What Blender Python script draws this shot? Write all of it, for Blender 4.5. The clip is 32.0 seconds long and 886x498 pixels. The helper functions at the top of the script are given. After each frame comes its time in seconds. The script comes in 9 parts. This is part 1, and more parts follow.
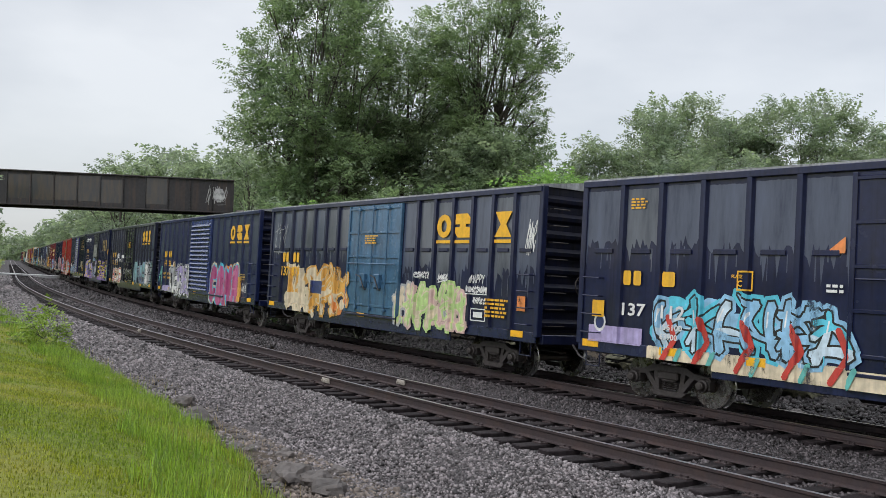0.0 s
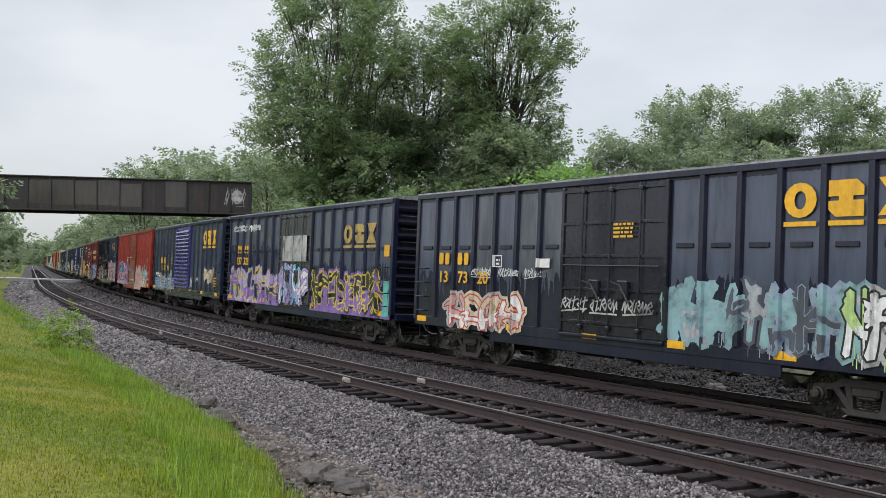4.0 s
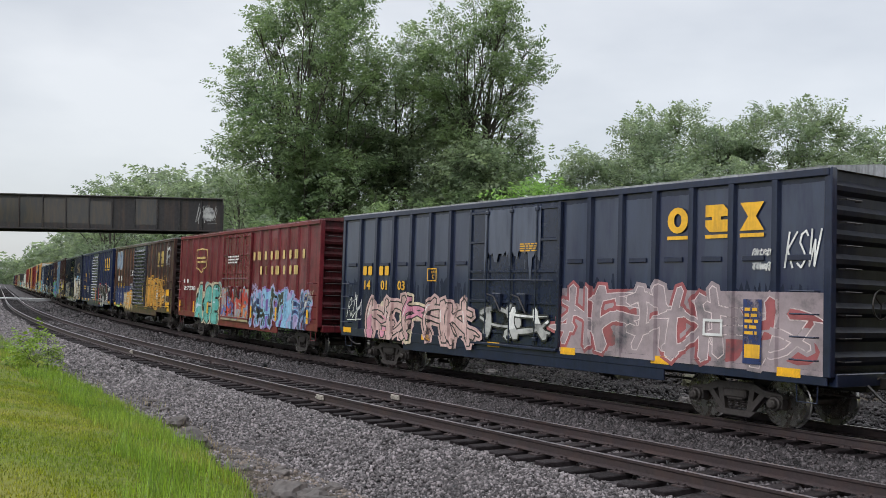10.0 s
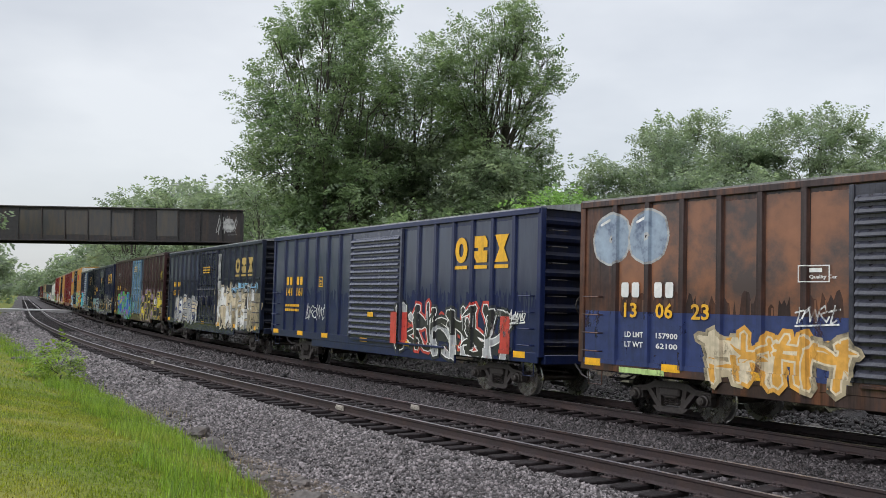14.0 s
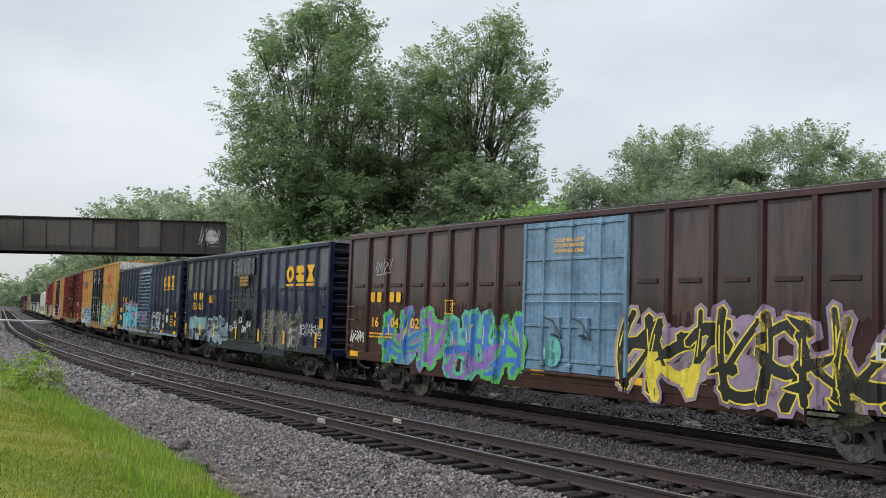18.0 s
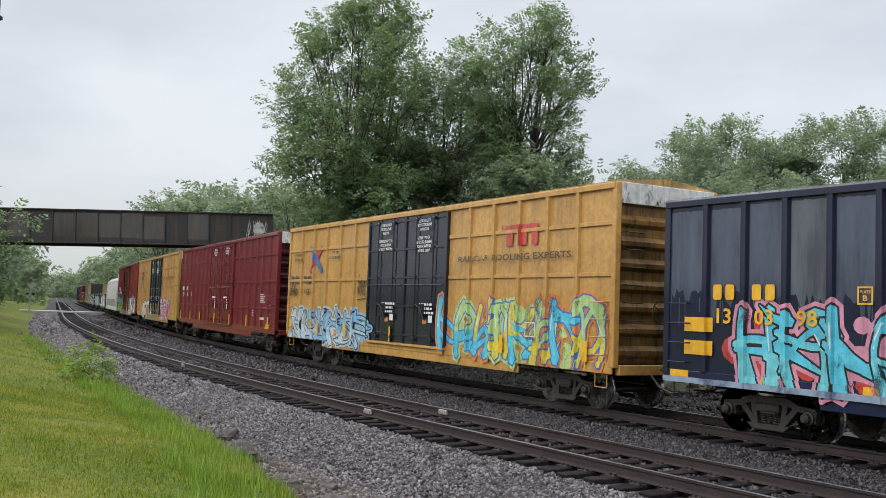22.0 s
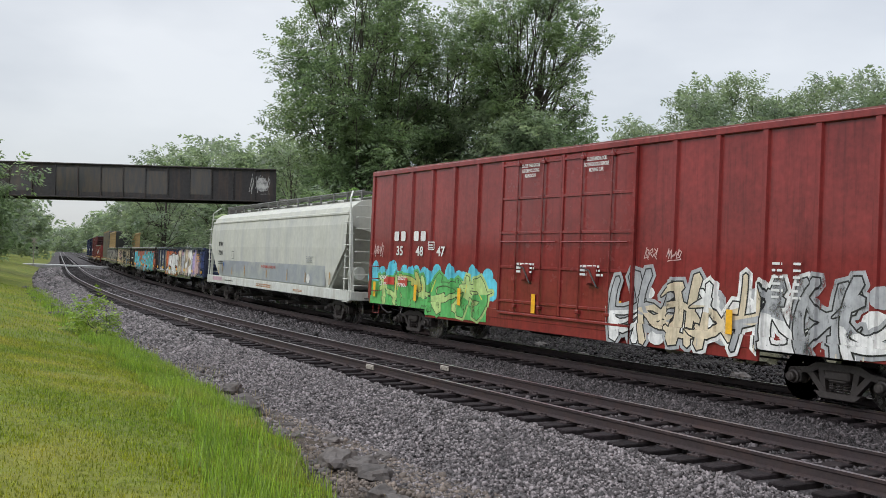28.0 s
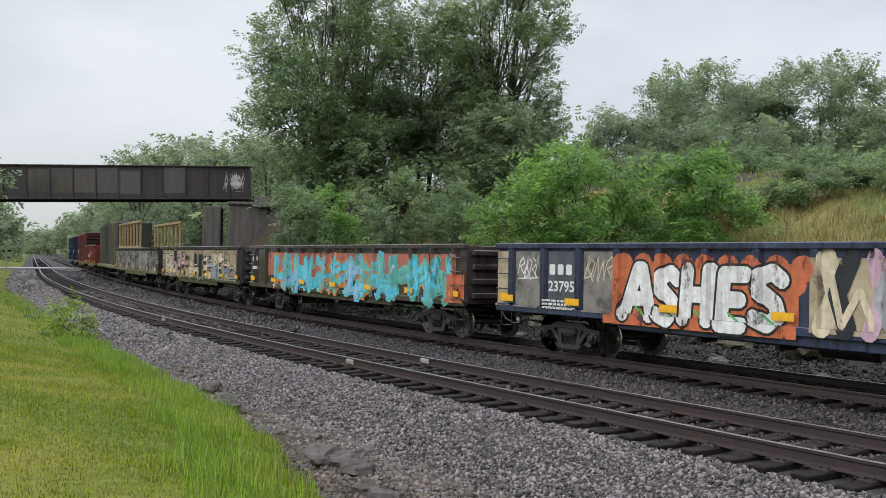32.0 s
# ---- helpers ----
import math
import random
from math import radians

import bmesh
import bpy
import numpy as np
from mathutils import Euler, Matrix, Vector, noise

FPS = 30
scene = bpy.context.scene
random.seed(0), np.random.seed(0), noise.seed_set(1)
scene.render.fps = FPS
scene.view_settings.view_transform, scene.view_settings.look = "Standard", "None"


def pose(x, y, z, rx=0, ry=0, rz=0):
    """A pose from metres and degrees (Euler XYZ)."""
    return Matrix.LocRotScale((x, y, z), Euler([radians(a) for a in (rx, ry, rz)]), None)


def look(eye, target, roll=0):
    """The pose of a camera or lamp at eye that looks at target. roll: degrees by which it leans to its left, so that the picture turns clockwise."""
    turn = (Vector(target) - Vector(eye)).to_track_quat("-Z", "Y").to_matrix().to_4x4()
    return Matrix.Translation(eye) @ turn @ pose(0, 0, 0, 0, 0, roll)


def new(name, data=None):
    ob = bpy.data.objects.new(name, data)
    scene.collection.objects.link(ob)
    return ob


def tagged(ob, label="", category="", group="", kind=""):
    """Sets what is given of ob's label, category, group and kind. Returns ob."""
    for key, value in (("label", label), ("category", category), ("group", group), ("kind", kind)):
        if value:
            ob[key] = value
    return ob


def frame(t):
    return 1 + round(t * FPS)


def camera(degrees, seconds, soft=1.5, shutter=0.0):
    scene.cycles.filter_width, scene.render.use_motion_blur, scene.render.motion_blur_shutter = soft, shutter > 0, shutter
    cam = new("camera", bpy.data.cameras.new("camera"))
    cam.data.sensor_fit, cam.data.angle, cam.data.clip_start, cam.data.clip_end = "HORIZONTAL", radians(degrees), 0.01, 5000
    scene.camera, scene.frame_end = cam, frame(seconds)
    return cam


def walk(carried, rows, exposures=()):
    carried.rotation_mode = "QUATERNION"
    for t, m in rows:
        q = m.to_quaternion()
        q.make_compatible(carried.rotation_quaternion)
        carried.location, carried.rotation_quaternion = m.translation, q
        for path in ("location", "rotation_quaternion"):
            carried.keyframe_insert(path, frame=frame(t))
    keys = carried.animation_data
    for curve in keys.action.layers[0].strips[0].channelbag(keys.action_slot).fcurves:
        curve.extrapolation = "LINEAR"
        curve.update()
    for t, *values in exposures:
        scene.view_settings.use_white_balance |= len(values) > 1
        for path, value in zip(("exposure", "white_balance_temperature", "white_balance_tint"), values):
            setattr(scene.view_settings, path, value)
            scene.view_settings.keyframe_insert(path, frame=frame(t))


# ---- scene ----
cam = camera(50.0, 32.0, soft=0.62)
EYE = 2.09
# seconds, yaw, pitch, roll: the camera stands on the lawn and only turns in its holder's grip
TURNS = [
    (0.0, -1.19, 1.83, -3.26), (0.5, -0.73, 1.60, -3.00), (1.0, -0.61, 1.69, -3.05), (1.5, -0.26, 1.98, -2.88),
    (2.0, -0.29, 1.75, -2.66), (2.5, -0.57, 1.74, -2.51), (3.0, -0.40, 1.54, -2.39), (3.5, -0.09, 1.21, -2.21),
    (4.0, -0.06, 1.65, -2.30), (4.5, 0.14, 1.96, -2.53), (6.5, -1.22, 1.94, -2.72), (7.0, -2.00, 2.09, -2.49),
    (7.5, -2.41, 2.49, -2.24), (8.0, -2.65, 2.37, -2.00), (8.5, -3.05, 2.58, -2.03), (9.0, -2.69, 2.65, -2.08),
    (9.5, -2.16, 2.53, -1.96), (10.0, -1.67, 2.67, -1.88), (10.5, -1.47, 2.84, -1.85), (11.0, -1.32, 3.01, -1.70),
    (11.5, -1.00, 3.04, -1.65), (12.0, -1.03, 3.01, -1.67), (12.5, -1.65, 3.13, -1.76), (13.0, -2.21, 3.22, -1.78),
    (13.5, -1.68, 3.33, -1.70), (14.0, -0.50, 3.23, -1.65), (14.5, 0.28, 3.16, -1.75), (15.0, 0.47, 3.35, -1.87),
    (15.5, 0.36, 3.53, -1.92), (17.5, -0.29, 4.12, -2.11), (18.0, -1.52, 4.06, -2.02), (18.5, -1.64, 3.97, -2.03),
    (19.0, -0.80, 3.78, -2.00), (19.5, -0.03, 3.66, -2.07), (20.0, 0.21, 3.72, -2.12), (20.5, 0.43, 3.68, -2.02),
    (21.0, 0.72, 3.45, -2.01), (21.5, 0.96, 3.40, -2.04), (22.0, 1.21, 3.45, -2.04), (22.5, 1.72, 3.03, -1.79),
    (23.0, 1.98, 2.45, -1.85), (23.5, 2.15, 2.27, -2.05), (24.0, 2.23, 2.13, -2.13), (24.5, 2.40, 2.10, -2.29),
    (26.5, 2.39, 1.84, -2.19), (27.0, 1.57, 1.42, -2.35), (27.5, 0.92, 1.16, -2.46), (28.0, 1.36, 0.85, -2.49),
    (28.5, 1.09, 0.72, -2.20), (29.0, -0.50, 0.94, -2.11), (29.5, -0.68, 1.08, -1.88), (30.0, -0.44, 0.96, -1.68),
    (30.5, -0.20, 0.77, -1.44), (31.0, -0.24, 0.65, -1.14), (31.5, -0.32, 0.82, -1.18), (32.0, -0.00, 0.45, -1.03),
]
walk(cam, [(t, pose(0, 0, EYE, 90 + pitch, roll, yaw)) for t, yaw, pitch, roll in TURNS])

# ---- world and light: a rainy, overcast day ----
world = bpy.data.worlds.new("overcast_sky")
scene.world = world
world.use_nodes = True
wn, wl = world.node_tree.nodes, world.node_tree.links
wn.clear()
w_out = wn.new("ShaderNodeOutputWorld")
w_bg = wn.new("ShaderNodeBackground")
w_coord = wn.new("ShaderNodeTexCoord")
w_sep = wn.new("ShaderNodeSeparateXYZ")
w_map = wn.new("ShaderNodeMapping")
w_map.inputs["Scale"].default_value = (1.0, 1.0, 2.6)
w_noise = wn.new("ShaderNodeTexNoise")
w_noise.inputs["Scale"].default_value = 2.0
w_noise.inputs["Detail"].default_value = 5.0
w_noise.inputs["Roughness"].default_value = 0.52
w_ramp = wn.new("ShaderNodeValToRGB")
w_ramp.color_ramp.elements[0].position = 0.34
w_ramp.color_ramp.elements[0].color = (0.73, 0.76, 0.815, 1)
w_ramp.color_ramp.elements[1].position = 0.66
w_ramp.color_ramp.elements[1].color = (1.05, 1.07, 1.10, 1)
# an overcast sky is brighter towards the zenith
w_grad = wn.new("ShaderNodeValToRGB")
for e, (at, v) in zip((w_grad.color_ramp.elements[0], w_grad.color_ramp.elements[1], w_grad.color_ramp.elements.new(0.3)), ((0.0, 0.29), (1.0, 1.0), (0.3, 0.355))):
    e.position, e.color = at, (v, v, v, 1)
w_mul = wn.new("ShaderNodeMix")
w_mul.data_type, w_mul.blend_type = "RGBA", "MULTIPLY"
w_mul.inputs["Factor"].default_value = 1.0
w_sky = wn.new("ShaderNodeTexSky")
w_sky.sky_type, w_sky.sun_disc = "NISHITA", False
w_sky.sun_elevation, w_sky.sun_rotation = radians(40), radians(225)
w_skyadd = wn.new("ShaderNodeMix")
w_skyadd.data_type, w_skyadd.blend_type = "RGBA", "ADD"
w_skyadd.inputs["Factor"].default_value = 0.012
wl.new(w_coord.outputs["Generated"], w_map.inputs["Vector"])
wl.new(w_map.outputs["Vector"], w_noise.inputs["Vector"])
wl.new(w_noise.outputs["Fac"], w_ramp.inputs["Fac"])
wl.new(w_coord.outputs["Generated"], w_sep.inputs["Vector"])
wl.new(w_sep.outputs["Z"], w_grad.inputs["Fac"])
wl.new(w_ramp.outputs["Color"], w_mul.inputs["A"])
wl.new(w_grad.outputs["Color"], w_mul.inputs["B"])
wl.new(w_mul.outputs["Result"], w_skyadd.inputs["A"])
wl.new(w_sky.outputs["Color"], w_skyadd.inputs["B"])
wl.new(w_skyadd.outputs["Result"], w_bg.inputs["Color"])
w_bg.inputs["Strength"].default_value = 2.15
wl.new(w_bg.outputs["Background"], w_out.inputs["Surface"])

sun = new("sun", bpy.data.lights.new("sun", "SUN"))
sun.data.energy, sun.data.angle, sun.data.color = 1.5, radians(40), (0.985, 0.985, 1.0)
sun.matrix_world = look((0, 0, 50), (46, 44, 0))
scene.view_settings.exposure = 0.0


# ---- materials ----
def nodes_of(name):
    m = bpy.data.materials.new(name)
    m.use_nodes = True
    n, l = m.node_tree.nodes, m.node_tree.links
    return m, n, l, n["Principled BSDF"]


def noise_node(n, l, vector, scale, detail=4.0, rough=0.55):
    t = n.new("ShaderNodeTexNoise")
    t.inputs["Scale"].default_value, t.inputs["Detail"].default_value, t.inputs["Roughness"].default_value = scale, detail, rough
    l.new(vector, t.inputs["Vector"])
    return t.outputs["Fac"]


def ramp_node(n, l, fac, stops):
    r = n.new("ShaderNodeValToRGB")
    while len(r.color_ramp.elements) < len(stops):
        r.color_ramp.elements.new(0.5)
    for e, (p, c) in zip(r.color_ramp.elements, stops):
        e.position, e.color = p, (*c, 1) if len(c) == 3 else c
    l.new(fac, r.inputs["Fac"])
    return r.outputs["Color"]


def mix_node(n, l, fac, a, b, kind="MIX"):
    m = n.new("ShaderNodeMix")
    m.data_type, m.blend_type = "RGBA", kind
    for sock, value in (("Factor", fac), ("A", a), ("B", b)):
        if isinstance(value, (int, float)):
            m.inputs[sock].default_value = value
        elif isinstance(value, tuple):
            m.inputs[sock].default_value = (*value, 1)
        else:
            l.new(value, m.inputs[sock])
    return m.outputs["Result"]


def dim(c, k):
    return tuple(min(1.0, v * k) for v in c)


def surface(name, c, rough=0.6, metal=0.0, grain=14.0, vary=0.25, bump=0.15, bump_scale=40.0, stain=None, stain_amount=0.35, stain_scale=1.3, streak=False, per_object=0.0, per_island=0.0, space="Object", bump_distance=0.01, gloss=0.5, wet=0.0, runs=0.25):
    """A surface with grain, larger stains and a fine relief; streak draws the stains out downwards."""
    m, n, l, b = nodes_of(name)
    coord = n.new("ShaderNodeTexCoord").outputs[space]
    fine = noise_node(n, l, coord, grain, 5.0)
    col = ramp_node(n, l, fine, [(0.3, dim(c, 1 - vary)), (0.7, dim(c, 1 + vary))])
    if stain:
        vec = coord
        if streak:
            mp = n.new("ShaderNodeMapping")
            mp.inputs["Scale"].default_value = (3.5, 3.5, 0.35)
            l.new(coord, mp.inputs["Vector"])
            vec = mp.outputs["Vector"]
        big = noise_node(n, l, vec, stain_scale, 6.0, 0.62)
        fac = ramp_node(n, l, big, [(0.46, (0, 0, 0)), (0.68, (stain_amount,) * 3)])
        col = mix_node(n, l, fac, col, stain)
        if streak:
            # runs of dirt and of washed paint down the sheets
            mp2 = n.new("ShaderNodeMapping")
            mp2.inputs["Scale"].default_value = (11.0, 11.0, 0.55)
            l.new(coord, mp2.inputs["Vector"])
            dirt = ramp_node(n, l, noise_node(n, l, mp2.outputs["Vector"], 0.9, 5.0, 0.6), [(0.30, (1 - 0.48 * runs,) * 3), (0.48, (1.0,) * 3), (0.62, (1.0,) * 3), (0.80, (1 + 0.5 * runs,) * 3)])
            col = mix_node(n, l, 1.0, col, dirt, "MULTIPLY")
            blot = ramp_node(n, l, noise_node(n, l, coord, 0.8, 8.0, 0.7), [(0.36, (1 - 0.38 * runs,) * 3), (0.52, (1.0,) * 3), (0.70, (1 + 0.3 * runs,) * 3)])
            col = mix_node(n, l, 1.0, col, blot, "MULTIPLY")
    if per_object or per_island:
        if per_object:
            r = n.new("ShaderNodeObjectInfo").outputs["Random"]
        else:
            r = n.new("ShaderNodeNewGeometry").outputs["Random Per Island"]
        k = per_object or per_island
        tone = ramp_node(n, l, r, [(0.0, (1 - k,) * 3), (0.6, (1.0,) * 3), (1.0, (1 + 1.6 * k,) * 3)])
        col = mix_node(n, l, 1.0, col, tone, "MULTIPLY")
    l.new(col, b.inputs["Base Color"])
    rr = n.new("ShaderNodeMapRange")
    rr.inputs["To Min"].default_value, rr.inputs["To Max"].default_value = max(0.05, rough - 0.12), min(1.0, rough + 0.12)
    l.new(noise_node(n, l, coord, grain * 0.4, 3.0), rr.inputs["Value"])
    l.new(rr.outputs["Result"], b.inputs["Roughness"])
    b.inputs["Metallic"].default_value = metal
    b.inputs["Specular IOR Level"].default_value = gloss
    b.inputs["Coat Weight"].default_value, b.inputs["Coat Roughness"].default_value = wet, 0.10
    if bump:
        bp = n.new("ShaderNodeBump")
        bp.inputs["Strength"].default_value, bp.inputs["Distance"].default_value = bump, bump_distance
        l.new(noise_node(n, l, coord, bump_scale, 4.0), bp.inputs["Height"])
        l.new(bp.outputs["Normal"], b.inputs["Normal"])
    return m


MATS = {}


def paint(c, rust=0.25, rough=0.24, rust_c=(0.045, 0.038, 0.042), wet=0.6):
    """Weathered rail car paint of one colour, with rain streaks and rust."""
    k = ("paint", c, rust, rough, rust_c, wet)
    if k not in MATS:
        MATS[k] = surface("car_paint", c, rough, 0.0, 9.0, 0.16, 0.10, 22.0, rust_c, rust, 1.1, True, gloss=0.2, wet=wet, runs=min(1.3, 0.25 + rust * rust * 9))
    return MATS[k]


def spray(c, rough=0.36):
    """Spray paint, a little uneven; it has flaked and washed off in streaks, down to the coat below."""
    k = ("spray", c)
    if k not in MATS:
        m = surface("spray_paint", c, rough, 0.0, 6.0, 0.2, 0.05, 30.0, dim(c, 0.5), 0.45, 2.0, True, wet=0.5, runs=0.45)
        n, l = m.node_tree.nodes, m.node_tree.links
        coord = n.new("ShaderNodeTexCoord").outputs["Object"]
        mp = n.new("ShaderNodeMapping")
        mp.inputs["Scale"].default_value = (1.0, 1.0, 0.45)
        l.new(coord, mp.inputs["Vector"])
        flake = noise_node(n, l, mp.outputs["Vector"], 3.4, 9.0, 0.70)
        wide = noise_node(n, l, coord, 0.55, 2.0, 0.5)
        both = mix_node(n, l, 0.35, flake, wide)
        bare = ramp_node(n, l, both, [(0.385, (0.9,) * 3), (0.455, (0.0,) * 3)])
        tr = n.new("ShaderNodeBsdfTransparent")
        mx = n.new("ShaderNodeMixShader")
        l.new(bare, mx.inputs["Fac"])
        l.new(n["Principled BSDF"].outputs["BSDF"], mx.inputs[1])
        l.new(tr.outputs["BSDF"], mx.inputs[2])
        l.new(mx.outputs["Shader"], n["Material Output"].inputs["Surface"])
        MATS[k] = m
    return MATS[k]


def faded(c, grime=(0.03, 0.03, 0.03), hold=0.5, scale=2.2, run=False):
    """Thin paint, for worn coats and painted sheen, that lets what lies under it through in patches."""
    k = ("faded", c, grime, hold, run)
    if k not in MATS:
        m, n, l, b = nodes_of("patchy_paint")
        coord = n.new("ShaderNodeTexCoord").outputs["Object"]
        if run:
            mp = n.new("ShaderNodeMapping")
            mp.inputs["Scale"].default_value = (3.2, 3.2, 0.55)
            l.new(coord, mp.inputs["Vector"])
            coord = mp.outputs["Vector"]
        big = noise_node(n, l, coord, scale, 7.0, 0.66)
        col = ramp_node(n, l, big, [(hold - 0.14, grime), (hold + 0.02, dim(c, 0.75)), (hold + 0.2, c)])
        l.new(col, b.inputs["Base Color"])
        b.inputs["Roughness"].default_value = 0.34
        b.inputs["Coat Weight"].default_value, b.inputs["Coat Roughness"].default_value = 0.7, 0.10
        MATS[k] = m
    return MATS[k]


STEEL_DARK = surface("dark_grimy_steel", (0.011, 0.010, 0.011), 0.45, 0.1, 20, 0.3, 0.2, 50, (0.06, 0.035, 0.022), 0.35, 2.5)
TRUCK_STEEL = surface("grimy_cast_steel", (0.048, 0.041, 0.039), 0.55, 0.2, 18, 0.3, 0.25, 60, (0.03, 0.024, 0.02), 0.6, 4.0)
WHEEL_STEEL = surface("worn_wheel_steel", (0.080, 0.062, 0.054), 0.5, 0.2, 12, 0.3, 0.1, 40, (0.05, 0.03, 0.02), 0.5, 5.0)
TREAD_STEEL = surface("polished_wheel_tread", (0.42, 0.41, 0.40), 0.28, 0.9, 20, 0.15, 0.05, 60)
RAIL_SIDE = surface("rusty_rail_steel", (0.046, 0.034, 0.035), 0.55, 0.25, 25, 0.25, 0.2, 80, (0.09, 0.05, 0.038), 0.35, 3.0)
RAIL_TOP = surface("worn_rail_head", (0.36, 0.335, 0.35), 0.35, 0.85, 30, 0.15, 0.05, 100, (0.10, 0.07, 0.06), 0.4, 3.0)
RAIL_BAR = surface("pale_joint_bar", (0.34, 0.31, 0.27), 0.6, 0.2, 25, 0.2, 0.1, 80)
TIE_WOOD = surface("creosoted_wood", (0.014, 0.011, 0.012), 0.7, 0.0, 30, 0.4, 0.5, 60, (0.032, 0.027, 0.026), 0.5, 4.0, per_object=0.3, gloss=0.12)
STONE = surface("wet_ballast_stone", (0.120, 0.106, 0.108), 0.45, 0.0, 40, 0.35, 0.3, 90, (0.05, 0.042, 0.042), 0.4, 0.6, per_island=0.85, gloss=0.35)
STONE_MID = surface("damp_ballast_stone", (0.052, 0.045, 0.047), 0.45, 0.0, 40, 0.35, 0.3, 90, (0.032, 0.026, 0.026), 0.4, 0.6, per_island=0.85, gloss=0.3)
# dark rubble round the far track, the train's shade put into its colour
STONE_DARK = surface("shaded_ballast_stone", (0.023, 0.020, 0.021), 0.42, 0.0, 40, 0.3, 0.3, 90, (0.03, 0.026, 0.024), 0.5, 0.8, per_island=0.75, gloss=0.15)
ROCK = surface("grey_brown_rock", (0.074, 0.064, 0.060), 0.7, 0.0, 12, 0.35, 0.6, 25, (0.06, 0.045, 0.035), 0.6, 3.0, per_object=0.2)
YELLOW_STRIP = surface("reflective_yellow_strip", (0.80, 0.42, 0.02), 0.35, 0.0, 20, 0.12, 0.0, 40, (0.25, 0.13, 0.03), 0.4, 6.0)
BRIDGE_STEEL = surface("rust_stained_girder_steel", (0.070, 0.058, 0.050), 0.5, 0.1, 4.0, 0.35, 0.15, 18, (0.19, 0.10, 0.04), 0.8, 0.8, True)
BRIDGE_DARK = surface("sooty_girder_steel", (0.026, 0.024, 0.026), 0.5, 0.1, 4.0, 0.3, 0.15, 18, (0.09, 0.05, 0.03), 0.4, 0.8, True)
CONCRETE = surface("stained_concrete", (0.11, 0.10, 0.092), 0.8, 0.0, 8, 0.25, 0.3, 30, (0.04, 0.03, 0.026), 0.7, 0.7, True)
ASPHALT = surface("wet_asphalt", (0.12, 0.12, 0.125), 0.35, 0.0, 30, 0.2, 0.2, 80, (0.05, 0.05, 0.05), 0.4, 1.0)
BARK = surface("grey_brown_bark", (0.065, 0.057, 0.048), 0.85, 0.0, 14, 0.35, 0.7, 18, (0.09, 0.085, 0.07), 0.4, 2.0)
POLE_WOOD = surface("weathered_pole_wood", (0.26, 0.145, 0.06), 0.75, 0.0, 18, 0.25, 0.4, 30, (0.12, 0.06, 0.025), 0.6, 2.0, True)
POLE_TAR = surface("creosoted_black_pole_wood", (0.018, 0.017, 0.017), 0.6, 0.0, 18, 0.3, 0.4, 30, (0.05, 0.045, 0.04), 0.4, 2.0, True)
WIRE = surface("black_cable", (0.02, 0.02, 0.02), 0.6, 0.0, 20, 0.1, 0.0)


def leaf_material(name, c, c2):
    """Thin leaves: each differs a little, and light comes through them."""
    m, n, l, b = nodes_of(name)
    r = n.new("ShaderNodeNewGeometry").outputs["Random Per Island"]
    col = ramp_node(n, l, r, [(0.0, dim(c, 0.6)), (0.55, c), (1.0, c2)])
    coord = n.new("ShaderNodeTexCoord").outputs["Object"]
    big = ramp_node(n, l, noise_node(n, l, coord, 0.35, 3.0), [(0.3, (0.75, 0.8, 0.8)), (0.7, (1.2, 1.15, 1.0))])
    col = mix_node(n, l, 1.0, col, big, "MULTIPLY")
    l.new(col, b.inputs["Base Color"])
    b.inputs["Roughness"].default_value = 0.34
    b.inputs["Specular IOR Level"].default_value = 0.8
    tr = n.new("ShaderNodeBsdfTranslucent")
    l.new(mix_node(n, l, 1.0, col, (1.5, 1.5, 1.25), "MULTIPLY"), tr.inputs["Color"])
    mx = n.new("ShaderNodeMixShader")
    mx.inputs["Fac"].default_value = 0.56
    l.new(b.outputs["BSDF"], mx.inputs[1])
    l.new(tr.outputs["BSDF"], mx.inputs[2])
    l.new(mx.outputs["Shader"], n["Material Output"].inputs["Surface"])
    return m


# tree leaf colours are raised and cooled, with some haze put into them
LEAF_TREE = leaf_material("tree_leaves", (0.150, 0.218, 0.120), (0.225, 0.305, 0.170))
LEAF_DARK = leaf_material("soft_tree_leaves", (0.180, 0.248, 0.155), (0.25, 0.33, 0.20))
LEAF_BRIGHT = leaf_material("bright_shrub_leaves", (0.155, 0.28, 0.085), (0.24, 0.39, 0.125))
# haze over far and lower trees is painted into this paler leaf colour
LEAF_HAZE = leaf_material("hazy_tree_leaves", (0.190, 0.250, 0.172), (0.26, 0.325, 0.22))


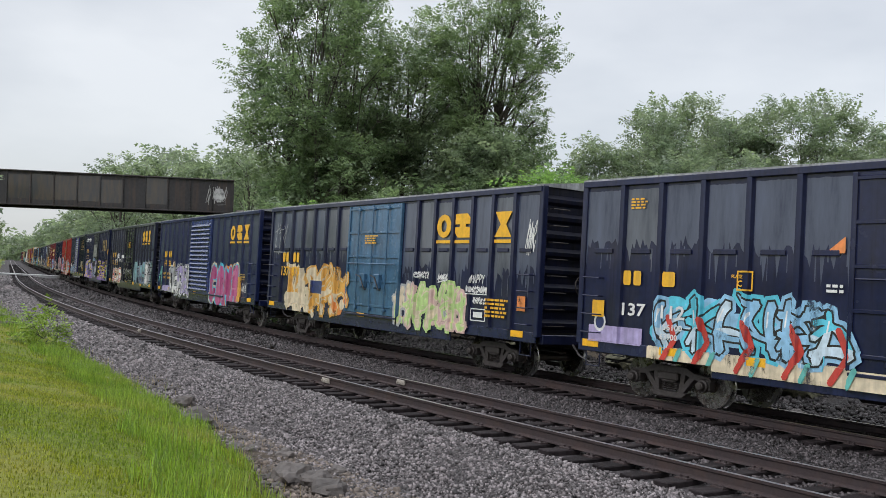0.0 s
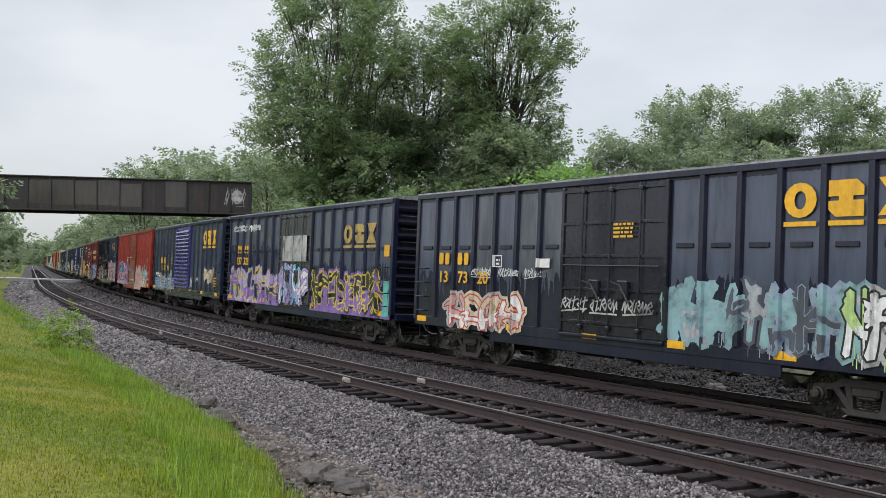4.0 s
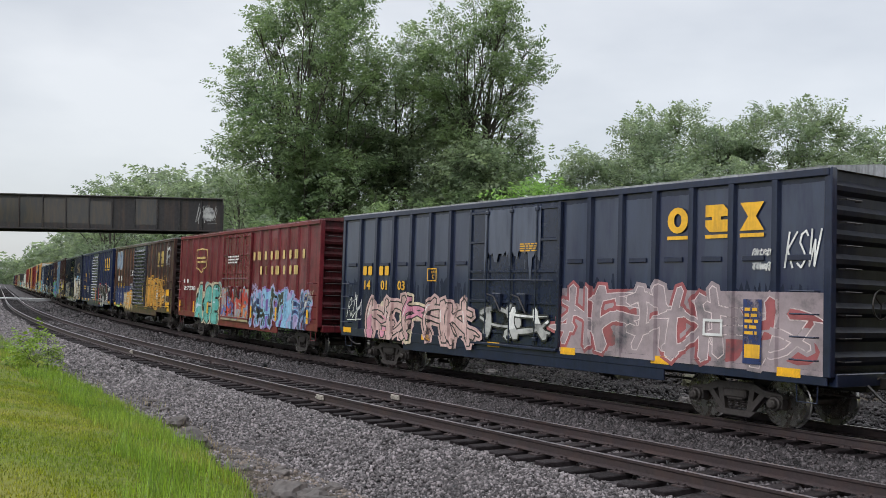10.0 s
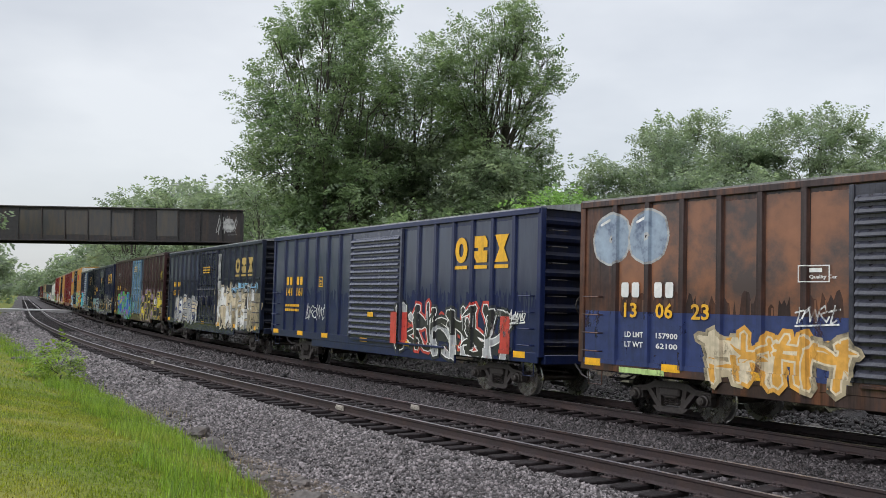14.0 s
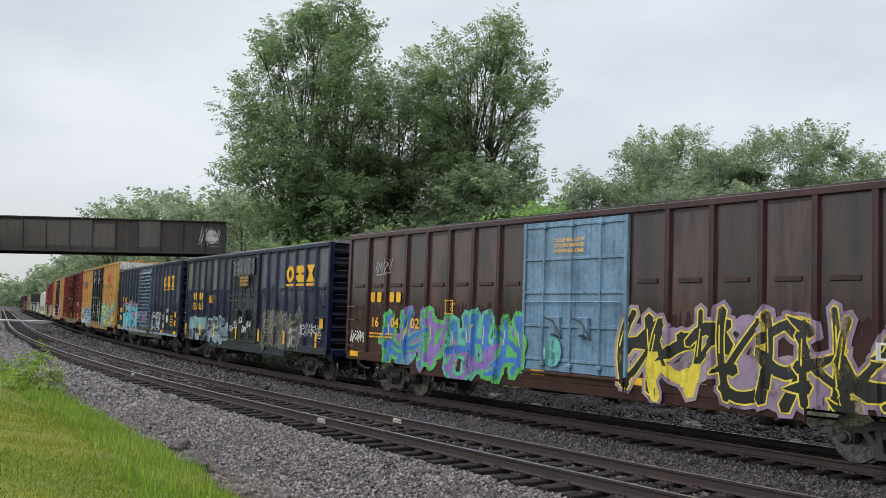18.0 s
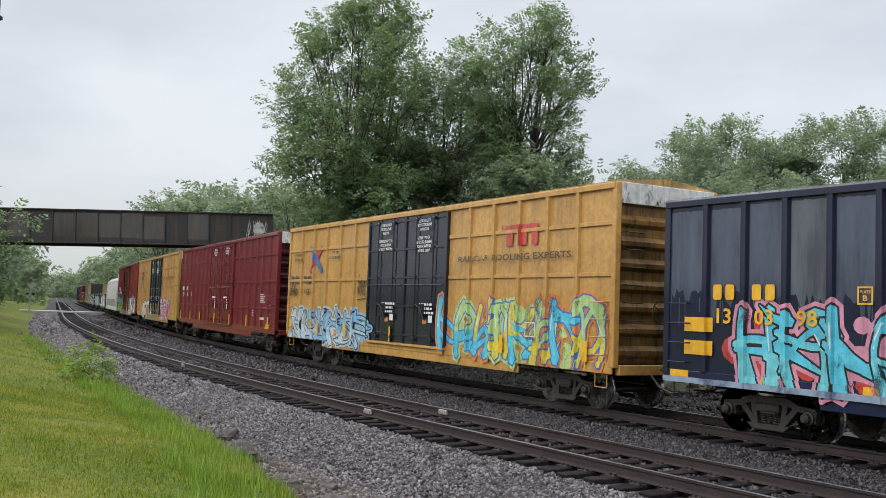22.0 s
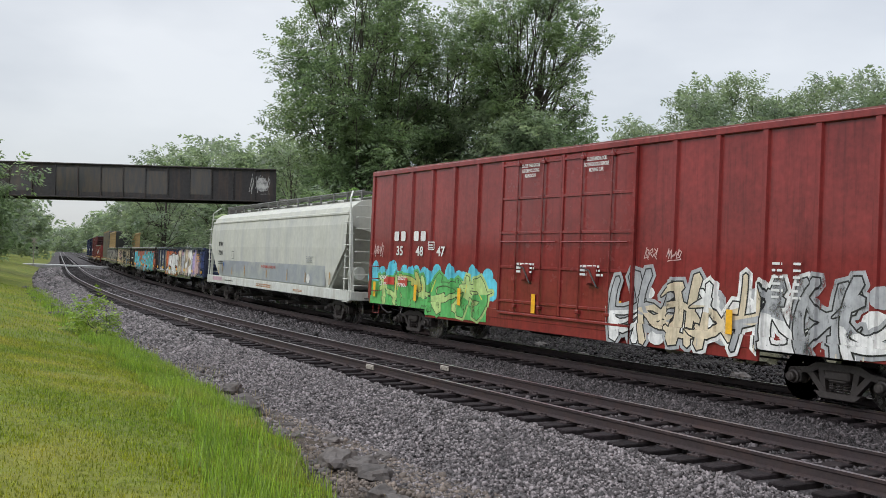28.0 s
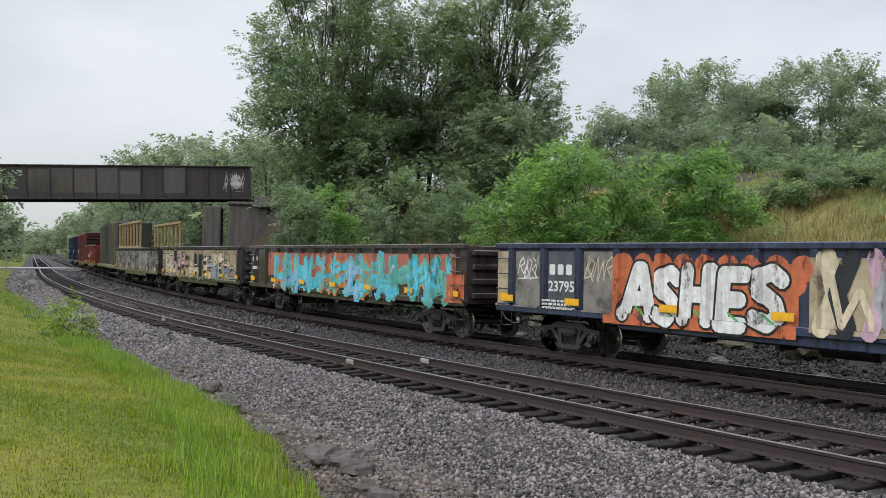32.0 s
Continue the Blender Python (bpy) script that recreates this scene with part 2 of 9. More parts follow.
def grass_material(name, green, pale, straw):
    """Blades in patches of deep and yellowed green."""
    m, n, l, b = nodes_of(name)
    coord = n.new("ShaderNodeTexCoord").outputs["Object"]
    patch = noise_node(n, l, coord, 0.45, 4.0, 0.6)
    col = ramp_node(n, l, patch, [(0.36, green), (0.52, pale), (0.66, straw)])
    r = n.new("ShaderNodeNewGeometry").outputs["Random Per Island"]
    col = mix_node(n, l, 1.0, col, ramp_node(n, l, r, [(0.0, (0.45, 0.5, 0.5)), (0.6, (1, 1, 1)), (1.0, (1.5, 1.45, 1.25))]), "MULTIPLY")
    l.new(col, b.inputs["Base Color"])
    b.inputs["Roughness"].default_value = 0.45
    tr = n.new("ShaderNodeBsdfTranslucent")
    l.new(mix_node(n, l, 1.0, col, (1.2, 1.25, 0.6), "MULTIPLY"), tr.inputs["Color"])
    mx = n.new("ShaderNodeMixShader")
    mx.inputs["Fac"].default_value = 0.4
    l.new(b.outputs["BSDF"], mx.inputs[1])
    l.new(tr.outputs["BSDF"], mx.inputs[2])
    l.new(mx.outputs["Shader"], n["Material Output"].inputs["Surface"])
    return m


GRASS_BLADE = grass_material("lawn_grass", (0.145, 0.215, 0.022), (0.21, 0.25, 0.028), (0.275, 0.265, 0.045))
EDGE_BLADE = grass_material("edge_grass", (0.155, 0.26, 0.030), (0.21, 0.31, 0.045), (0.29, 0.31, 0.08))
BANK_BLADE = grass_material("bank_grass", (0.13, 0.19, 0.06), (0.22, 0.22, 0.09), (0.34, 0.26, 0.12))
WEED_BLADE = leaf_material("dry_weeds", (0.24, 0.19, 0.08), (0.40, 0.31, 0.15))


# ---- mesh building ----
class Build:
    """Collects faces for one mesh."""

    def __init__(self):
        self.v, self.f, self.m = [], [], []

    def add(self, verts, faces, mat=0):
        k = len(self.v)
        self.v.extend(verts)
        self.f.extend([tuple(k + i for i in f) for f in faces])
        self.m.extend([mat] * len(faces))
        return self

    def box(self, c, s, mat=0, chamfer=0.0):
        x, y, z = c
        a, b, d = s[0] / 2, s[1] / 2, s[2] / 2
        if not chamfer:
            vs = [(x + i * a, y + j * b, z + k * d) for i in (-1, 1) for j in (-1, 1) for k in (-1, 1)]
            fs = [(0, 1, 3, 2), (4, 6, 7, 5), (0, 4, 5, 1), (2, 3, 7, 6), (0, 2, 6, 4), (1, 5, 7, 3)]
            return self.add(vs, fs, mat)
        h = chamfer
        vs, idx = [], {}
        for i in (-1, 1):
            for j in (-1, 1):
                for k in (-1, 1):
                    for ax in range(3):
                        p = [a - h, b - h, d - h]
                        p[ax] += h
                        idx[i, j, k, ax] = len(vs)
                        vs.append((x + i * p[0], y + j * p[1], z + k * p[2]))
        fs = []
        for e in (-1, 1):
            fs.append([idx[e, j, k, 0] for j, k in ((-1, -1), (1, -1), (1, 1), (-1, 1))][::e])
            fs.append([idx[i, e, k, 1] for i, k in ((-1, -1), (-1, 1), (1, 1), (1, -1))][::e])
            fs.append([idx[i, j, e, 2] for i, j in ((-1, -1), (1, -1), (1, 1), (-1, 1))][::e])
        for i in (-1, 1):
            for j in (-1, 1):
                fs.append([idx[i, j, -1, 0], idx[i, j, 1, 0], idx[i, j, 1, 1], idx[i, j, -1, 1]][:: i * j])
                fs.append([idx[i, -1, j, 0], idx[i, -1, j, 2], idx[i, 1, j, 2], idx[i, 1, j, 0]][:: i * j])
                fs.append([idx[-1, i, j, 1], idx[1, i, j, 1], idx[1, i, j, 2], idx[-1, i, j, 2]][:: i * j])
        for i in (-1, 1):
            for j in (-1, 1):
                for k in (-1, 1):
                    fs.append([idx[i, j, k, q] for q in range(3)][:: i * j * k])
        return self.add(vs, [tuple(f) for f in fs], mat)

    def tube(self, pts, radii, n=8, mat=0, caps=True):
        """A round bar along points."""
        pts = [Vector(p) for p in pts]
        if isinstance(radii, (int, float)):
            radii = [radii] * len(pts)
        vs, fs = [], []
        side = None
        for i, p in enumerate(pts):
            d = (pts[min(i + 1, len(pts) - 1)] - pts[max(i - 1, 0)]).normalized()
            if side is None:
                side = d.orthogonal().normalized()
            side = (side - d * side.dot(d)).normalized()
            up = d.cross(side)
            for k in range(n):
                a = 2 * math.pi * k / n
                vs.append(tuple(p + (side * math.cos(a) + up * math.sin(a)) * radii[i]))
        for i in range(len(pts) - 1):
            for k in range(n):
                a, b = i * n + k, i * n + (k + 1) % n
                fs.append((a, b, b + n, a + n))
        if caps:
            fs.append(tuple(range(n))[::-1])
            fs.append(tuple((len(pts) - 1) * n + k for k in range(n)))
        return self.add(vs, fs, mat)

    def lathe_y(self, profile, c, n=24, mat=0):
        """Turns a profile of (radius, y) round the y axis through c."""
        vs, fs = [], []
        for r, y in profile:
            for k in range(n):
                a = 2 * math.pi * k / n
                vs.append((c[0] + r * math.cos(a), c[1] + y, c[2] + r * math.sin(a)))
        for i in range(len(profile) - 1):
            for k in range(n):
                a, b = i * n + k, i * n + (k + 1) % n
                fs.append((a, b, b + n, a + n))
        fs.append(tuple(range(n))[::-1])
        fs.append(tuple((len(profile) - 1) * n + k for k in range(n)))
        return self.add(vs, fs, mat)

    def prism(self, outline, y0, y1, mat=0):
        """An outline in x and z, given thickness from y0 to y1."""
        n = len(outline)
        vs = [(x, y0, z) for x, z in outline] + [(x, y1, z) for x, z in outline]
        fs = [tuple(range(n)), tuple(range(2 * n - 1, n - 1, -1))]
        fs += [(k, k + n, (k + 1) % n + n, (k + 1) % n) for k in range(n)]
        return self.add(vs, fs, mat)

    def mesh(self, name, mats, smooth=False):
        me = bpy.data.meshes.new(name)
        me.from_pydata(self.v, [], self.f)
        for m in mats if isinstance(mats, (list, tuple)) else [mats]:
            me.materials.append(m)
        me.polygons.foreach_set("material_index", self.m)
        if smooth:
            me.shade_smooth()
            me.set_sharp_from_angle(angle=radians(40))
        me.update()
        return me


def part(name, mesh, parent=None, label="", at=None):
    """One mesh object under a thing or a part."""
    ob = new(name, mesh)
    if parent:
        ob.parent = parent
    if at is not None:
        ob.matrix_basis = at if isinstance(at, Matrix) else Matrix.Translation(at)
    return tagged(ob, label)


def swarm(name, base_v, base_f, places, sizes, turns, mats, tone=None):
    """One mesh of many copies of a small form: places (n,3), sizes (n,3), turns (n,3,3)."""
    bv, bf = np.array(base_v, float), np.array(base_f, int)
    n, k = len(places), len(bv)
    v = np.einsum("nij,nkj->nki", turns, bv[None] * sizes[:, None, :]) + places[:, None, :]
    f = bf[None] + (np.arange(n) * k)[:, None, None]
    me = bpy.data.meshes.new(name)
    me.vertices.add(n * k)
    me.vertices.foreach_set("co", v.reshape(-1))
    c = bf.shape[1]
    me.loops.add(n * len(bf) * c)
    me.loops.foreach_set("vertex_index", f.reshape(-1).astype(np.int32))
    me.polygons.add(n * len(bf))
    me.polygons.foreach_set("loop_start", (np.arange(n * len(bf)) * c).astype(np.int32))
    for m in mats if isinstance(mats, (list, tuple)) else [mats]:
        me.materials.append(m)
    if tone is not None:
        me.polygons.foreach_set("material_index", np.repeat(tone, len(bf)).astype(np.int32))
    me.update(calc_edges=True)
    return me


def random_turns(rng, n):
    q = rng.normal(size=(n, 4))
    q /= np.linalg.norm(q, axis=1)[:, None]
    w, x, y, z = q.T
    return np.stack([1 - 2 * (y * y + z * z), 2 * (x * y - z * w), 2 * (x * z + y * w), 2 * (x * y + z * w), 1 - 2 * (x * x + z * z), 2 * (y * z - x * w),
                     2 * (x * z - y * w), 2 * (y * z + x * w), 1 - 2 * (x * x + y * y)], 1).reshape(n, 3, 3)


def yaw_turns(a):
    c, s, o = np.cos(a), np.sin(a), np.zeros_like(a)
    return np.stack([c, -s, o, s, c, o, o, o, o + 1], 1).reshape(-1, 3, 3)


# ---- the line of the railway ----
# s runs along the nearer track, away from the camera; u is the offset towards the camera
KNOT_S = (-25, 0, 15, 30, 45, 60, 85, 120)
KNOT_K = (-0.0023, -0.0023, -0.0033, -0.0041, -0.0024, -0.0014, -0.0009, 0.0)
LINE_S = np.arange(-600, 2200, 0.5)
_k = np.interp(LINE_S, KNOT_S, KNOT_K)
_k[LINE_S < -40] = 0
_i0 = 1200
LINE_A = np.cumsum(_k) * 0.5
LINE_A += 2.1984 - LINE_A[_i0]
LINE_X, LINE_Y = np.cumsum(np.cos(LINE_A)) * 0.5, np.cumsum(np.sin(LINE_A)) * 0.5
LINE_X, LINE_Y = LINE_X - LINE_X[_i0] + 8.0, LINE_Y - LINE_Y[_i0] + 6.7245
GAP = 5.475      # between the tracks' centre lines
FAR_Z = -0.068   # the farther track's rail heads
GRADE = -0.00252


def rail_z(s):
    return GRADE * np.clip(s, -60, 320)


def on_line(s, u):
    """x, y of places s along and u beside the nearer track; arrays or numbers."""
    a = np.interp(s, LINE_S, LINE_A)
    near = np.clip(u, -60, 60)
    rest = u - near
    return np.interp(s, LINE_S, LINE_X) - np.sin(a) * near - math.sin(2.07) * rest, np.interp(s, LINE_S, LINE_Y) + np.cos(a) * near + math.cos(2.07) * rest


# the farther track by its own length
_fx, _fy = on_line(LINE_S, np.full_like(LINE_S, -GAP))
FAR_L = np.concatenate([[0], np.cumsum(np.hypot(np.diff(_fx), np.diff(_fy)))])
FAR_L -= FAR_L[_i0]


def far_point(l):
    s = np.interp(l, FAR_L, LINE_S)
    return Vector((float(np.interp(l, FAR_L, _fx)), float(np.interp(l, FAR_L, _fy)), float(rail_z(s)) + FAR_Z))


def crest_u(s):
    """Where the bank behind the railway reaches its top."""
    return np.interp(s, (-60, 0, 27, 80, 95), (-56, -42, -33, -16.5, -15.5))


GROUND_U = (-13.0, -10.0, -8.6, -7.5, -6.8, -4.1, -3.6, -2.7, -1.8, -1.3, 1.3, 1.75, 2.7, 3.5, 30)
GROUND_Z = (-0.62, -0.72, -0.72, -0.42, -0.32, -0.32, -0.36, -0.42, -0.28, -0.25, -0.25, -0.27, -0.44, -0.58, -0.58)
LAWN_U = (3.2, 4.5, 6.0, 8.0, 10.4, 16, 60)
LAWN_Z = (-0.56, -0.33, -0.02, 0.28, 0.50, 0.62, 0.9)


def lawn_edge(s):
    """Where the lawn ends towards the track; nearer the camera a stony ditch widens."""
    return np.interp(s, (-20, 0, 5.5, 7.5, 10, 12, 15, 17.5, 22, 28, 45, 200), (9.1, 8.3, 6.75, 6.08, 5.32, 4.88, 4.42, 4.1, 3.75, 3.45, 3.3, 3.3)) + 0.12 * np.sin(s * 1.9) + 0.08 * np.sin(s * 4.3 + 1)


def ground_z(s, u):
    s, u = np.asarray(s, float), np.asarray(u, float)
    z = np.interp(u, GROUND_U, GROUND_Z)
    k = np.clip((u - lawn_edge(s)) / 0.30 + 0.5, 0, 1)
    z = z * (1 - k) + np.interp(u, LAWN_U, LAWN_Z) * k + rail_z(s)
    cu = crest_u(s)
    rise = np.clip((-13.0 - u) / (-13.0 - cu), 0, 1)
    tall = 6.9 * np.clip((84 - s) / 5.0, 0, 1) + 0.5
    return z + np.where(u < -13, tall * (rise * rise * (3 - 2 * rise) * 0.5 + rise * 0.5), 0)


# ---- the ground, one sheet to the horizon ----
def ground_sheet():
    us = np.unique(np.concatenate([[-1500, -700, -350, -200, -140, -100, -80, -64], np.arange(-56, -11, 1.5), np.arange(-11, -7, 0.4), np.arange(-7, 7.5, 0.22), np.arange(7.5, 20, 0.6), [22, 26, 32, 40, 50, 64, 90, 140, 250, 500, 1500]]))
    ss = np.unique(np.concatenate([[-550, -300, -150, -80, -50, -35], np.arange(-25, 45, 0.4), np.arange(45, 100, 1.2), np.arange(100, 200, 5), [220, 260, 320, 420, 600, 900, 1400, 2100]]))
    S, U = np.meshgrid(ss, us, indexing="ij")
    X, Y = on_line(S, U)
    Z = ground_z(S, U)
    rng = np.random.default_rng(3)
    jag = np.array([[noise.noise((x * 0.9, y * 0.9, 0)) + 0.6 * noise.noise((x * 2.7, y * 2.7, 3)) for x, y in zip(rx, ry)] for rx, ry in zip(X, Y)])
    amp = np.interp(U, (-60, -14, -8, -7, 3.2, 3.9, 5.0, 8, 60), (0.35, 0.25, 0.12, 0.02, 0.02, 0.06, 0.03, 0.015, 0.05))
    Z = Z + jag * amp
    n, m = S.shape
    b = Build()
    b.v = list(zip(X.ravel().tolist(), Y.ravel().tolist(), Z.ravel().tolist()))
    edge = lawn_edge(ss)
    crest = crest_u(ss)
    for i in range(n - 1):
        for j in range(m - 1):
            u = (us[j] + us[j + 1]) / 2
            s = ss[i]
            if u > edge[i]:
                k = 0
            elif u > 3.55:
                k = 2
            elif u > -4.0 or (u < -13.0 and abs(u - crest[i]) < 1.6 and s < 84):
                k = 1
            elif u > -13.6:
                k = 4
            elif u > -16.6:
                k = 2
            else:
                k = 3
            a = i * m + j
            b.f.append((a, a + 1, a + m + 1, a + m))
            b.m.append(k)
    lawn = surface("lawn_turf", (0.100, 0.128, 0.014), 0.8, 0, 9, 0.4, 0.5, 30, (0.20, 0.185, 0.035), 0.8, 0.45, bump_distance=0.03, gloss=0.2)
    gravel = surface("ballast_bed", (0.050, 0.045, 0.047), 0.65, 0, 22, 0.8, 1.0, 20, (0.080, 0.070, 0.070), 0.5, 0.5, bump_distance=0.05, gloss=0.1)
    soil = surface("muddy_bank_soil", (0.058, 0.046, 0.036), 0.75, 0, 14, 0.4, 0.8, 16, (0.05, 0.038, 0.026), 0.6, 1.2, bump_distance=0.04, gloss=0.15)
    bank = surface("rough_grass_bank", (0.115, 0.130, 0.038), 0.85, 0, 5, 0.4, 0.8, 9, (0.30, 0.215, 0.095), 0.9, 0.16, bump_distance=0.08, gloss=0.15)
    # darker bed: shade below and behind the train is put into the colour
    shaded_bed = surface("shaded_ballast_bed", (0.020, 0.018, 0.019), 0.6, 0, 22, 0.8, 1.0, 20, (0.045, 0.037, 0.034), 0.6, 0.9, bump_distance=0.06, gloss=0.1)
    me = b.mesh("ground", [lawn, gravel, soil, bank, shaded_bed], False)
    me.shade_smooth()
    return tagged(new("ground", me), "wet lawn, grey ballast bed and grassy railway bank", "ground", kind="structure")


ground = ground_sheet()


def hedge_behind():
    """An unseen dark line of trees behind the camera, added to shape reflections on the cars; it closes the lawn."""
    b = Build()
    ss = np.arange(-330, 260, 3.5)
    rng = np.random.default_rng(17)
    hs = (0.0, 0.25, 0.5, 0.75, 1.0, 1.0, 0.0)
    for i, s in enumerate(ss):
        top = 6.6 + 1.3 * noise.noise((s * 0.09, 2.0, 0)) + 0.7 * noise.noise((s * 0.4, 5.0, 0))
        for k, h in enumerate(hs):
            u = 120 + (6 if k > 4 else 0) - 1.6 * math.sin(h * 3.1) + rng.normal(0, 0.35)
            x, y = on_line(float(s), float(u))
            b.v.append((float(x), float(y), -1.2 + h * (top + 1.2) + (rng.normal(0, 0.3) if 0 < h else 0)))
    m = len(hs)
    for i in range(len(ss) - 1):
        for k in range(m - 1):
            a = i * m + k
            b.f.append((a, a + 1, a + m + 1, a + m))
            b.m.append(0)
    leafy = surface("hedge_leaves", (0.05, 0.075, 0.03), 0.8, 0, 1.6, 0.6, 1.0, 2.5, (0.015, 0.02, 0.01), 0.9, 0.5, bump_distance=0.4)
    return tagged(new("backdrop_hedge", b.mesh("backdrop_hedge", leafy)), "unseen dark tree line added for reflections", "backdrop", kind="structure")


hedge_behind()

# ---- the two tracks ----
RAIL_PROFILE = ((-0.037, 0), (-0.034, -0.035), (-0.010, -0.05), (-0.009, -0.135), (-0.068, -0.155), (-0.07, -0.17), (0.07, -0.17), (0.068, -0.155), (0.009, -0.135), (0.010, -0.05), (0.034, -0.035), (0.037, 0))


def rail_mesh(u, dz, s0, s1, bright):
    b = Build()
    ss = np.concatenate([np.arange(s0, 130, 1.0), np.arange(130, s1, 6.0)])
    n = len(RAIL_PROFILE)
    for s in ss:
        for du, z in RAIL_PROFILE:
            x, y = on_line(s, u + du)
            b.v.append((float(x), float(y), float(rail_z(s)) + dz + z))
    for i in range(len(ss) - 1):
        for k in range(n):
            a, c = i * n + k, i * n + (k + 1) % n
            b.f.append((a, c, c + n, a + n))
            b.m.append(1 if k == n - 1 else 0)
    return b.mesh("rail", [RAIL_SIDE, RAIL_TOP])


def tie_mesh():
    b = Build().box((0, 0, -0.09), (2.6, 0.23, 0.18), 0, 0.012)
    return b.mesh("tie", TIE_WOOD)


def plate_mesh():
    """Tie plate with its spikes."""
    b = Build()
    b.box((0, 0, 0.009), (0.34, 0.19, 0.018))
    for x in (-0.105, 0.105):
        for y in (-0.05, 0.05):
            b.box((x, y, 0.03), (0.035, 0.03, 0.03))
    return b.mesh("tie_plate", RAIL_SIDE)


def track(name, u0, dz, label, count, first):
    root = tagged(new(name), label, "railway track", kind="structure")
    part("rail", rail_mesh(u0 + 0.753, dz, -60, 560, True), root, "rusty steel rail with a worn head")
    part("rail", rail_mesh(u0 - 0.753, dz, -60, 560, True), root, "rusty steel rail with a worn head")
    tie, plate = tie_mesh(), plate_mesh()
    rng = random.Random(5 if u0 else 9)
    s = -40.0
    rest = []
    k = 0
    while s < 330:
        a = float(np.interp(s, LINE_S, LINE_A))
        x, y = on_line(s, u0 + rng.uniform(-0.05, 0.05))
        m = pose(float(x), float(y), float(rail_z(s)) + dz - 0.185 + rng.uniform(-0.012, 0.006), rng.uniform(-1, 1), rng.uniform(-0.6, 0.6), math.degrees(a) - 90 + rng.uniform(-1.6, 1.6))
        if s > first and k < count:
            ob = part("tie", tie, root, at=m)
            if s < 45:
                for o in (-0.753, 0.753):
                    part("tie_plate", plate, root, at=m @ pose(o, 0, 0.0))
            k += 1
        else:
            rest.append(m)
        s += 0.52
    b = Build()
    for m in rest:
        c = Build().box((0, 0, -0.09), (2.6, 0.23, 0.18))
        b.add([tuple(m @ Vector(v)) for v in c.v], c.f)
    tagged(part("tie_row", b.mesh("tie_row", TIE_WOOD), root), kind="stuff")
    return root


near_track = track("near_track", 0.0, 0.0, "empty railway track with rusty rails on dark wooden ties", 270, -14)
far_track = track("far_track", -GAP, FAR_Z, "railway track under the train, dark wet ties", 150, -14)


def joint_bars(root, u, s, dz):
    """A pale bar bolted over a joint of the rail."""
    b = Build()
    b.box((0, 0, -0.075), (0.30, 0.045, 0.10), 0, 0.008)
    for x in (-0.10, 0, 0.10):
        b.box((x, -0.03, -0.075), (0.035, 0.03, 0.035))
    a = float(np.interp(s, LINE_S, LINE_A))
    x, y = on_line(s, u + 0.035)
    return part("joint_bar", b.mesh("joint_bar", RAIL_BAR), root, "pale painted joint bar on the rail", pose(float(x), float(y), float(rail_z(s)) + dz, 0, 0, math.degrees(a) + 180))


ROCK_BITS = surface("brown_ditch_stone", (0.120, 0.096, 0.080), 0.7, 0.0, 30, 0.35, 0.3, 60, (0.05, 0.036, 0.026), 0.5, 0.9, per_island=0.5)


# ---- ballast stones ----
def stone_form(seed):
    """A crushed stone: six points knocked about."""
    rng = random.Random(seed)
    vs = [tuple(rng.uniform(0.95, 1.25) * c + rng.uniform(-0.35, 0.35) * (1 - abs(c)) for c in p) for p in ((1, 0, 0), (0, 1, 0), (-1, 0, 0), (0, -1, 0), (0, 0, 1), (0, 0, -1))]
    return vs, [(0, 1, 4), (1, 2, 4), (2, 3, 4), (3, 0, 4), (1, 0, 5), (2, 1, 5), (3, 2, 5), (0, 3, 5)]


def scatter_stones(name, n, s0, s1, u0, u1, size, mat, seed, parent, squeeze=1.0, keep=None, lift=0.0):
    rng = np.random.default_rng(seed)
    s = s0 + (s1 - s0) * rng.random(n) ** squeeze
    u = rng.uniform(u0, u1, n)
    if keep is not None:
        ok = keep(s, u)
        s, u = s[ok], u[ok]
    n = len(s)
    x, y = on_line(s, u)
    r = size * np.exp(rng.normal(0, 0.28, n))
    z = ground_z(s, u) + r * rng.uniform(-0.35, 0.5, n) + lift
    sizes = r[:, None] * rng.uniform(0.65, 1.25, (n, 3))
    vs, fs = stone_form(seed)
    ob = new(name, swarm(name, vs, fs, np.stack([x, y, z], 1), sizes, random_turns(rng, n), mat))
    return tagged(ob, "loose grey ballast stones beside the rails", "ballast", kind="stuff")


scatter_stones("ballast_stones", 58000, 2, 24, 1.25, 4.4, 0.0235, STONE, 1, None, 1.15)
scatter_stones("ballast_stones", 22000, 23, 58, 1.25, 3.6, 0.036, STONE, 2, None)
scatter_stones("ballast_stones", 8000, 56, 128, 1.25, 3.7, 0.085, STONE, 12, None, 1.2)
scatter_stones("ballast_stones", 33000, 3, 28, -4.3, -0.95, 0.026, STONE_MID, 3, None, 1.1)
scatter_stones("ballast_stones", 12000, 2, 26, -0.7, 0.7, 0.030, STONE_MID, 4, None)
scatter_stones("ballast_stones", 7000, 26, 60, -0.7, 0.7, 0.048, STONE_MID, 14, None)
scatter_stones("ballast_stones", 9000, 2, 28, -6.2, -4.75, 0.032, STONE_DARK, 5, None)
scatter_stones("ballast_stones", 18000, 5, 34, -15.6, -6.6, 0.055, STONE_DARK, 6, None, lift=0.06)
scatter_stones("ballast_stones", 11000, 27, 62, -4.3, -0.9, 0.048, STONE_MID, 7, None)
scatter_stones("ballast_stones", 6000, 60, 128, -4.2, -0.9, 0.085, STONE_MID, 13, None, 1.2)
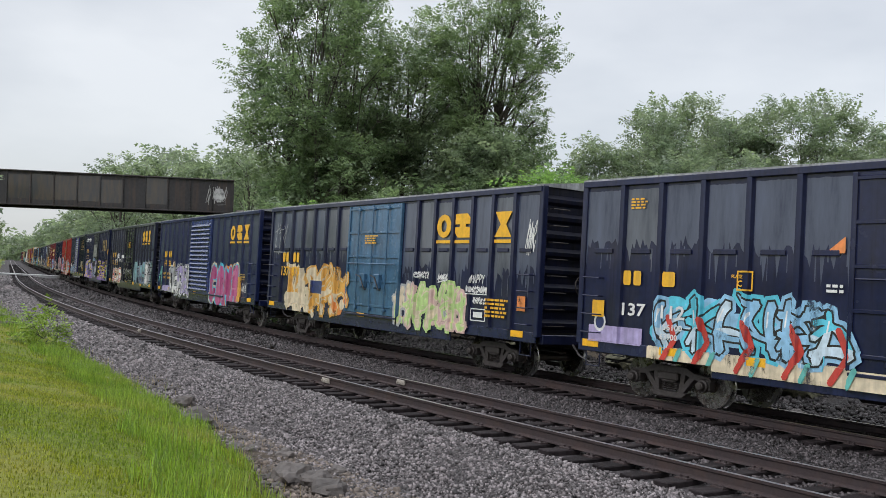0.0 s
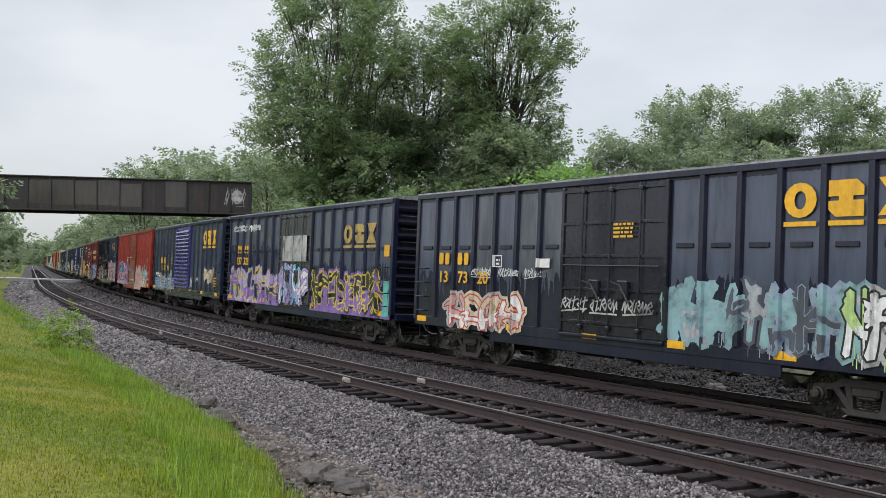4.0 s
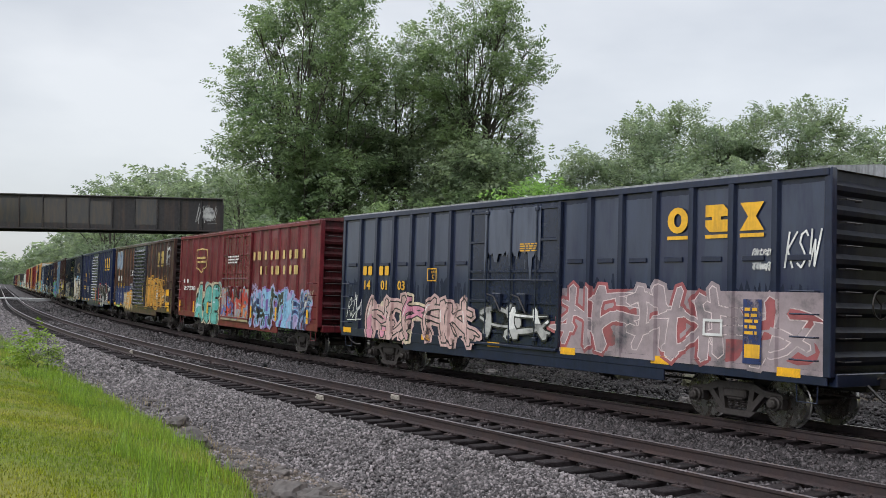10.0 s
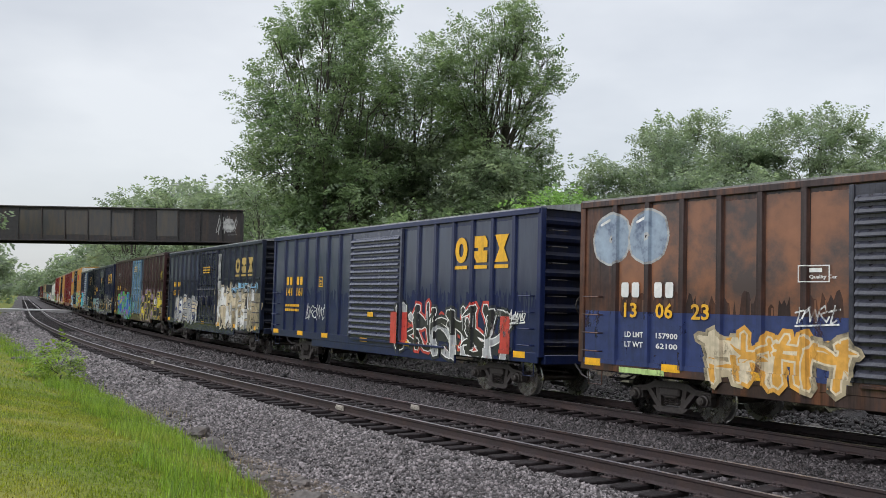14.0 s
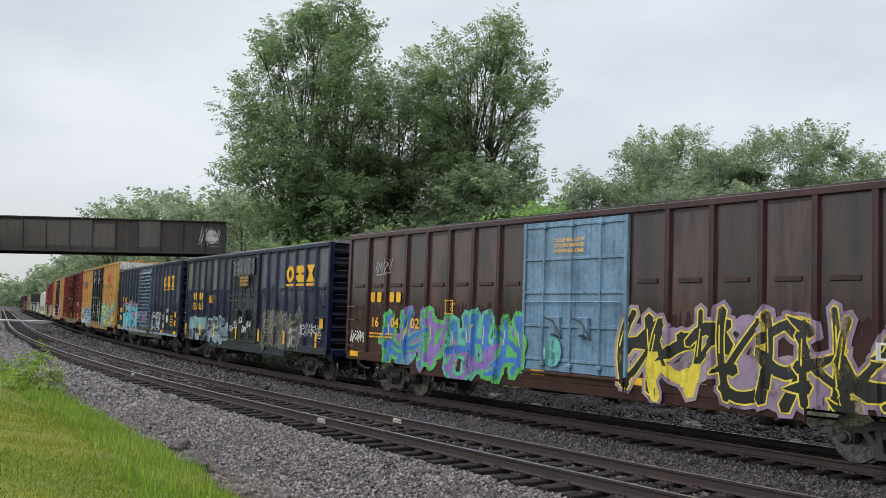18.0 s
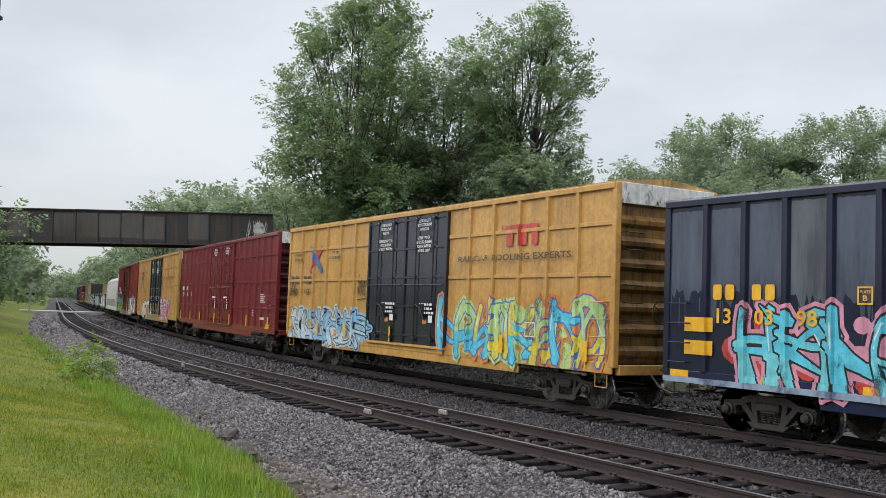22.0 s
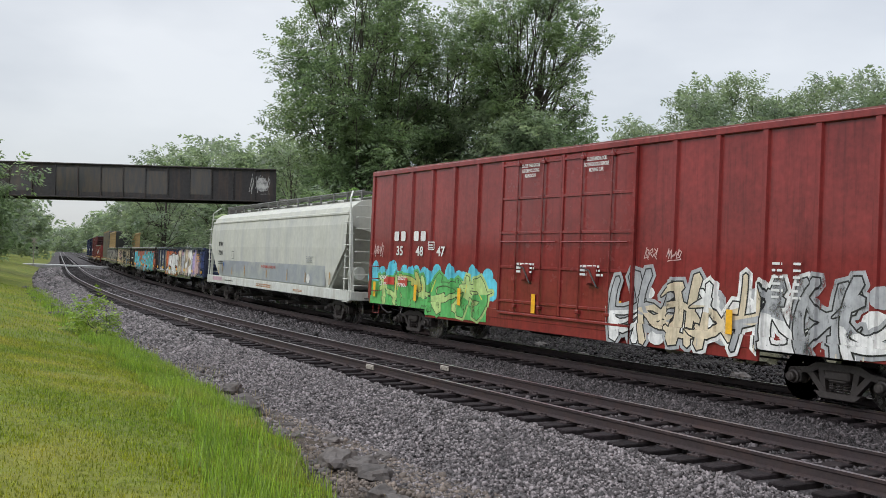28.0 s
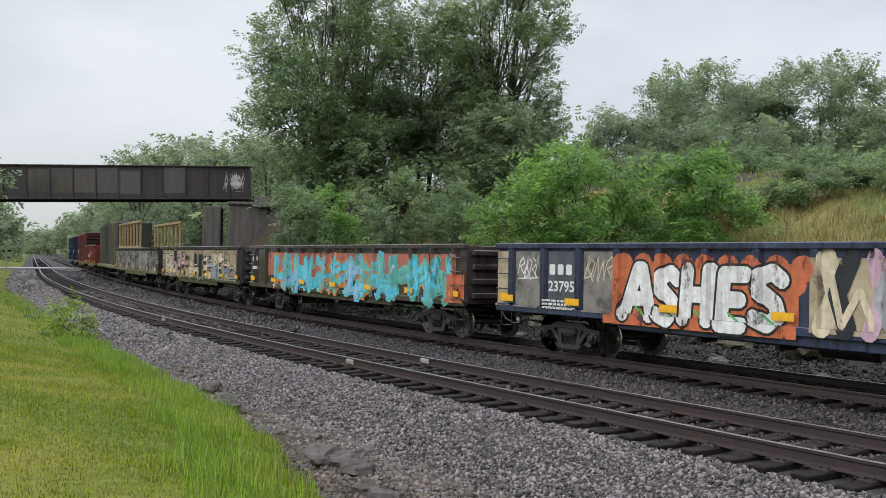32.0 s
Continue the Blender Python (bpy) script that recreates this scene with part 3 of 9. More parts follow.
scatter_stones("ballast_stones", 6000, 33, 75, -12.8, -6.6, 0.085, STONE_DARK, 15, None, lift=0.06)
scatter_stones("ditch_stones", 20000, 3, 20, 3.6, 6.6, 0.030, ROCK_BITS, 8, None, 1.0, lambda s, u: u < lawn_edge(s) - 0.05)
joint_bars(near_track, 0.753, 16.2, 0.0)
joint_bars(near_track, -0.753, 15.7, 0.0)
joint_bars(near_track, 0.753, 30.0, 0.0)

# ---- rail cars: shared pieces ----
HALF_W = 1.47       # side sheets, from the car's middle line; the camera's side is at -y
WHEEL_R = 0.44
SHARED = {}


def shared(key, make):
    if key not in SHARED:
        SHARED[key] = make()
    return SHARED[key]


def wheelset_mesh():
    b = Build()
    prof = [(0.07, -0.02), (0.13, -0.03), (0.16, 0.015), (0.33, 0.03), (0.37, -0.015), (WHEEL_R - 0.004, -0.02), (WHEEL_R, 0.02), (WHEEL_R + 0.003, 0.09), (WHEEL_R + 0.028, 0.10), (WHEEL_R + 0.022, 0.125), (0.36, 0.125), (0.33, 0.08), (0.14, 0.10), (0.07, 0.11)]
    for side in (-1, 1):
        p = [(r, y * -side) for r, y in prof]
        b.lathe_y([p[0], p[1], p[2], p[3], p[4], p[5]], (0, side * 0.80, 0), 24, 0)
        b.lathe_y([p[5], p[6], p[7], p[8], p[9], p[10]], (0, side * 0.80, 0), 24, 1)
        b.lathe_y([p[10], p[11], p[12], p[13]], (0, side * 0.80, 0), 24, 0)
    b.lathe_y([(0.075, -0.95), (0.085, -0.5), (0.075, 0), (0.085, 0.5), (0.075, 0.95)], (0, 0, 0), 12, 0)
    # chalk marks and bolt heads, which show that the wheel turns
    for a in (0.3, 2.4, 4.4):
        b.box((0.24 * math.cos(a), -0.842, 0.24 * math.sin(a)), (0.035, 0.012, 0.035), 1)
    return b.mesh("wheelset", [WHEEL_STEEL, TREAD_STEEL], True)


def side_frame_mesh():
    b = Build()
    y0, y1 = -0.075, 0.075
    b.prism([(-1.02, 0.10), (-0.98, 0.16), (-0.62, 0.20), (-0.42, 0.30), (0.42, 0.30), (0.62, 0.20), (0.98, 0.16), (1.02, 0.10), (0.98, 0.06), (0.60, 0.09), (0.40, 0.17), (-0.40, 0.17), (-0.60, 0.09), (-0.98, 0.06)], y0, y1)
    for e in (-1, 1):
        b.prism([(e * 0.66, 0.14), (e * 0.54, 0.16), (e * 0.20, -0.22), (e * 0.30, -0.27)][::e], y0 + 0.012, y1 - 0.012)
        b.prism([(e * 0.42, 0.25), (e * 0.30, 0.25), (e * 0.24, -0.18), (e * 0.33, -0.2)][::e], y0 + 0.02, y1 - 0.02)
        b.box((e * 0.865, 0, 0.02), (0.26, 0.20, 0.24), 0, 0.03)
    b.prism([(-0.46, -0.20), (0.46, -0.20), (0.34, -0.30), (-0.34, -0.30)], y0 - 0.01, y1 + 0.01)
    b.box((0, 0, 0.10), (0.50, 0.24, 0.17), 0, 0.03)
    return b.mesh("side_frame", TRUCK_STEEL)


def spring_mesh():
    b = Build()
    for x in (-0.14, 0, 0.14):
        for k in range(5):
            z = -0.17 + k * 0.045
            b.tube([(x + 0.058 * math.cos(a), 0.058 * math.sin(a), z + 0.045 * a / 6.283) for a in np.linspace(0, 6.283, 8)], 0.014, 4)
    return b.mesh("spring_set", TRUCK_STEEL)


def bearing_mesh():
    b = Build()
    b.lathe_y([(0.0, -0.17), (0.06, -0.165), (0.085, -0.14), (0.088, -0.06), (0.12, -0.05), (0.125, 0.05), (0.0, 0.06)], (0, 0, 0), 16)
    for k in range(3):
        a = k * 2.094 + 0.5
        b.box((0.055 * math.cos(a), -0.165, 0.055 * math.sin(a)), (0.022, 0.02, 0.022))
    return b.mesh("bearing_cap", TRUCK_STEEL, True)


def truck_at(car, x):
    """A two-axle truck, with its frames, springs and turning wheels."""
    b = Build().box((0, 0, 0.52), (0.36, 2.2, 0.22), 0, 0.03).box((0, 0, 0.72), (0.5, 0.5, 0.18), 0, 0.03)
    b.tube([(-0.55, -0.5, 0.42), (-0.55, 0.5, 0.42)], 0.05, 8).tube([(0.55, -0.5, 0.42), (0.55, 0.5, 0.42)], 0.05, 8)
    truck = part("truck", shared("bolster", lambda: b.mesh("bolster", TRUCK_STEEL)), car, "grimy cast steel truck with coil springs", (x, 0, 0))
    for y in (-1.0, 1.0):
        part("side_frame", shared("side_frame", side_frame_mesh), truck, at=(0, y, 0.44))
        part("spring_set", shared("springs", spring_mesh), truck, at=(0, y, 0.44))
        for e in (-0.865, 0.865):
            part("bearing_cap", shared("bearing", bearing_mesh), truck, at=pose(e, y * 1.09, WHEEL_R, 0, 0, 0 if y < 0 else 180))
    for e in (-0.865, 0.865):
        w = part("wheelset", shared("wheelset", wheelset_mesh), truck, "worn steel wheels on an axle")
        w.matrix_parent_inverse = Matrix.Translation((e, 0, WHEEL_R))
        WHEELS.append(w)
    return truck


def coupler_mesh():
    b = Build()
    b.box((0.12, 0, 0), (0.60, 0.16, 0.20), 0, 0.02)
    b.box((0.47, 0.02, 0), (0.22, 0.30, 0.30), 0, 0.05)
    b.box((0.60, -0.09, 0), (0.14, 0.10, 0.27), 0, 0.03)
    b.box((0.60, 0.14, 0), (0.12, 0.07, 0.24), 0, 0.025)
    b.tube([(0.05, -0.45, -0.02), (0.35, -0.48, -0.25), (0.62, -0.40, -0.36), (0.72, -0.3, -0.34)], 0.025, 6)
    b.tube([(0.02, -1.0, 0.05), (0.02, -0.2, 0.05), (0.2, -0.1, 0.2)], 0.016, 6)
    return b.mesh("coupler", STEEL_DARK)


def grab_mesh(mat, width=0.46):
    return Build().tube([(-width / 2, 0.0, 0), (-width / 2, -0.13, 0), (width / 2, -0.13, 0), (width / 2, 0.0, 0)], 0.015, 5).mesh("grab_iron", mat)


def ladder_at(car, mat, key, rungs, at, pitch=0.38):
    """A ladder of single grab irons."""
    me = shared(("grab", key), lambda: grab_mesh(mat))
    for k in range(rungs):
        part("grab_iron", me, car, at=at @ pose(0, 0, k * pitch))


def step_mesh(mat):
    return Build().tube([(-0.2, 0, 0.3), (-0.19, 0, 0), (0.19, 0, 0), (0.2, 0, 0.3)], 0.014, 5).mesh("step", mat)


def strip_mesh(w, h):
    return Build().box((0, 0, 0), (w, 0.006, h)).mesh("reflector", YELLOW_STRIP)


def underframe_mesh(L):
    b = Build()
    b.box((0, 0, 0.84), (L - 0.3, 0.36, 0.26), 0, 0.02)
    for k in range(int(L / 1.6)):
        b.box((-L / 2 + 1.2 + k * 1.6, 0, 0.92), (0.12, 2.7, 0.14))
    b.tube([(-L / 2, -0.6, 0.66), (L / 2, -0.6, 0.66)], 0.022, 6)
    b.tube([(-1.5, -0.35, 0.62), (2.5, -0.35, 0.62)], 0.018, 6)
    for x in (-2.2, -0.4, 1.6):
        b.box((x, -0.9, 0.75), (0.1, 0.5, 0.3))
    return b.mesh("underframe", STEEL_DARK)


def reservoir_mesh():
    b = Build().tube([(-0.6, 0, 0), (-0.52, 0, 0), (0.52, 0, 0), (0.6, 0, 0)], [0.12, 0.2, 0.2, 0.12], 14)
    b.box((0.95, 0, 0), (0.35, 0.3, 0.32), 0, 0.03)
    return b.mesh("air_reservoir", STEEL_DARK)


# ---- paint on the sides: it follows posts and doors ----
def glyphs(text):
    """Faces of a text in Blender's own font, scaled to height 1 and centred width."""
    def make():
        c = bpy.data.curves.new("letters", "FONT")
        c.body, c.size, c.offset, c.resolution_u = text, 1.0, 0.022, 2
        o = bpy.data.objects.new("letters", c)
        scene.collection.objects.link(o)
        dg = bpy.context.evaluated_depsgraph_get()
        me = o.evaluated_get(dg).to_mesh()
        vs = [(v.co.x, v.co.y) for v in me.vertices]
        fs = [tuple(p.vertices) for p in me.polygons]
        o.evaluated_get(dg).to_mesh_clear()
        bpy.data.objects.remove(o)
        bpy.data.curves.remove(c)
        return vs, fs
    return shared(("text", text), make)


# letters as strokes of a brush, in a square from -1 to 1
STROKES = {
    "A": [[(-0.9, -1), (-0.15, 1), (0.15, 1), (0.9, -1)], [(-0.5, -0.3), (0.5, -0.3)]],
    "B": [[(-0.7, -1), (-0.7, 1), (0.4, 0.9), (0.6, 0.5), (0.3, 0.05), (-0.6, 0)], [(0.3, 0.05), (0.8, -0.4), (0.6, -0.9), (-0.7, -1)]],
    "C": [[(0.85, 0.6), (0.3, 1), (-0.5, 0.8), (-0.9, 0), (-0.5, -0.8), (0.3, -1), (0.85, -0.6)]],
    "D": [[(-0.7, -1), (-0.7, 1), (0.3, 0.8), (0.85, 0), (0.3, -0.8), (-0.7, -1)]],
    "E": [[(0.8, 1), (-0.7, 1), (-0.7, -1), (0.8, -1)], [(-0.7, 0), (0.5, 0)]],
    "F": [[(0.8, 1), (-0.7, 1), (-0.7, -1)], [(-0.7, 0.05), (0.5, 0.05)]],
    "G": [[(0.85, 0.6), (0.2, 1), (-0.6, 0.7), (-0.9, 0), (-0.6, -0.7), (0.2, -1), (0.85, -0.6), (0.85, 0), (0.2, 0)]],
    "H": [[(-0.8, 1), (-0.8, -1)], [(0.8, 1), (0.8, -1)], [(-0.8, 0), (0.8, 0)]],
    "I": [[(0, 1), (0, -1)]],
    "K": [[(-0.8, 1), (-0.8, -1)], [(0.85, 1), (-0.7, 0), (0.85, -1)]],
    "L": [[(-0.7, 1), (-0.7, -1), (0.8, -1)]],
    "M": [[(-0.9, -1), (-0.8, 1), (0, -0.2), (0.8, 1), (0.9, -1)]],
    "N": [[(-0.8, -1), (-0.8, 1), (0.8, -1), (0.8, 1)]],
    "O": [[(0, 1), (-0.7, 0.7), (-0.9, 0), (-0.7, -0.7), (0, -1), (0.7, -0.7), (0.9, 0), (0.7, 0.7), (0, 1)]],
    "P": [[(-0.7, -1), (-0.7, 1), (0.5, 0.9), (0.85, 0.45), (0.5, 0), (-0.6, -0.1)]],
    "R": [[(-0.8, -1), (-0.8, 1), (0.4, 0.95), (0.75, 0.5), (0.4, 0.05), (-0.7, 0)], [(0, 0), (0.85, -1)]],
    "S": [[(0.8, 0.7), (0.2, 1), (-0.6, 0.8), (-0.7, 0.35), (0.5, -0.2), (0.75, -0.65), (0.2, -1), (-0.8, -0.75)]],
    "T": [[(-0.95, 1), (0.95, 1)], [(0, 1), (0, -1)]],
    "W": [[(-0.95, 1), (-0.5, -1), (0, 0.4), (0.5, -1), (0.95, 1)]],
    "Y": [[(-0.9, 1), (0, 0)], [(0.9, 1), (0, 0), (-0.1, -1)]],
    "4": [[(0.4, -1), (0.4, 1), (-0.85, -0.25), (0.9, -0.25)]],
    "V": [[(-0.9, 1), (0, -1), (0.9, 1)]], "Z": [[(-0.8, 1), (0.8, 1), (-0.8, -1), (0.8, -1)]], "U": [[(-0.8, 1), (-0.75, -0.5), (0, -1), (0.75, -0.5), (0.8, 1)]],
}
JAGS = [
    [[(-0.9, -0.6), (-0.4, 0.9), (0.0, -0.9), (0.5, 0.6), (0.9, -0.5)]],
    [[(-0.8, 0.9), (0.3, 0.4), (-0.6, -0.2), (0.7, -0.9)], [(0.5, 1.0), (0.2, -0.6)]],
    [[(-0.2, 1.0), (-0.7, -0.8), (0.4, -0.6), (0.8, 0.4), (0.1, 0.7), (-0.3, 0.0), (0.9, -1.0)]],
    [[(-0.9, 0.3), (0.9, 0.6)], [(0.0, 1.0), (-0.3, -1.0), (0.6, -0.5)]],
    [[(-0.7, -1.0), (-0.5, 0.5), (0.2, 1.0), (0.6, 0.3), (-0.3, 0.0), (0.8, -0.9), (1.1, -0.2)]],
]


class Paint:
    """Flat shapes in x and z on one side of a car, each a hair above the last, bent over posts and doors."""

    def __init__(self, relief, breaks, bays=(), foot=None, low=None):
        self.relief, self.breaks, self.bays, self.foot, self.low = relief, breaks, bays, foot, low
        self.lift, self.groups, self.depth = 0.0012, [], 0

    def begin(self, name, join=False):
        """Starts a part of its own, unless a larger shape is being drawn."""
        if self.depth == 0 and not (join and self.groups and self.groups[-1][0] == name):
            self.groups.append((name, Build(), []))

    def poly(self, pts, mat, step=0.00006):
        self.begin("painted_patch", True)
        name, build, mats = self.groups[-1]
        if mat not in mats:
            mats.append(mat)
        k = mats.index(mat)
        self.lift += step
        pieces = [list(pts)]
        x0, x1 = min(p[0] for p in pts), max(p[0] for p in pts)
        for bx in self.breaks:
            if x0 + 1e-4 < bx < x1 - 1e-4:
                out = []
                for pc in pieces:
                    for keep in (-1, 1):
                        q = []
                        for i in range(len(pc)):
                            a, c = pc[i - 1], pc[i]
                            da, dc = (a[0] - bx) * keep, (c[0] - bx) * keep
                            if da * dc < 0:
                                t = da / (da - dc)
                                q.append((bx, a[1] + (c[1] - a[1]) * t))
                            if dc >= 0:
                                q.append(c)
                        if len(q) > 2 and max(p[0] for p in q) - min(p[0] for p in q) > 1e-4:
                            out.append(q)
                pieces = out
        if self.foot:
            # below the sheets the paint runs on over the sill
            out = []
            for pc in pieces:
                for keep in (-1, 1):
                    q = []
                    for i in range(len(pc)):
                        a, c = pc[i - 1], pc[i]
                        da, dc = (a[1] - self.foot[0]) * keep, (c[1] - self.foot[0]) * keep
                        if da * dc < 0:
                            t = da / (da - dc)
                            q.append((a[0] + (c[0] - a[0]) * t, self.foot[0]))
                        if dc >= 0:
                            q.append(c)
                    if len(q) > 2 and max(p[1] for p in q) - min(p[1] for p in q) > 1e-4:
                        out.append(q)
            pieces = out
        if self.low:
            # nothing hangs below the sills
            out = []
            for pc in pieces:
                zl = self.low[0] if abs(sum(p[0] for p in pc) / len(pc)) > self.low[2] else self.low[1]
                q = []
                for i in range(len(pc)):
                    a, c = pc[i - 1], pc[i]
                    da, dc = a[1] - zl, c[1] - zl
                    if da * dc < 0:
                        t = da / (da - dc)
                        q.append((a[0] + (c[0] - a[0]) * t, zl))
                    if dc >= 0:
                        q.append(c)
                if len(q) > 2:
                    out.append(q)
            pieces = out
        for pc in pieces:
            cx = sum(p[0] for p in pc) / len(pc)
            least = self.foot[1] if self.foot and sum(p[1] for p in pc) / len(pc) < self.foot[0] else 0.0
            vs = [(x, -max(least, self.relief(x + (cx - x) * 1e-3, z)) - self.lift, z) for x, z in pc]
            build.add(vs, [tuple(range(len(vs)))], k)

    def bar(self, x0, x1, z0, z1, mat):
        self.begin("painted_patch")
        self.depth += 1
        self.poly([(x0, z0), (x1, z0), (x1, z1), (x0, z1)], mat)
        self.depth -= 1

    def ring(self, x0, x1, z0, z1, t, mat):
        self.begin("sign_frame")
        self.depth += 1
        for r in ((x0, x1, z0, z0 + t), (x0, x1, z1 - t, z1), (x0, x0 + t, z0 + t, z1 - t), (x1 - t, x1, z0 + t, z1 - t)):
            self.bar(*r, mat)
        self.depth -= 1

    def disc(self, x, z, rx, rz, mat, n=10, turn=0.0):
        self.begin("painted_spot", True)
        self.depth += 1
        self.poly([(x + rx * math.cos(turn + 2 * math.pi * k / n), z + rz * math.sin(turn + 2 * math.pi * k / n)) for k in range(n)], mat)
        self.depth -= 1

    def stroke(self, pts, w, mat, round_ends=True):
        self.begin("painted_stroke", True)
        self.depth += 1
        for (xa, za), (xb, zb) in zip(pts, pts[1:]):
            dx, dz = xb - xa, zb - za
            d = math.hypot(dx, dz) or 1e-6
            nx, nz = -dz / d * w / 2, dx / d * w / 2
            self.poly([(xa + nx, za + nz), (xa - nx, za - nz), (xb - nx, zb - nz), (xb + nx, zb + nz)], mat)
        for x, z in (pts if round_ends else pts[1:-1]):
            self.disc(x, z, w / 2, w / 2, mat, 10 if w > 0.15 else 6)
        self.depth -= 1

    def text(self, s, x0, x1, z0, z1, mat, italic=0.0, plane=False):
        """Fits the text into the box; plane: on one plane, in front of the posts."""
        held = self.relief, self.breaks, self.bays
        if plane:
            far = max(self.relief(x0 + (x1 - x0) * i / 20, z0) for i in range(21))
            self.relief, self.breaks, self.bays = (lambda x, z: far), [], ()
        self.begin("lettering")
        self.depth += 1
        vs, fs = glyphs(s)
        x0, x1 = self.fit(x0, x1)
        ax, bx = min(v[0] for v in vs), max(v[0] for v in vs)
        az, bz = min(v[1] for v in vs), max(v[1] for v in vs)
        kx, kz = (x1 - x0) / (bx - ax), (z1 - z0) / (bz - az)
        self.lift += 0.0003
        for f in fs:
            self.poly([(x0 + (vs[i][0] - ax) * kx + italic * (vs[i][1] - az) * kz, z0 + (vs[i][1] - az) * kz) for i in f], mat, 0.0)
        self.relief, self.breaks, self.bays = held
        self.depth -= 1

    def lines(self, x0, x1, z0, z1, n, mat, seed=0):
        """Small writing that cannot be read: rows of bars."""
        self.begin("small_stencil")
        self.depth += 1
        rng = random.Random(seed)
        h = (z1 - z0) / n
        for k in range(n):
            x = x0
            end = x1 - rng.uniform(0, 0.25) * (x1 - x0)
            while x < end - 0.02:
                w = min(rng.uniform(0.06, 0.2), end - x)
                self.bar(x, x + w, z0 + k * h, z0 + k * h + h * 0.55, mat)
                x += w + 0.035
        self.depth -= 1

    def marks(self, x0, x1, z0, z1, n, mat):
        """A row of n blocks in place of owner's initials."""
        w = (x1 - x0) / n
        for k in range(n):
            self.begin("initials_block")
            self.depth += 1
            xa, xb = self.fit(x0 + k * w, x0 + k * w + w * 0.70) if n <= 4 else (x0 + k * w, x0 + k * w + w * 0.34)
            q, h = (xb - xa) * 0.14, z1 - z0
            self.poly([(xa + q, z0), (xb - q, z0), (xb, z0 + h * 0.12), (xb, z1 - h * 0.12), (xb - q, z1), (xa + q, z1), (xa, z1 - h * 0.12), (xa, z0 + h * 0.12)], mat)
            self.depth -= 1

    def fit(self, x0, x1):
        """Moves a short mark clear of the posts, into the bay that holds its middle."""
        c = (x0 + x1) / 2
        for a, b in self.bays:
            if a - 0.1 < c < b + 0.1 and x1 - x0 < (b - a) * 1.25:
                w = min(x1 - x0, (b - a) * 0.94)
                c = min(max(c, a + w / 2 + 0.015), b - w / 2 - 0.015)
                return c - w / 2, c + w / 2
        return x0, x1

    def emblem(self, x0, x1, z0, z1, mat):
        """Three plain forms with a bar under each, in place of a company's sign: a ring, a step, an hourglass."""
        w = (x1 - x0) / 3
        t = (z1 - z0)
        for k in range(3):
            self.begin("yellow_sign")
            self.depth += 1
            xa, xb = self.fit(x0 + k * w + w * 0.12, x0 + k * w + w * 0.80)
            self.bar(xa, xb, z0, z0 + t * 0.11, mat)
            b0, b1 = z0 + t * 0.19, z1
            h, q = b1 - b0, xb - xa
            xm, zm = (xa + xb) / 2, (b0 + b1) / 2
            if k == 0:
                outer = [(xm + q * 0.5 * math.cos(a), zm + h * 0.5 * math.sin(a)) for a in np.linspace(0, 6.2832, 17)]
                inner = [(xm + q * 0.18 * math.cos(a), zm + h * 0.26 * math.sin(a)) for a in np.linspace(0, 6.2832, 17)]
                for i in range(16):
                    self.poly([outer[i], outer[i + 1], inner[i + 1], inner[i]], mat, 0.0)
            elif k == 1:
                self.poly([(xa, b1), (xb - q * 0.2, b1), (xb, b1 - h * 0.2), (xb, b0 + h * 0.56), (xa, b0 + h * 0.56)], mat)
                self.poly([(xa, b0 + h * 0.44), (xb, b0 + h * 0.44), (xb, b0), (xa + q * 0.2, b0), (xa, b0 + h * 0.2)], mat)
                self.bar(xa + q * 0.3, xb - q * 0.3, b0 + h * 0.40, b0 + h * 0.6, mat)
            else:
                self.poly([(xa, b1), (xb, b1), (xm + q * 0.16, zm), (xm - q * 0.16, zm)], mat)
                self.poly([(xm - q * 0.16, zm), (xm + q * 0.16, zm), (xb, b0), (xa, b0)], mat)
            self.depth -= 1

    def word(self, s, x0, x1, z0, z1, fills, edge_mat, back=None, fat=0.30, edge=0.06, shine=None, seed=0, tight=1.0, lean=0.08):
        """A painted word in fat rounded strokes with an outline, letter over letter."""
        self.begin("graffiti")
        self.depth += 1
        rng = random.Random(seed)
        H, lw = z1 - z0, (x1 - x0) / len(s)
        w = min(fat * H * 0.62, lw * fat)
        jobs = []
        for k, ch in enumerate(s):
            cx, cz = x0 + (k + 0.5) * lw, z0 + H / 2 + rng.uniform(-0.03, 0.03) * H
            a, h = lw * 0.5 * tight - w * 0.55, H / 2 - w * 0.6
            g = rng.uniform(0.94, 1.06)
            jobs.append([[(cx + a * px * g + lean * h * pz, cz + h * pz * g) for px, pz in st] for st in STROKES.get(ch, ())])
        if back:
            for k, strokes in enumerate(jobs):
                for st in strokes:
                    self.stroke(st, w + 3.6 * edge + 0.05, back[k % len(back)])
        for k, strokes in enumerate(jobs):
            self.lift += 0.0003
            for st in strokes:
                self.stroke(st, w + 2 * edge, edge_mat)
            self.lift += 0.0002
            f = fills[k % len(fills)]
            for st in strokes:
                self.stroke(st, w, f)
            if shine:
                for st in strokes:
                    self.stroke([(x - w * 0.22, z + w * 0.20) for x, z in st[:2]], w * 0.13, shine)
        self.depth -= 1

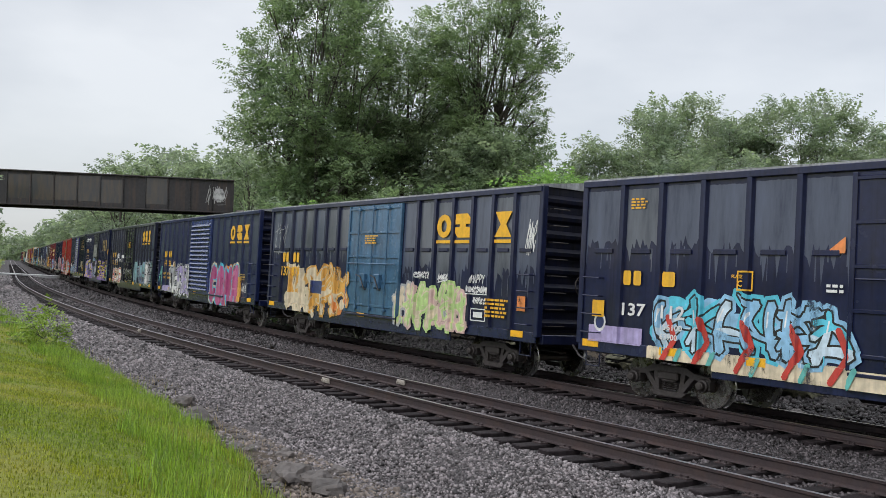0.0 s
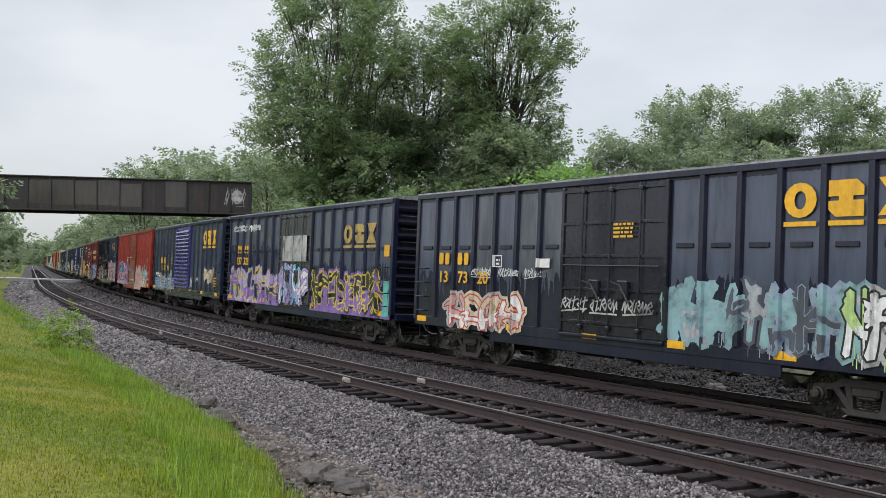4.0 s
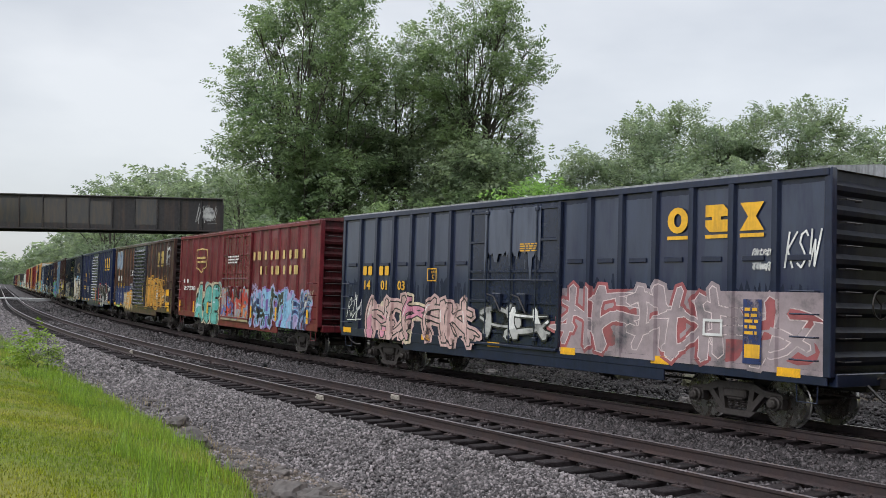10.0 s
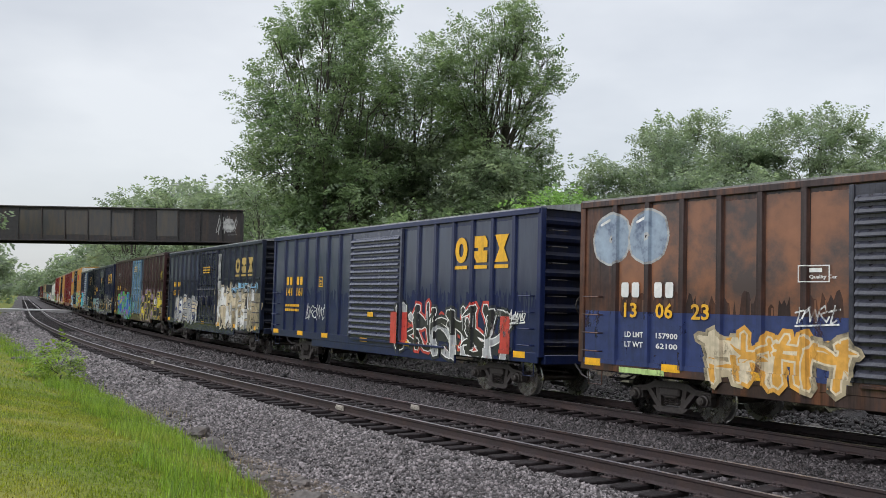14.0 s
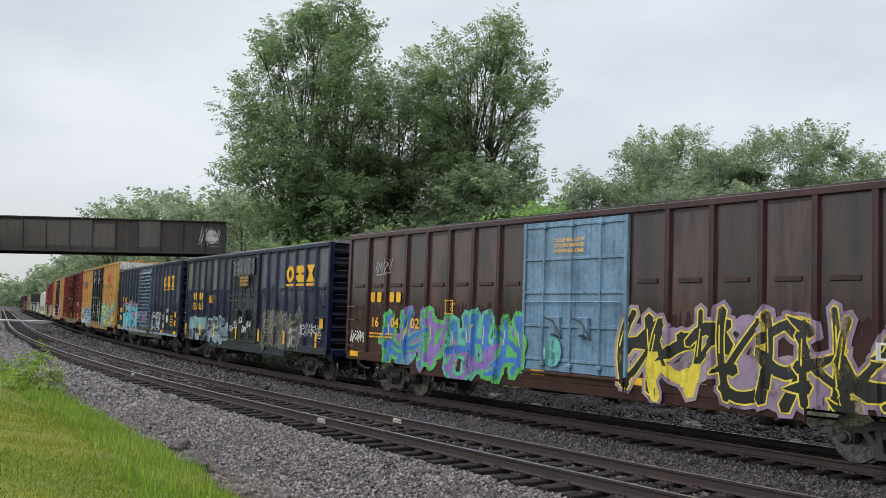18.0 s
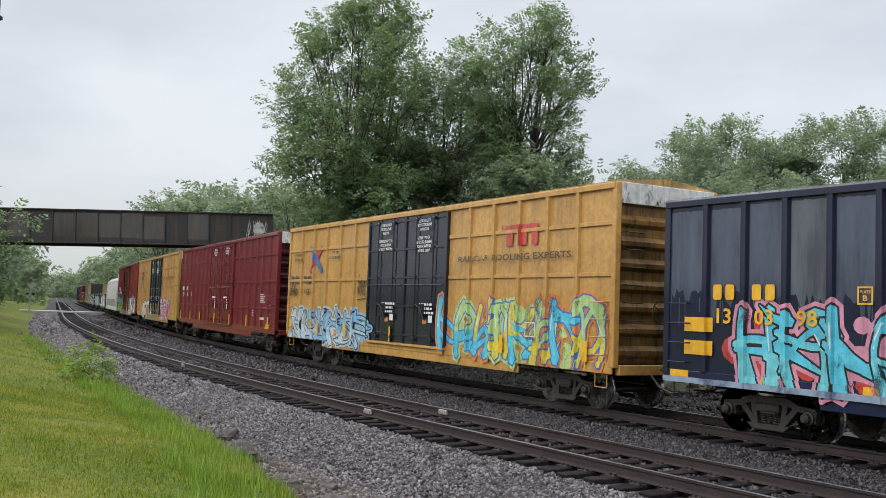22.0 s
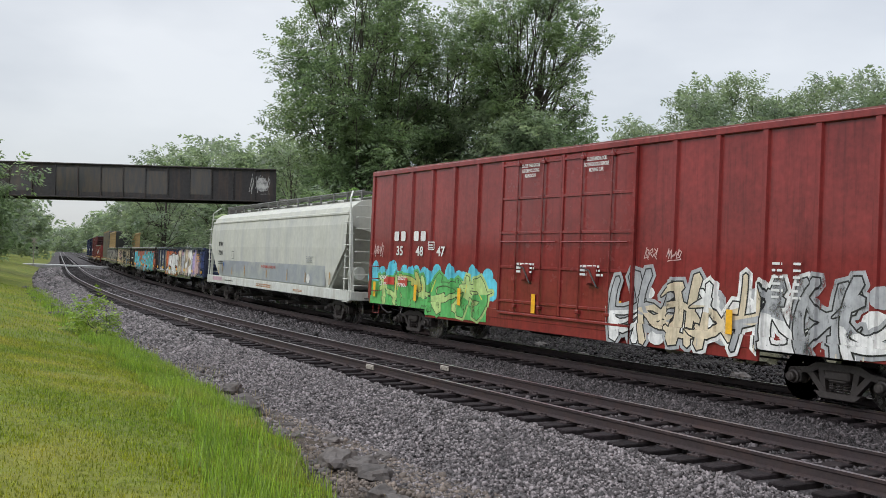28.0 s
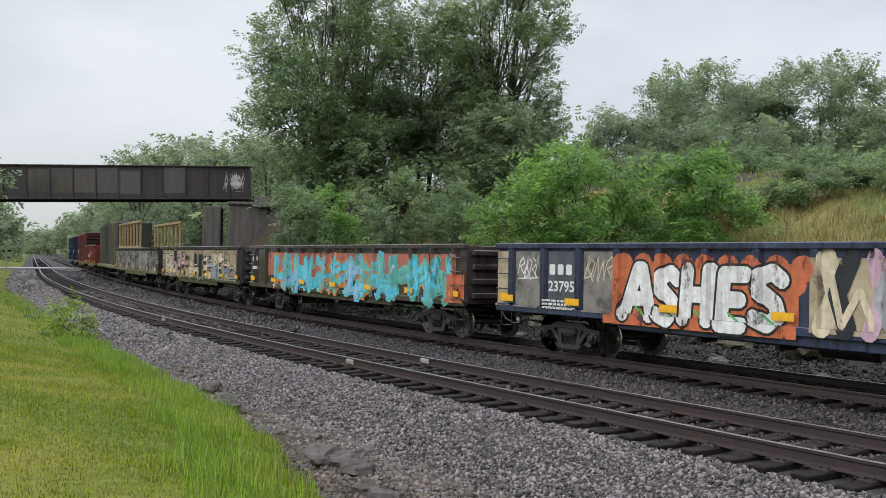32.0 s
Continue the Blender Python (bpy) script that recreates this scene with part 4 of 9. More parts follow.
    def ribbon(self, p0, p1, p2, w0, w1, w2, n=6):
        """A bent brush form from p0 by p1 to p2, with its widths at start, middle and end."""
        left, right = [], []
        for k in range(n + 1):
            t = k / n
            x = (1 - t) ** 2 * p0[0] + 2 * t * (1 - t) * p1[0] + t * t * p2[0]
            z = (1 - t) ** 2 * p0[1] + 2 * t * (1 - t) * p1[1] + t * t * p2[1]
            dx = (1 - t) * (p1[0] - p0[0]) + t * (p2[0] - p1[0])
            dz = (1 - t) * (p1[1] - p0[1]) + t * (p2[1] - p1[1])
            d = math.hypot(dx, dz) or 1e-6
            w = ((1 - t) ** 2 * w0 + 2 * t * (1 - t) * w1 + t * t * w2) / 2
            left.append((x - dz / d * w, z + dx / d * w))
            right.append((x + dz / d * w, z - dx / d * w))
        (xa, za), (xb, zb) = p1, p2
        d = math.hypot(xb - xa, zb - za) or 1e-6
        tip = (xb + (xb - xa) / d * w2 * 0.36, zb + (zb - za) / d * w2 * 0.36)
        d = math.hypot(p0[0] - xa, p0[1] - za) or 1e-6
        heel = (p0[0] + (p0[0] - xa) / d * w0 * 0.36, p0[1] + (p0[1] - za) / d * w0 * 0.36)
        return left + [tip] + right[::-1] + [heel]

    def swell(self, f, w):
        """The same form, wider by w all round."""
        n = len(f)
        area = sum(f[i - 1][0] * f[i][1] - f[i][0] * f[i - 1][1] for i in range(n))
        e = 1 if area > 0 else -1
        out = []
        for i in range(n):
            (xa, za), (xb, zb), (xc, zc) = f[i - 1], f[i], f[(i + 1) % n]
            nx, nz = 0.0, 0.0
            for ax, az, bx, bz in ((xa, za, xb, zb), (xb, zb, xc, zc)):
                d = math.hypot(bx - ax, bz - az) or 1e-6
                nx, nz = nx + (bz - az) / d * e, nz - (bx - ax) / d * e
            d = math.hypot(nx, nz) or 1e-6
            k = w / max(0.75, d / 2)
            out.append((xb + nx / d * k, zb + nz / d * k))
        return out

    def piece(self, x0, x1, z0, z1, fills, outline, back=None, seed=0, n=None, shine=None, drip=True, fat=0.30, edge=0.05):
        """A sprayed piece: a cloud behind, then bent interlocking strokes with hooks and barbs, each two-toned with an outline, one over the next."""
        self.begin("graffiti")
        self.depth += 1
        rng = random.Random(seed)
        W, H = x1 - x0, z1 - z0
        n = n or max(2, round(W / (H * 0.62)))
        n = n + n // 3
        backs = back if isinstance(back, list) else [back] if back else []
        lw = W / n
        cells = []
        for k in range(n):
            cx, cz = x0 + (k + 0.5) * lw, z0 + H * (0.5 + rng.uniform(-0.03, 0.03))
            a, h = lw * 0.60, H * 0.47
            ln = rng.uniform(-0.18, 0.24)

            def at(px, pz):
                return cx + a * px + ln * a * pz, cz + h * pz

            forms = []
            t = a * rng.uniform(0.30, 0.46)
            for e in (-1, 1):
                if e == 1 and rng.random() < 0.3:
                    continue
                lo, hi = rng.uniform(-1.0, -0.8), rng.uniform(0.7, 1.05)
                b0, b1, bend = e * rng.uniform(0.4, 0.75), e * rng.uniform(0.3, 0.7), e * rng.uniform(-0.6, 1.15)
                forms.append(self.ribbon(at(b0, lo), at((b0 + b1) / 2 + bend, rng.uniform(-0.2, 0.3)), at(b1, hi), t * rng.uniform(0.7, 1.5), t * rng.uniform(0.6, 1.0), t * rng.uniform(0.5, 1.4)))
            for q in range(rng.choice((2, 2, 3))):
                y0, y1, up = rng.uniform(-0.8, 0.75), rng.uniform(-0.75, 0.8), rng.uniform(-1.2, 1.2)
                th = h * rng.uniform(0.18, 0.36)
                forms.append(self.ribbon(at(-0.9, y0), at(rng.uniform(-0.3, 0.3), (y0 + y1) / 2 + up), at(1.0, y1), th * rng.uniform(0.5, 1.1), th * 0.8, th * rng.choice((0.06, 0.8, 1.2)), 5))
            for q in range(rng.choice((0, 1, 1, 2))):
                e, y0 = rng.choice((-1, 1)), rng.uniform(-0.8, 0.85)
                forms.append(self.ribbon(at(e * 0.3, y0), at(e * 0.9, y0 + rng.uniform(-0.4, 0.4)), at(e * 1.4, y0 + rng.uniform(-0.45, 0.45)), h * 0.28, h * 0.24, 0.012, 4))
            cells.append((forms, rng.choice(fills), rng.choice(fills)))
        if backs:
            for k in range(int(W / 0.3)):
                r = rng.uniform(0.08, 0.2) * H
                self.disc(x0 + rng.uniform(0.0, 1) * W, z0 + r + rng.random() * (H * 1.02 - 2 * r), r * rng.uniform(1.0, 1.8), r, rng.choice(backs), 11, rng.random())
            for forms, _, _ in cells:
                bc = rng.choice(backs)
                for f in forms:
                    self.poly(self.swell(f, edge + 0.06), bc)
        for forms, f1, f2 in cells:
            self.lift += 0.0003
            for f in forms:
                self.poly(self.swell(f, edge * 0.75), outline, 0.00003)
            self.lift += 0.0003
            for f in forms:
                self.poly(f, f1, 0.00005)
                if f2 is not f1:
                    cut, tip = z0 + H * rng.uniform(0.3, 0.6), rng.uniform(-0.3, 0.3)
                    xm = sum(q[0] for q in f) / len(f)
                    low = []
                    for i in range(len(f)):
                        p, q = f[i - 1], f[i]
                        hp, hq = p[1] - cut - tip * (p[0] - xm), q[1] - cut - tip * (q[0] - xm)
                        if hp * hq < 0:
                            u = hp / (hp - hq)
                            low.append((p[0] + (q[0] - p[0]) * u, p[1] + (q[1] - p[1]) * u))
                        if hq <= 0:
                            low.append(q)
                    if len(low) > 2:
                        self.poly(low, f2, 0.00005)
            if shine:
                self.lift += 0.0001
                for f in forms:
                    if len(f) == 16:
                        p, q = f[3], f[5]
                        self.stroke([(p[0] + 0.05, p[1]), (q[0] + 0.05, q[1] - 0.04)], 0.03, shine)
        if drip:
            for k in range(n * 2):
                x, z = x0 + rng.random() * W, z0 + rng.uniform(0.02, 0.25) * H
                self.bar(x, x + 0.02, max(0.95, z - rng.uniform(0.1, 0.35)), z, rng.choice(fills))
        self.depth -= 1

    def tag(self, x0, x1, z0, z1, mat, seed=0, w=0.03, s=None):
        """A quick signature in thin spray: letters where they can be read, else jagged strokes."""
        self.begin("scribble")
        self.depth += 1
        rng = random.Random(seed)
        w = min(w, 0.035)
        H = z1 - z0
        n = len(s) if s else max(3, round((x1 - x0) / (H * 0.55)))
        lw = (x1 - x0) / n
        for k in range(n):
            cx, cz = x0 + (k + 0.5) * lw, (z0 + z1) / 2 + rng.uniform(-0.06, 0.06) * H
            strokes = STROKES.get(s[k], ()) if s else rng.choice(JAGS)
            g = 1.0 if s else rng.uniform(0.75, 1.15)
            for st in strokes:
                self.stroke([(cx + lw * (0.42 if s else 0.6) * px + 0.15 * H * pz * 0.5, cz + H * 0.5 * pz * g) for px, pz in st], w, mat, False)
        if not s and rng.random() < 0.5:
            self.stroke([(x0, z0 - 0.03), (x1, z0 + rng.uniform(-0.05, 0.08))], w, mat, False)
        self.depth -= 1

    def done(self, name, car, label):
        for kind, build, mats in self.groups:
            if build.f:
                index, verts, to = {}, [], []
                for v in build.v:
                    key = (round(v[0], 5), round(v[1], 5), round(v[2], 5))
                    if key not in index:
                        index[key] = len(verts)
                        verts.append(v)
                    to.append(index[key])
                faces = [tuple(dict.fromkeys(to[i] for i in f)) for f in build.f]
                keep = [k for k, f in enumerate(faces) if len(f) > 2]
                build.v, build.f, build.m = verts, [faces[k] for k in keep], [build.m[k] for k in keep]
                own = name if kind in ("painted_patch",) and name != "lettering" else kind
                part(own, build.mesh(own, mats), car, label if kind in ("graffiti", "lettering", "yellow_sign") or own == "panel_paint" else "")


WHEELS, TRAIN = [], []
WHITE, BLACK = spray((0.72, 0.72, 0.70)), spray((0.016, 0.016, 0.018))
CREAM, GREY = spray((0.62, 0.53, 0.38)), spray((0.36, 0.37, 0.38))
CYAN, TEAL, BLUE = spray((0.10, 0.52, 0.66)), spray((0.12, 0.42, 0.38)), spray((0.045, 0.16, 0.48))
NAVY, PURPLE, PINK = spray((0.025, 0.04, 0.13)), spray((0.24, 0.14, 0.42)), spray((0.62, 0.26, 0.36))
MAGENTA, RED, ORANGE = spray((0.36, 0.05, 0.17)), spray((0.48, 0.05, 0.04)), spray((0.66, 0.22, 0.06))
AMBER, YELLOW, LIME, GREEN = spray((0.62, 0.32, 0.06)), spray((0.68, 0.55, 0.06)), spray((0.42, 0.58, 0.22)), spray((0.10, 0.42, 0.12))
LILAC, ROSE, SKY_BLUE, ICE = spray((0.40, 0.34, 0.56)), spray((0.56, 0.38, 0.36)), spray((0.25, 0.47, 0.66)), spray((0.50, 0.62, 0.70))
SIGN_YELLOW = surface("sign_yellow_paint", (0.74, 0.40, 0.025), 0.45, 0, 10, 0.12, 0, 30, (0.25, 0.15, 0.05), 0.35, 2.0, True)
SIGN_DULL = surface("faded_sign_yellow", (0.42, 0.29, 0.08), 0.5, 0, 10, 0.2, 0, 30, (0.08, 0.07, 0.06), 0.7, 3.0)
SIGN_WHITE = surface("stencil_white_paint", (0.66, 0.66, 0.64), 0.5, 0, 12, 0.12, 0, 30, (0.3, 0.3, 0.3), 0.35, 3.0)
SIGN_GOLD = surface("gold_stencil_paint", (0.56, 0.42, 0.16), 0.5, 0, 12, 0.15, 0, 30, (0.3, 0.2, 0.1), 0.4, 3.0)


# ---- the box car ----
def box_car(name, label, l0, L, eave, colour, door, posts=7, rails=(), roof_c=(0.26, 0.27, 0.28), rust=0.25, end_top=None, rust_c=(0.045, 0.038, 0.042), plates=False, sill_c=None, side_posts=0.075, upright=False, real=(0.40, 0.60)):
    """A steel box car with outside posts. l0: where its front end stands along the track at the start.
    door: (left, right, kind, colour), the paint's own shares of the length; real: the door's shares; kind: louver, plug or double."""
    car = tagged(new("box_car"), label, "box car", "cars of the freight train")
    TRAIN.append((car, l0, L))
    pm = paint(colour, rust, 0.42, rust_c)
    # soot and the shade between cars are both put into the end walls' colour
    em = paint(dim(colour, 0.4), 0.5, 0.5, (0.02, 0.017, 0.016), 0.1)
    floor = 1.02
    gm = STEEL_DARK
    # body: four walls and a floor
    for y in (-1, 1):
        part("side_wall", Build().box((0, y * (HALF_W - 0.03), (floor + eave) / 2), (L - 0.1, 0.06, eave - floor)).mesh("side_wall", pm), car)
    part("floor", Build().box((0, 0, floor + 0.05), (L - 0.1, 2 * HALF_W - 0.13, 0.1)).mesh("floor", gm), car)
    # end walls with pressed ribs
    for e in (-1, 1):
        b = Build()
        zs = [floor]
        n = 8
        xs = [0.0]
        for k in range(n):
            za = floor + 0.12 + k * (eave - floor - 0.2) / n
            d = (eave - floor - 0.2) / n
            for t, o in ((0.12, 0.0), (0.3, 0.075), (0.5, 0.085), (0.72, 0.0)):
                zs.append(za + d * t)
                xs.append(o)
        zs.append(eave)
        xs.append(0.0)
        vs = [(e * (L / 2 - 0.05 + o), y, z) for o, z in zip(xs, zs) for y in (-HALF_W + 0.1, HALF_W - 0.1)]
        b.add(vs, [(2 * k, 2 * k + 1, 2 * k + 3, 2 * k + 2)[::e] for k in range(len(zs) - 1)])
        for y in (-1, 1):
            part("corner_post", Build().box((e * (L / 2 - 0.03), y * (HALF_W - 0.03), (floor + eave) / 2), (0.14, 0.16, eave - floor + 0.02), 0, 0.015).mesh("corner_post", pm), car)
        part("end_sill", Build().box((e * (L / 2 - 0.02), 0, floor - 0.06), (0.16, 2.7, 0.22), 0, 0.015).mesh("end_sill", pm), car)
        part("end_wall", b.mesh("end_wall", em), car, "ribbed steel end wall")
        ladder_at(car, gm, "dark", 8, pose(e * (L / 2 + 0.02), -HALF_W + 0.42, floor + 0.25, 0, 0, 90 * e))
        part("coupler", shared("coupler", coupler_mesh), car, at=pose(e * (L / 2), 0, 0.88, 0, 0, 0 if e > 0 else 180))
    if end_top:
        for e in (-1, 1):
            part("end_top_panel", Build().box((e * (L / 2 + 0.045), 0, eave - 0.22), (0.05, 2 * HALF_W - 0.2, 0.46), 0, 0.01).mesh("end_top_panel", spray(end_top)), car, "white excess height panel on the end")
    # brake wheel on the rear end
    b = Build()
    b.tube([(0, 0.25 * math.cos(a), 0.25 * math.sin(a)) for a in np.linspace(0, 6.283, 17)], 0.016, 5)
    for a in (0.4, 2.5, 4.6):
        b.tube([(0, 0, 0), (0, 0.25 * math.cos(a), 0.25 * math.sin(a))], 0.012, 5)
    part("brake_wheel", shared("brake_wheel", lambda: b.mesh("brake_wheel", gm)), car, at=(L / 2 + 0.22, -0.35, floor + 1.2))
    # roof: shallow gable with cross ribs
    # the pale default roof colour: peeled metal, and a wet highlight painted in
    rm = paint(roof_c, 0.3, 0.26)
    b = Build()
    hw = HALF_W + 0.05
    cols = [(-hw, eave - 0.02), (-hw, eave + 0.03), (0, eave + 0.20), (hw, eave + 0.03), (hw, eave - 0.02)]
    vs = [(x, y, z) for x in (-L / 2 - 0.02, L / 2 + 0.02) for y, z in cols]
    b.add(vs, [(k, k + 1, k + 6, k + 5) for k in range(4)] + [(0, 5, 9, 4), (0, 4, 3, 2, 1), (5, 6, 7, 8, 9)])
    for k in range(int(L / 0.95) + 1):
        x = -L / 2 + 0.25 + k * (L - 0.5) / int(L / 0.95)
        b.add([(x + dx, y, z + 0.035 - abs(dx) * 0.3) for dx in (-0.045, 0.045) for y, z in cols[1:4]], [(0, 1, 4, 3), (1, 2, 5, 4)])
    part("roof", b.mesh("roof", rm), car, "wet ribbed steel roof")
    # top and bottom side sills
    for y in (-1, 1):
        part("top_chord", Build().box((0, y * (HALF_W + 0.035), eave - 0.07), (L - 0.02, 0.09, 0.13), 0, 0.012).mesh("top_chord", pm), car)
        b = Build().box((0, y * (HALF_W + 0.012), floor - 0.03), (L - 0.05, 0.05, 0.24), 0, 0.01)
        b.box((0, y * (HALF_W - 0.004), floor - 0.24), (L - 7.0, 0.05, 0.26), 0, 0.01)
        part("side_sill", b.mesh("side_sill", paint(sill_c, rust) if sill_c else pm), car)
    # door
    da, db, kind, dc = door
    xa, xb = -L / 2 + real[0] * L, -L / 2 + real[1] * L
    dm = paint(dc, rust * 0.8)
    zlo, zhi = floor + 0.06, eave - 0.16
    dproud = 0.055
    leaves = [(xa, xb)] if kind != "double" else [(xa, (xa + xb) / 2 - 0.02), ((xa + xb) / 2 + 0.02, xb)]
    for y in (-1, 1):
        for (p, q) in leaves:
            b = Build()
            b.box(((p + q) / 2, y * (HALF_W + dproud / 2), (zlo + zhi) / 2), (q - p, dproud, zhi - zlo), 0, 0.01)
            dob = part("door", b.mesh("door", dm), car, {"louver": "corrugated steel sliding door", "plug": "steel plug door with lock rods", "panel": "flat steel sliding door with cross ribs", "double": "one leaf of the double plug doors"}[kind])
            if kind == "louver":
                n = 16
                zz = np.linspace(zlo + 0.14, zhi - 0.25, n)
                key = ("slat", round(q - p, 2))
                rib = shared(key, lambda: slat_mesh(q - p - 0.16))
                for z in zz:
                    r = part("door_slat", rib, dob, at=pose((p + q) / 2, y * (HALF_W + dproud), z, 0, 0, 0 if y < 0 else 180))
                    r.material_slots[0].link = "OBJECT"
                    r.material_slots[0].material = dm
            else:
                for z in np.linspace(zlo + 0.25, zhi - 0.1, 5):
                    part("door_rib", Build().box(((p + q) / 2, y * (HALF_W + dproud + 0.015), z), (q - p - 0.06, 0.035, 0.07), 0, 0.01).mesh("door_rib", dm), dob)
                for t in {"plug": (0.22, 0.5, 0.78), "double": (0.3, 0.72)}.get(kind, ()):
                    x = p + (q - p) * t
                    part("lock_rod", Build().tube([(x, y * (HALF_W + dproud + 0.06), zlo), (x, y * (HALF_W + dproud + 0.06), zhi)], 0.02, 6).mesh("lock_rod", dm), dob)
                    for z in (zlo + 0.15, zhi - 0.12):
                        part("hinge", Build().box((x, y * (HALF_W + dproud + 0.045), z), (0.12, 0.09, 0.09), 0, 0.015).mesh("hinge", dm), dob)
                if y < 0 and kind != "panel":
                    for t, z in ((0.36, 0.30), (0.64, 0.30)) if kind == "plug" else ((0.5, 0.26),):
                        x, zz = p + (q - p) * t, zlo + (zhi - zlo) * z
                        part("latch_box", shared(("latch", dc), lambda: Build().box((0, -0.06, 0), (0.30, 0.12, 0.42), 0, 0.02).box((0, -0.13, -0.08), (0.16, 0.05, 0.2), 0, 0.015).mesh("latch_box", dm)), dob, at=(x, -HALF_W - dproud, zz))
                        part("door_lever", shared("lever", lambda: Build().tube([(-0.28, -0.16, 0.18), (0.0, -0.17, 0.12), (0.26, -0.16, -0.24), (0.26, -0.1, -0.26)], 0.018, 5).mesh("door_lever", STEEL_DARK)), dob, at=(x, -HALF_W - dproud, zz))
                    part("latch_bar", Build().tube([(p + 0.1, -HALF_W - dproud - 0.075, zlo + (zhi - zlo) * 0.46), (q - 0.1, -HALF_W - dproud - 0.075, zlo + (zhi - zlo) * 0.46)], 0.018, 5).mesh("latch_bar", dm), dob)
            for x in (p, q):
                part("door_frame", Build().box((x, y * (HALF_W + 0.05), (zlo + zhi) / 2), (0.09, 0.10, zhi - zlo), 0, 0.012).mesh("door_frame", dm), car)
        # rails on which the door slides
        b = Build().box((xb - (xb - xa) * 0.1 if kind == "louver" else (xa + xb) / 2, y * (HALF_W + 0.06), zlo - 0.05), ((xb - xa) * 1.7 if kind == "louver" else xb - xa, 0.11, 0.06), 0, 0.01)
        part("door_rail", b.mesh("door_rail", pm), car)
    # posts
    tall = eave - floor - 0.14
    pk = ("post", round(tall, 2), side_posts)
    half, top, up = 0.075, 0.055, side_posts

    def post_mesh():
        bb = Build()
        bb.add([(-half, 0, 0), (-top, -up, 0.03), (top, -up, 0.03), (half, 0, 0), (-half, 0, tall), (-top, -up, tall - 0.03), (top, -up, tall - 0.03), (half, 0, tall)],
               [(0, 1, 5, 4), (1, 2, 6, 5), (2, 3, 7, 6), (0, 3, 2, 1), (4, 5, 6, 7)])
        return bb.mesh("side_post", pm)

    pmesh = shared(pk, post_mesh)
    px = []
    for s0, s1, n in ((-L / 2 + 0.12, xa, posts), (xb, L / 2 - 0.12, round(posts * (1 - real[1]) / real[0]))):
        d = (s1 - s0) / n
        px += [s0 + d * k for k in range(1, n)]
    for x in px:
        for y in (-1, 1):
            r = part("side_post", pmesh, car, at=pose(x, y * HALF_W, floor + 0.07, 0, 0, 0 if y < 0 else 180))
            r.material_slots[0].link = "OBJECT"
            r.material_slots[0].material = pm
    if plates:
        # short stiffeners pressed between the posts
        spots = sorted(px + [-L / 2 + 0.1, xa, xb, L / 2 - 0.1])
        for a, c in zip(spots, spots[1:]):
            if c - a < 1.6 and not (a >= xa - 0.01 and c <= xb + 0.01):
                for zz in (floor + (eave - floor) * 0.57,):
                    part("stiffener", Build().box(((a + c) / 2, -HALF_W - 0.02, zz), ((c - a) * 0.5, 0.045, 0.10), 0, 0.012).mesh("stiffener", pm), car)
    for z in rails:
        for y in (-1, 1):
            for s0, s1 in ((-L / 2 + 0.1, xa - 0.06), (xb + 0.06, L / 2 - 0.1)):
                part("side_rail", Build().box(((s0 + s1) / 2, y * (HALF_W + 0.02), floor + (eave - floor) * z), (s1 - s0, 0.05, 0.10), 0, 0.012).mesh("side_rail", pm), car)
    # ladders and steps at the corners
    for x in (-L / 2 + 0.42, L / 2 - 0.42):
        for y in (-1, 1):
            if y < 0:
                ladder_at(car, pm, colour, 4, pose(x, y * (HALF_W + 0.02), floor + 0.25))
            part("step", shared(("step", colour), lambda: step_mesh(pm)), car, at=(x, y * (HALF_W - 0.02), floor - 0.45))
    part("underframe", shared(("under", round(L, 1)), lambda: underframe_mesh(L)), car, at=(0, 0, 0))
    part("air_reservoir", shared("reservoir", reservoir_mesh), car, at=(-1.2, -0.75, 0.72))
    for x in (-L / 2 + 2.15, L / 2 - 2.15):
        truck_at(car, x)
    # reflective strips along the sill
    sm = shared(("strip", upright), lambda: strip_mesh(0.15, 0.46) if upright else strip_mesh(0.46, 0.15))
    for t in (0.025, 0.16, 0.285, 0.46, 0.62, 0.78, 0.955):
        part("reflector", sm, car, "yellow reflective strip", at=(-L / 2 + t * L, -HALF_W - (0.098 if upright else 0.042), floor + (0.30 if upright else 0.02)))

    brk = sorted({v for x in px for v in (x - half, x - top, x + top, x + half)} | {xa, xb, 3.5 - L / 2, L / 2 - 3.5})

    def relief(x, z):
        if xa <= x <= xb:
            return HALF_W + dproud + (0.094 if kind == "louver" else 0.036)
        for q in px:
            d = abs(x - q)
            if d < half:
                return HALF_W + up * min(1.0, (half - d) / (half - top))
        return HALF_W

    ends = sorted(px + [-L / 2, xa, xb, L / 2])
    bays = [(a + half, c - half) for a, c in zip(ends, ends[1:]) if not (a >= xa - 0.01 and c <= xb + 0.01)]

    made = []

    def brush():
        """Each new coat lies over the ones before."""
        coat = Paint(relief, brk, bays, (floor + 0.092, HALF_W + 0.0385), (floor - 0.145, floor - 0.365, L / 2 - 3.5))
        coat.lift += max([0.0] + [m.lift for m in made])
        made.append(coat)
        return coat

    def at_x(t):
        return -L / 2 + L * float(np.interp(t, (-0.1, 0, da, db, 1, 1.1), (-0.1, 0, real[0], real[1], 1, 1.1)))

    def at_z(t):
        return floor + t * (eave - floor)

    return car, brush, at_x, at_z


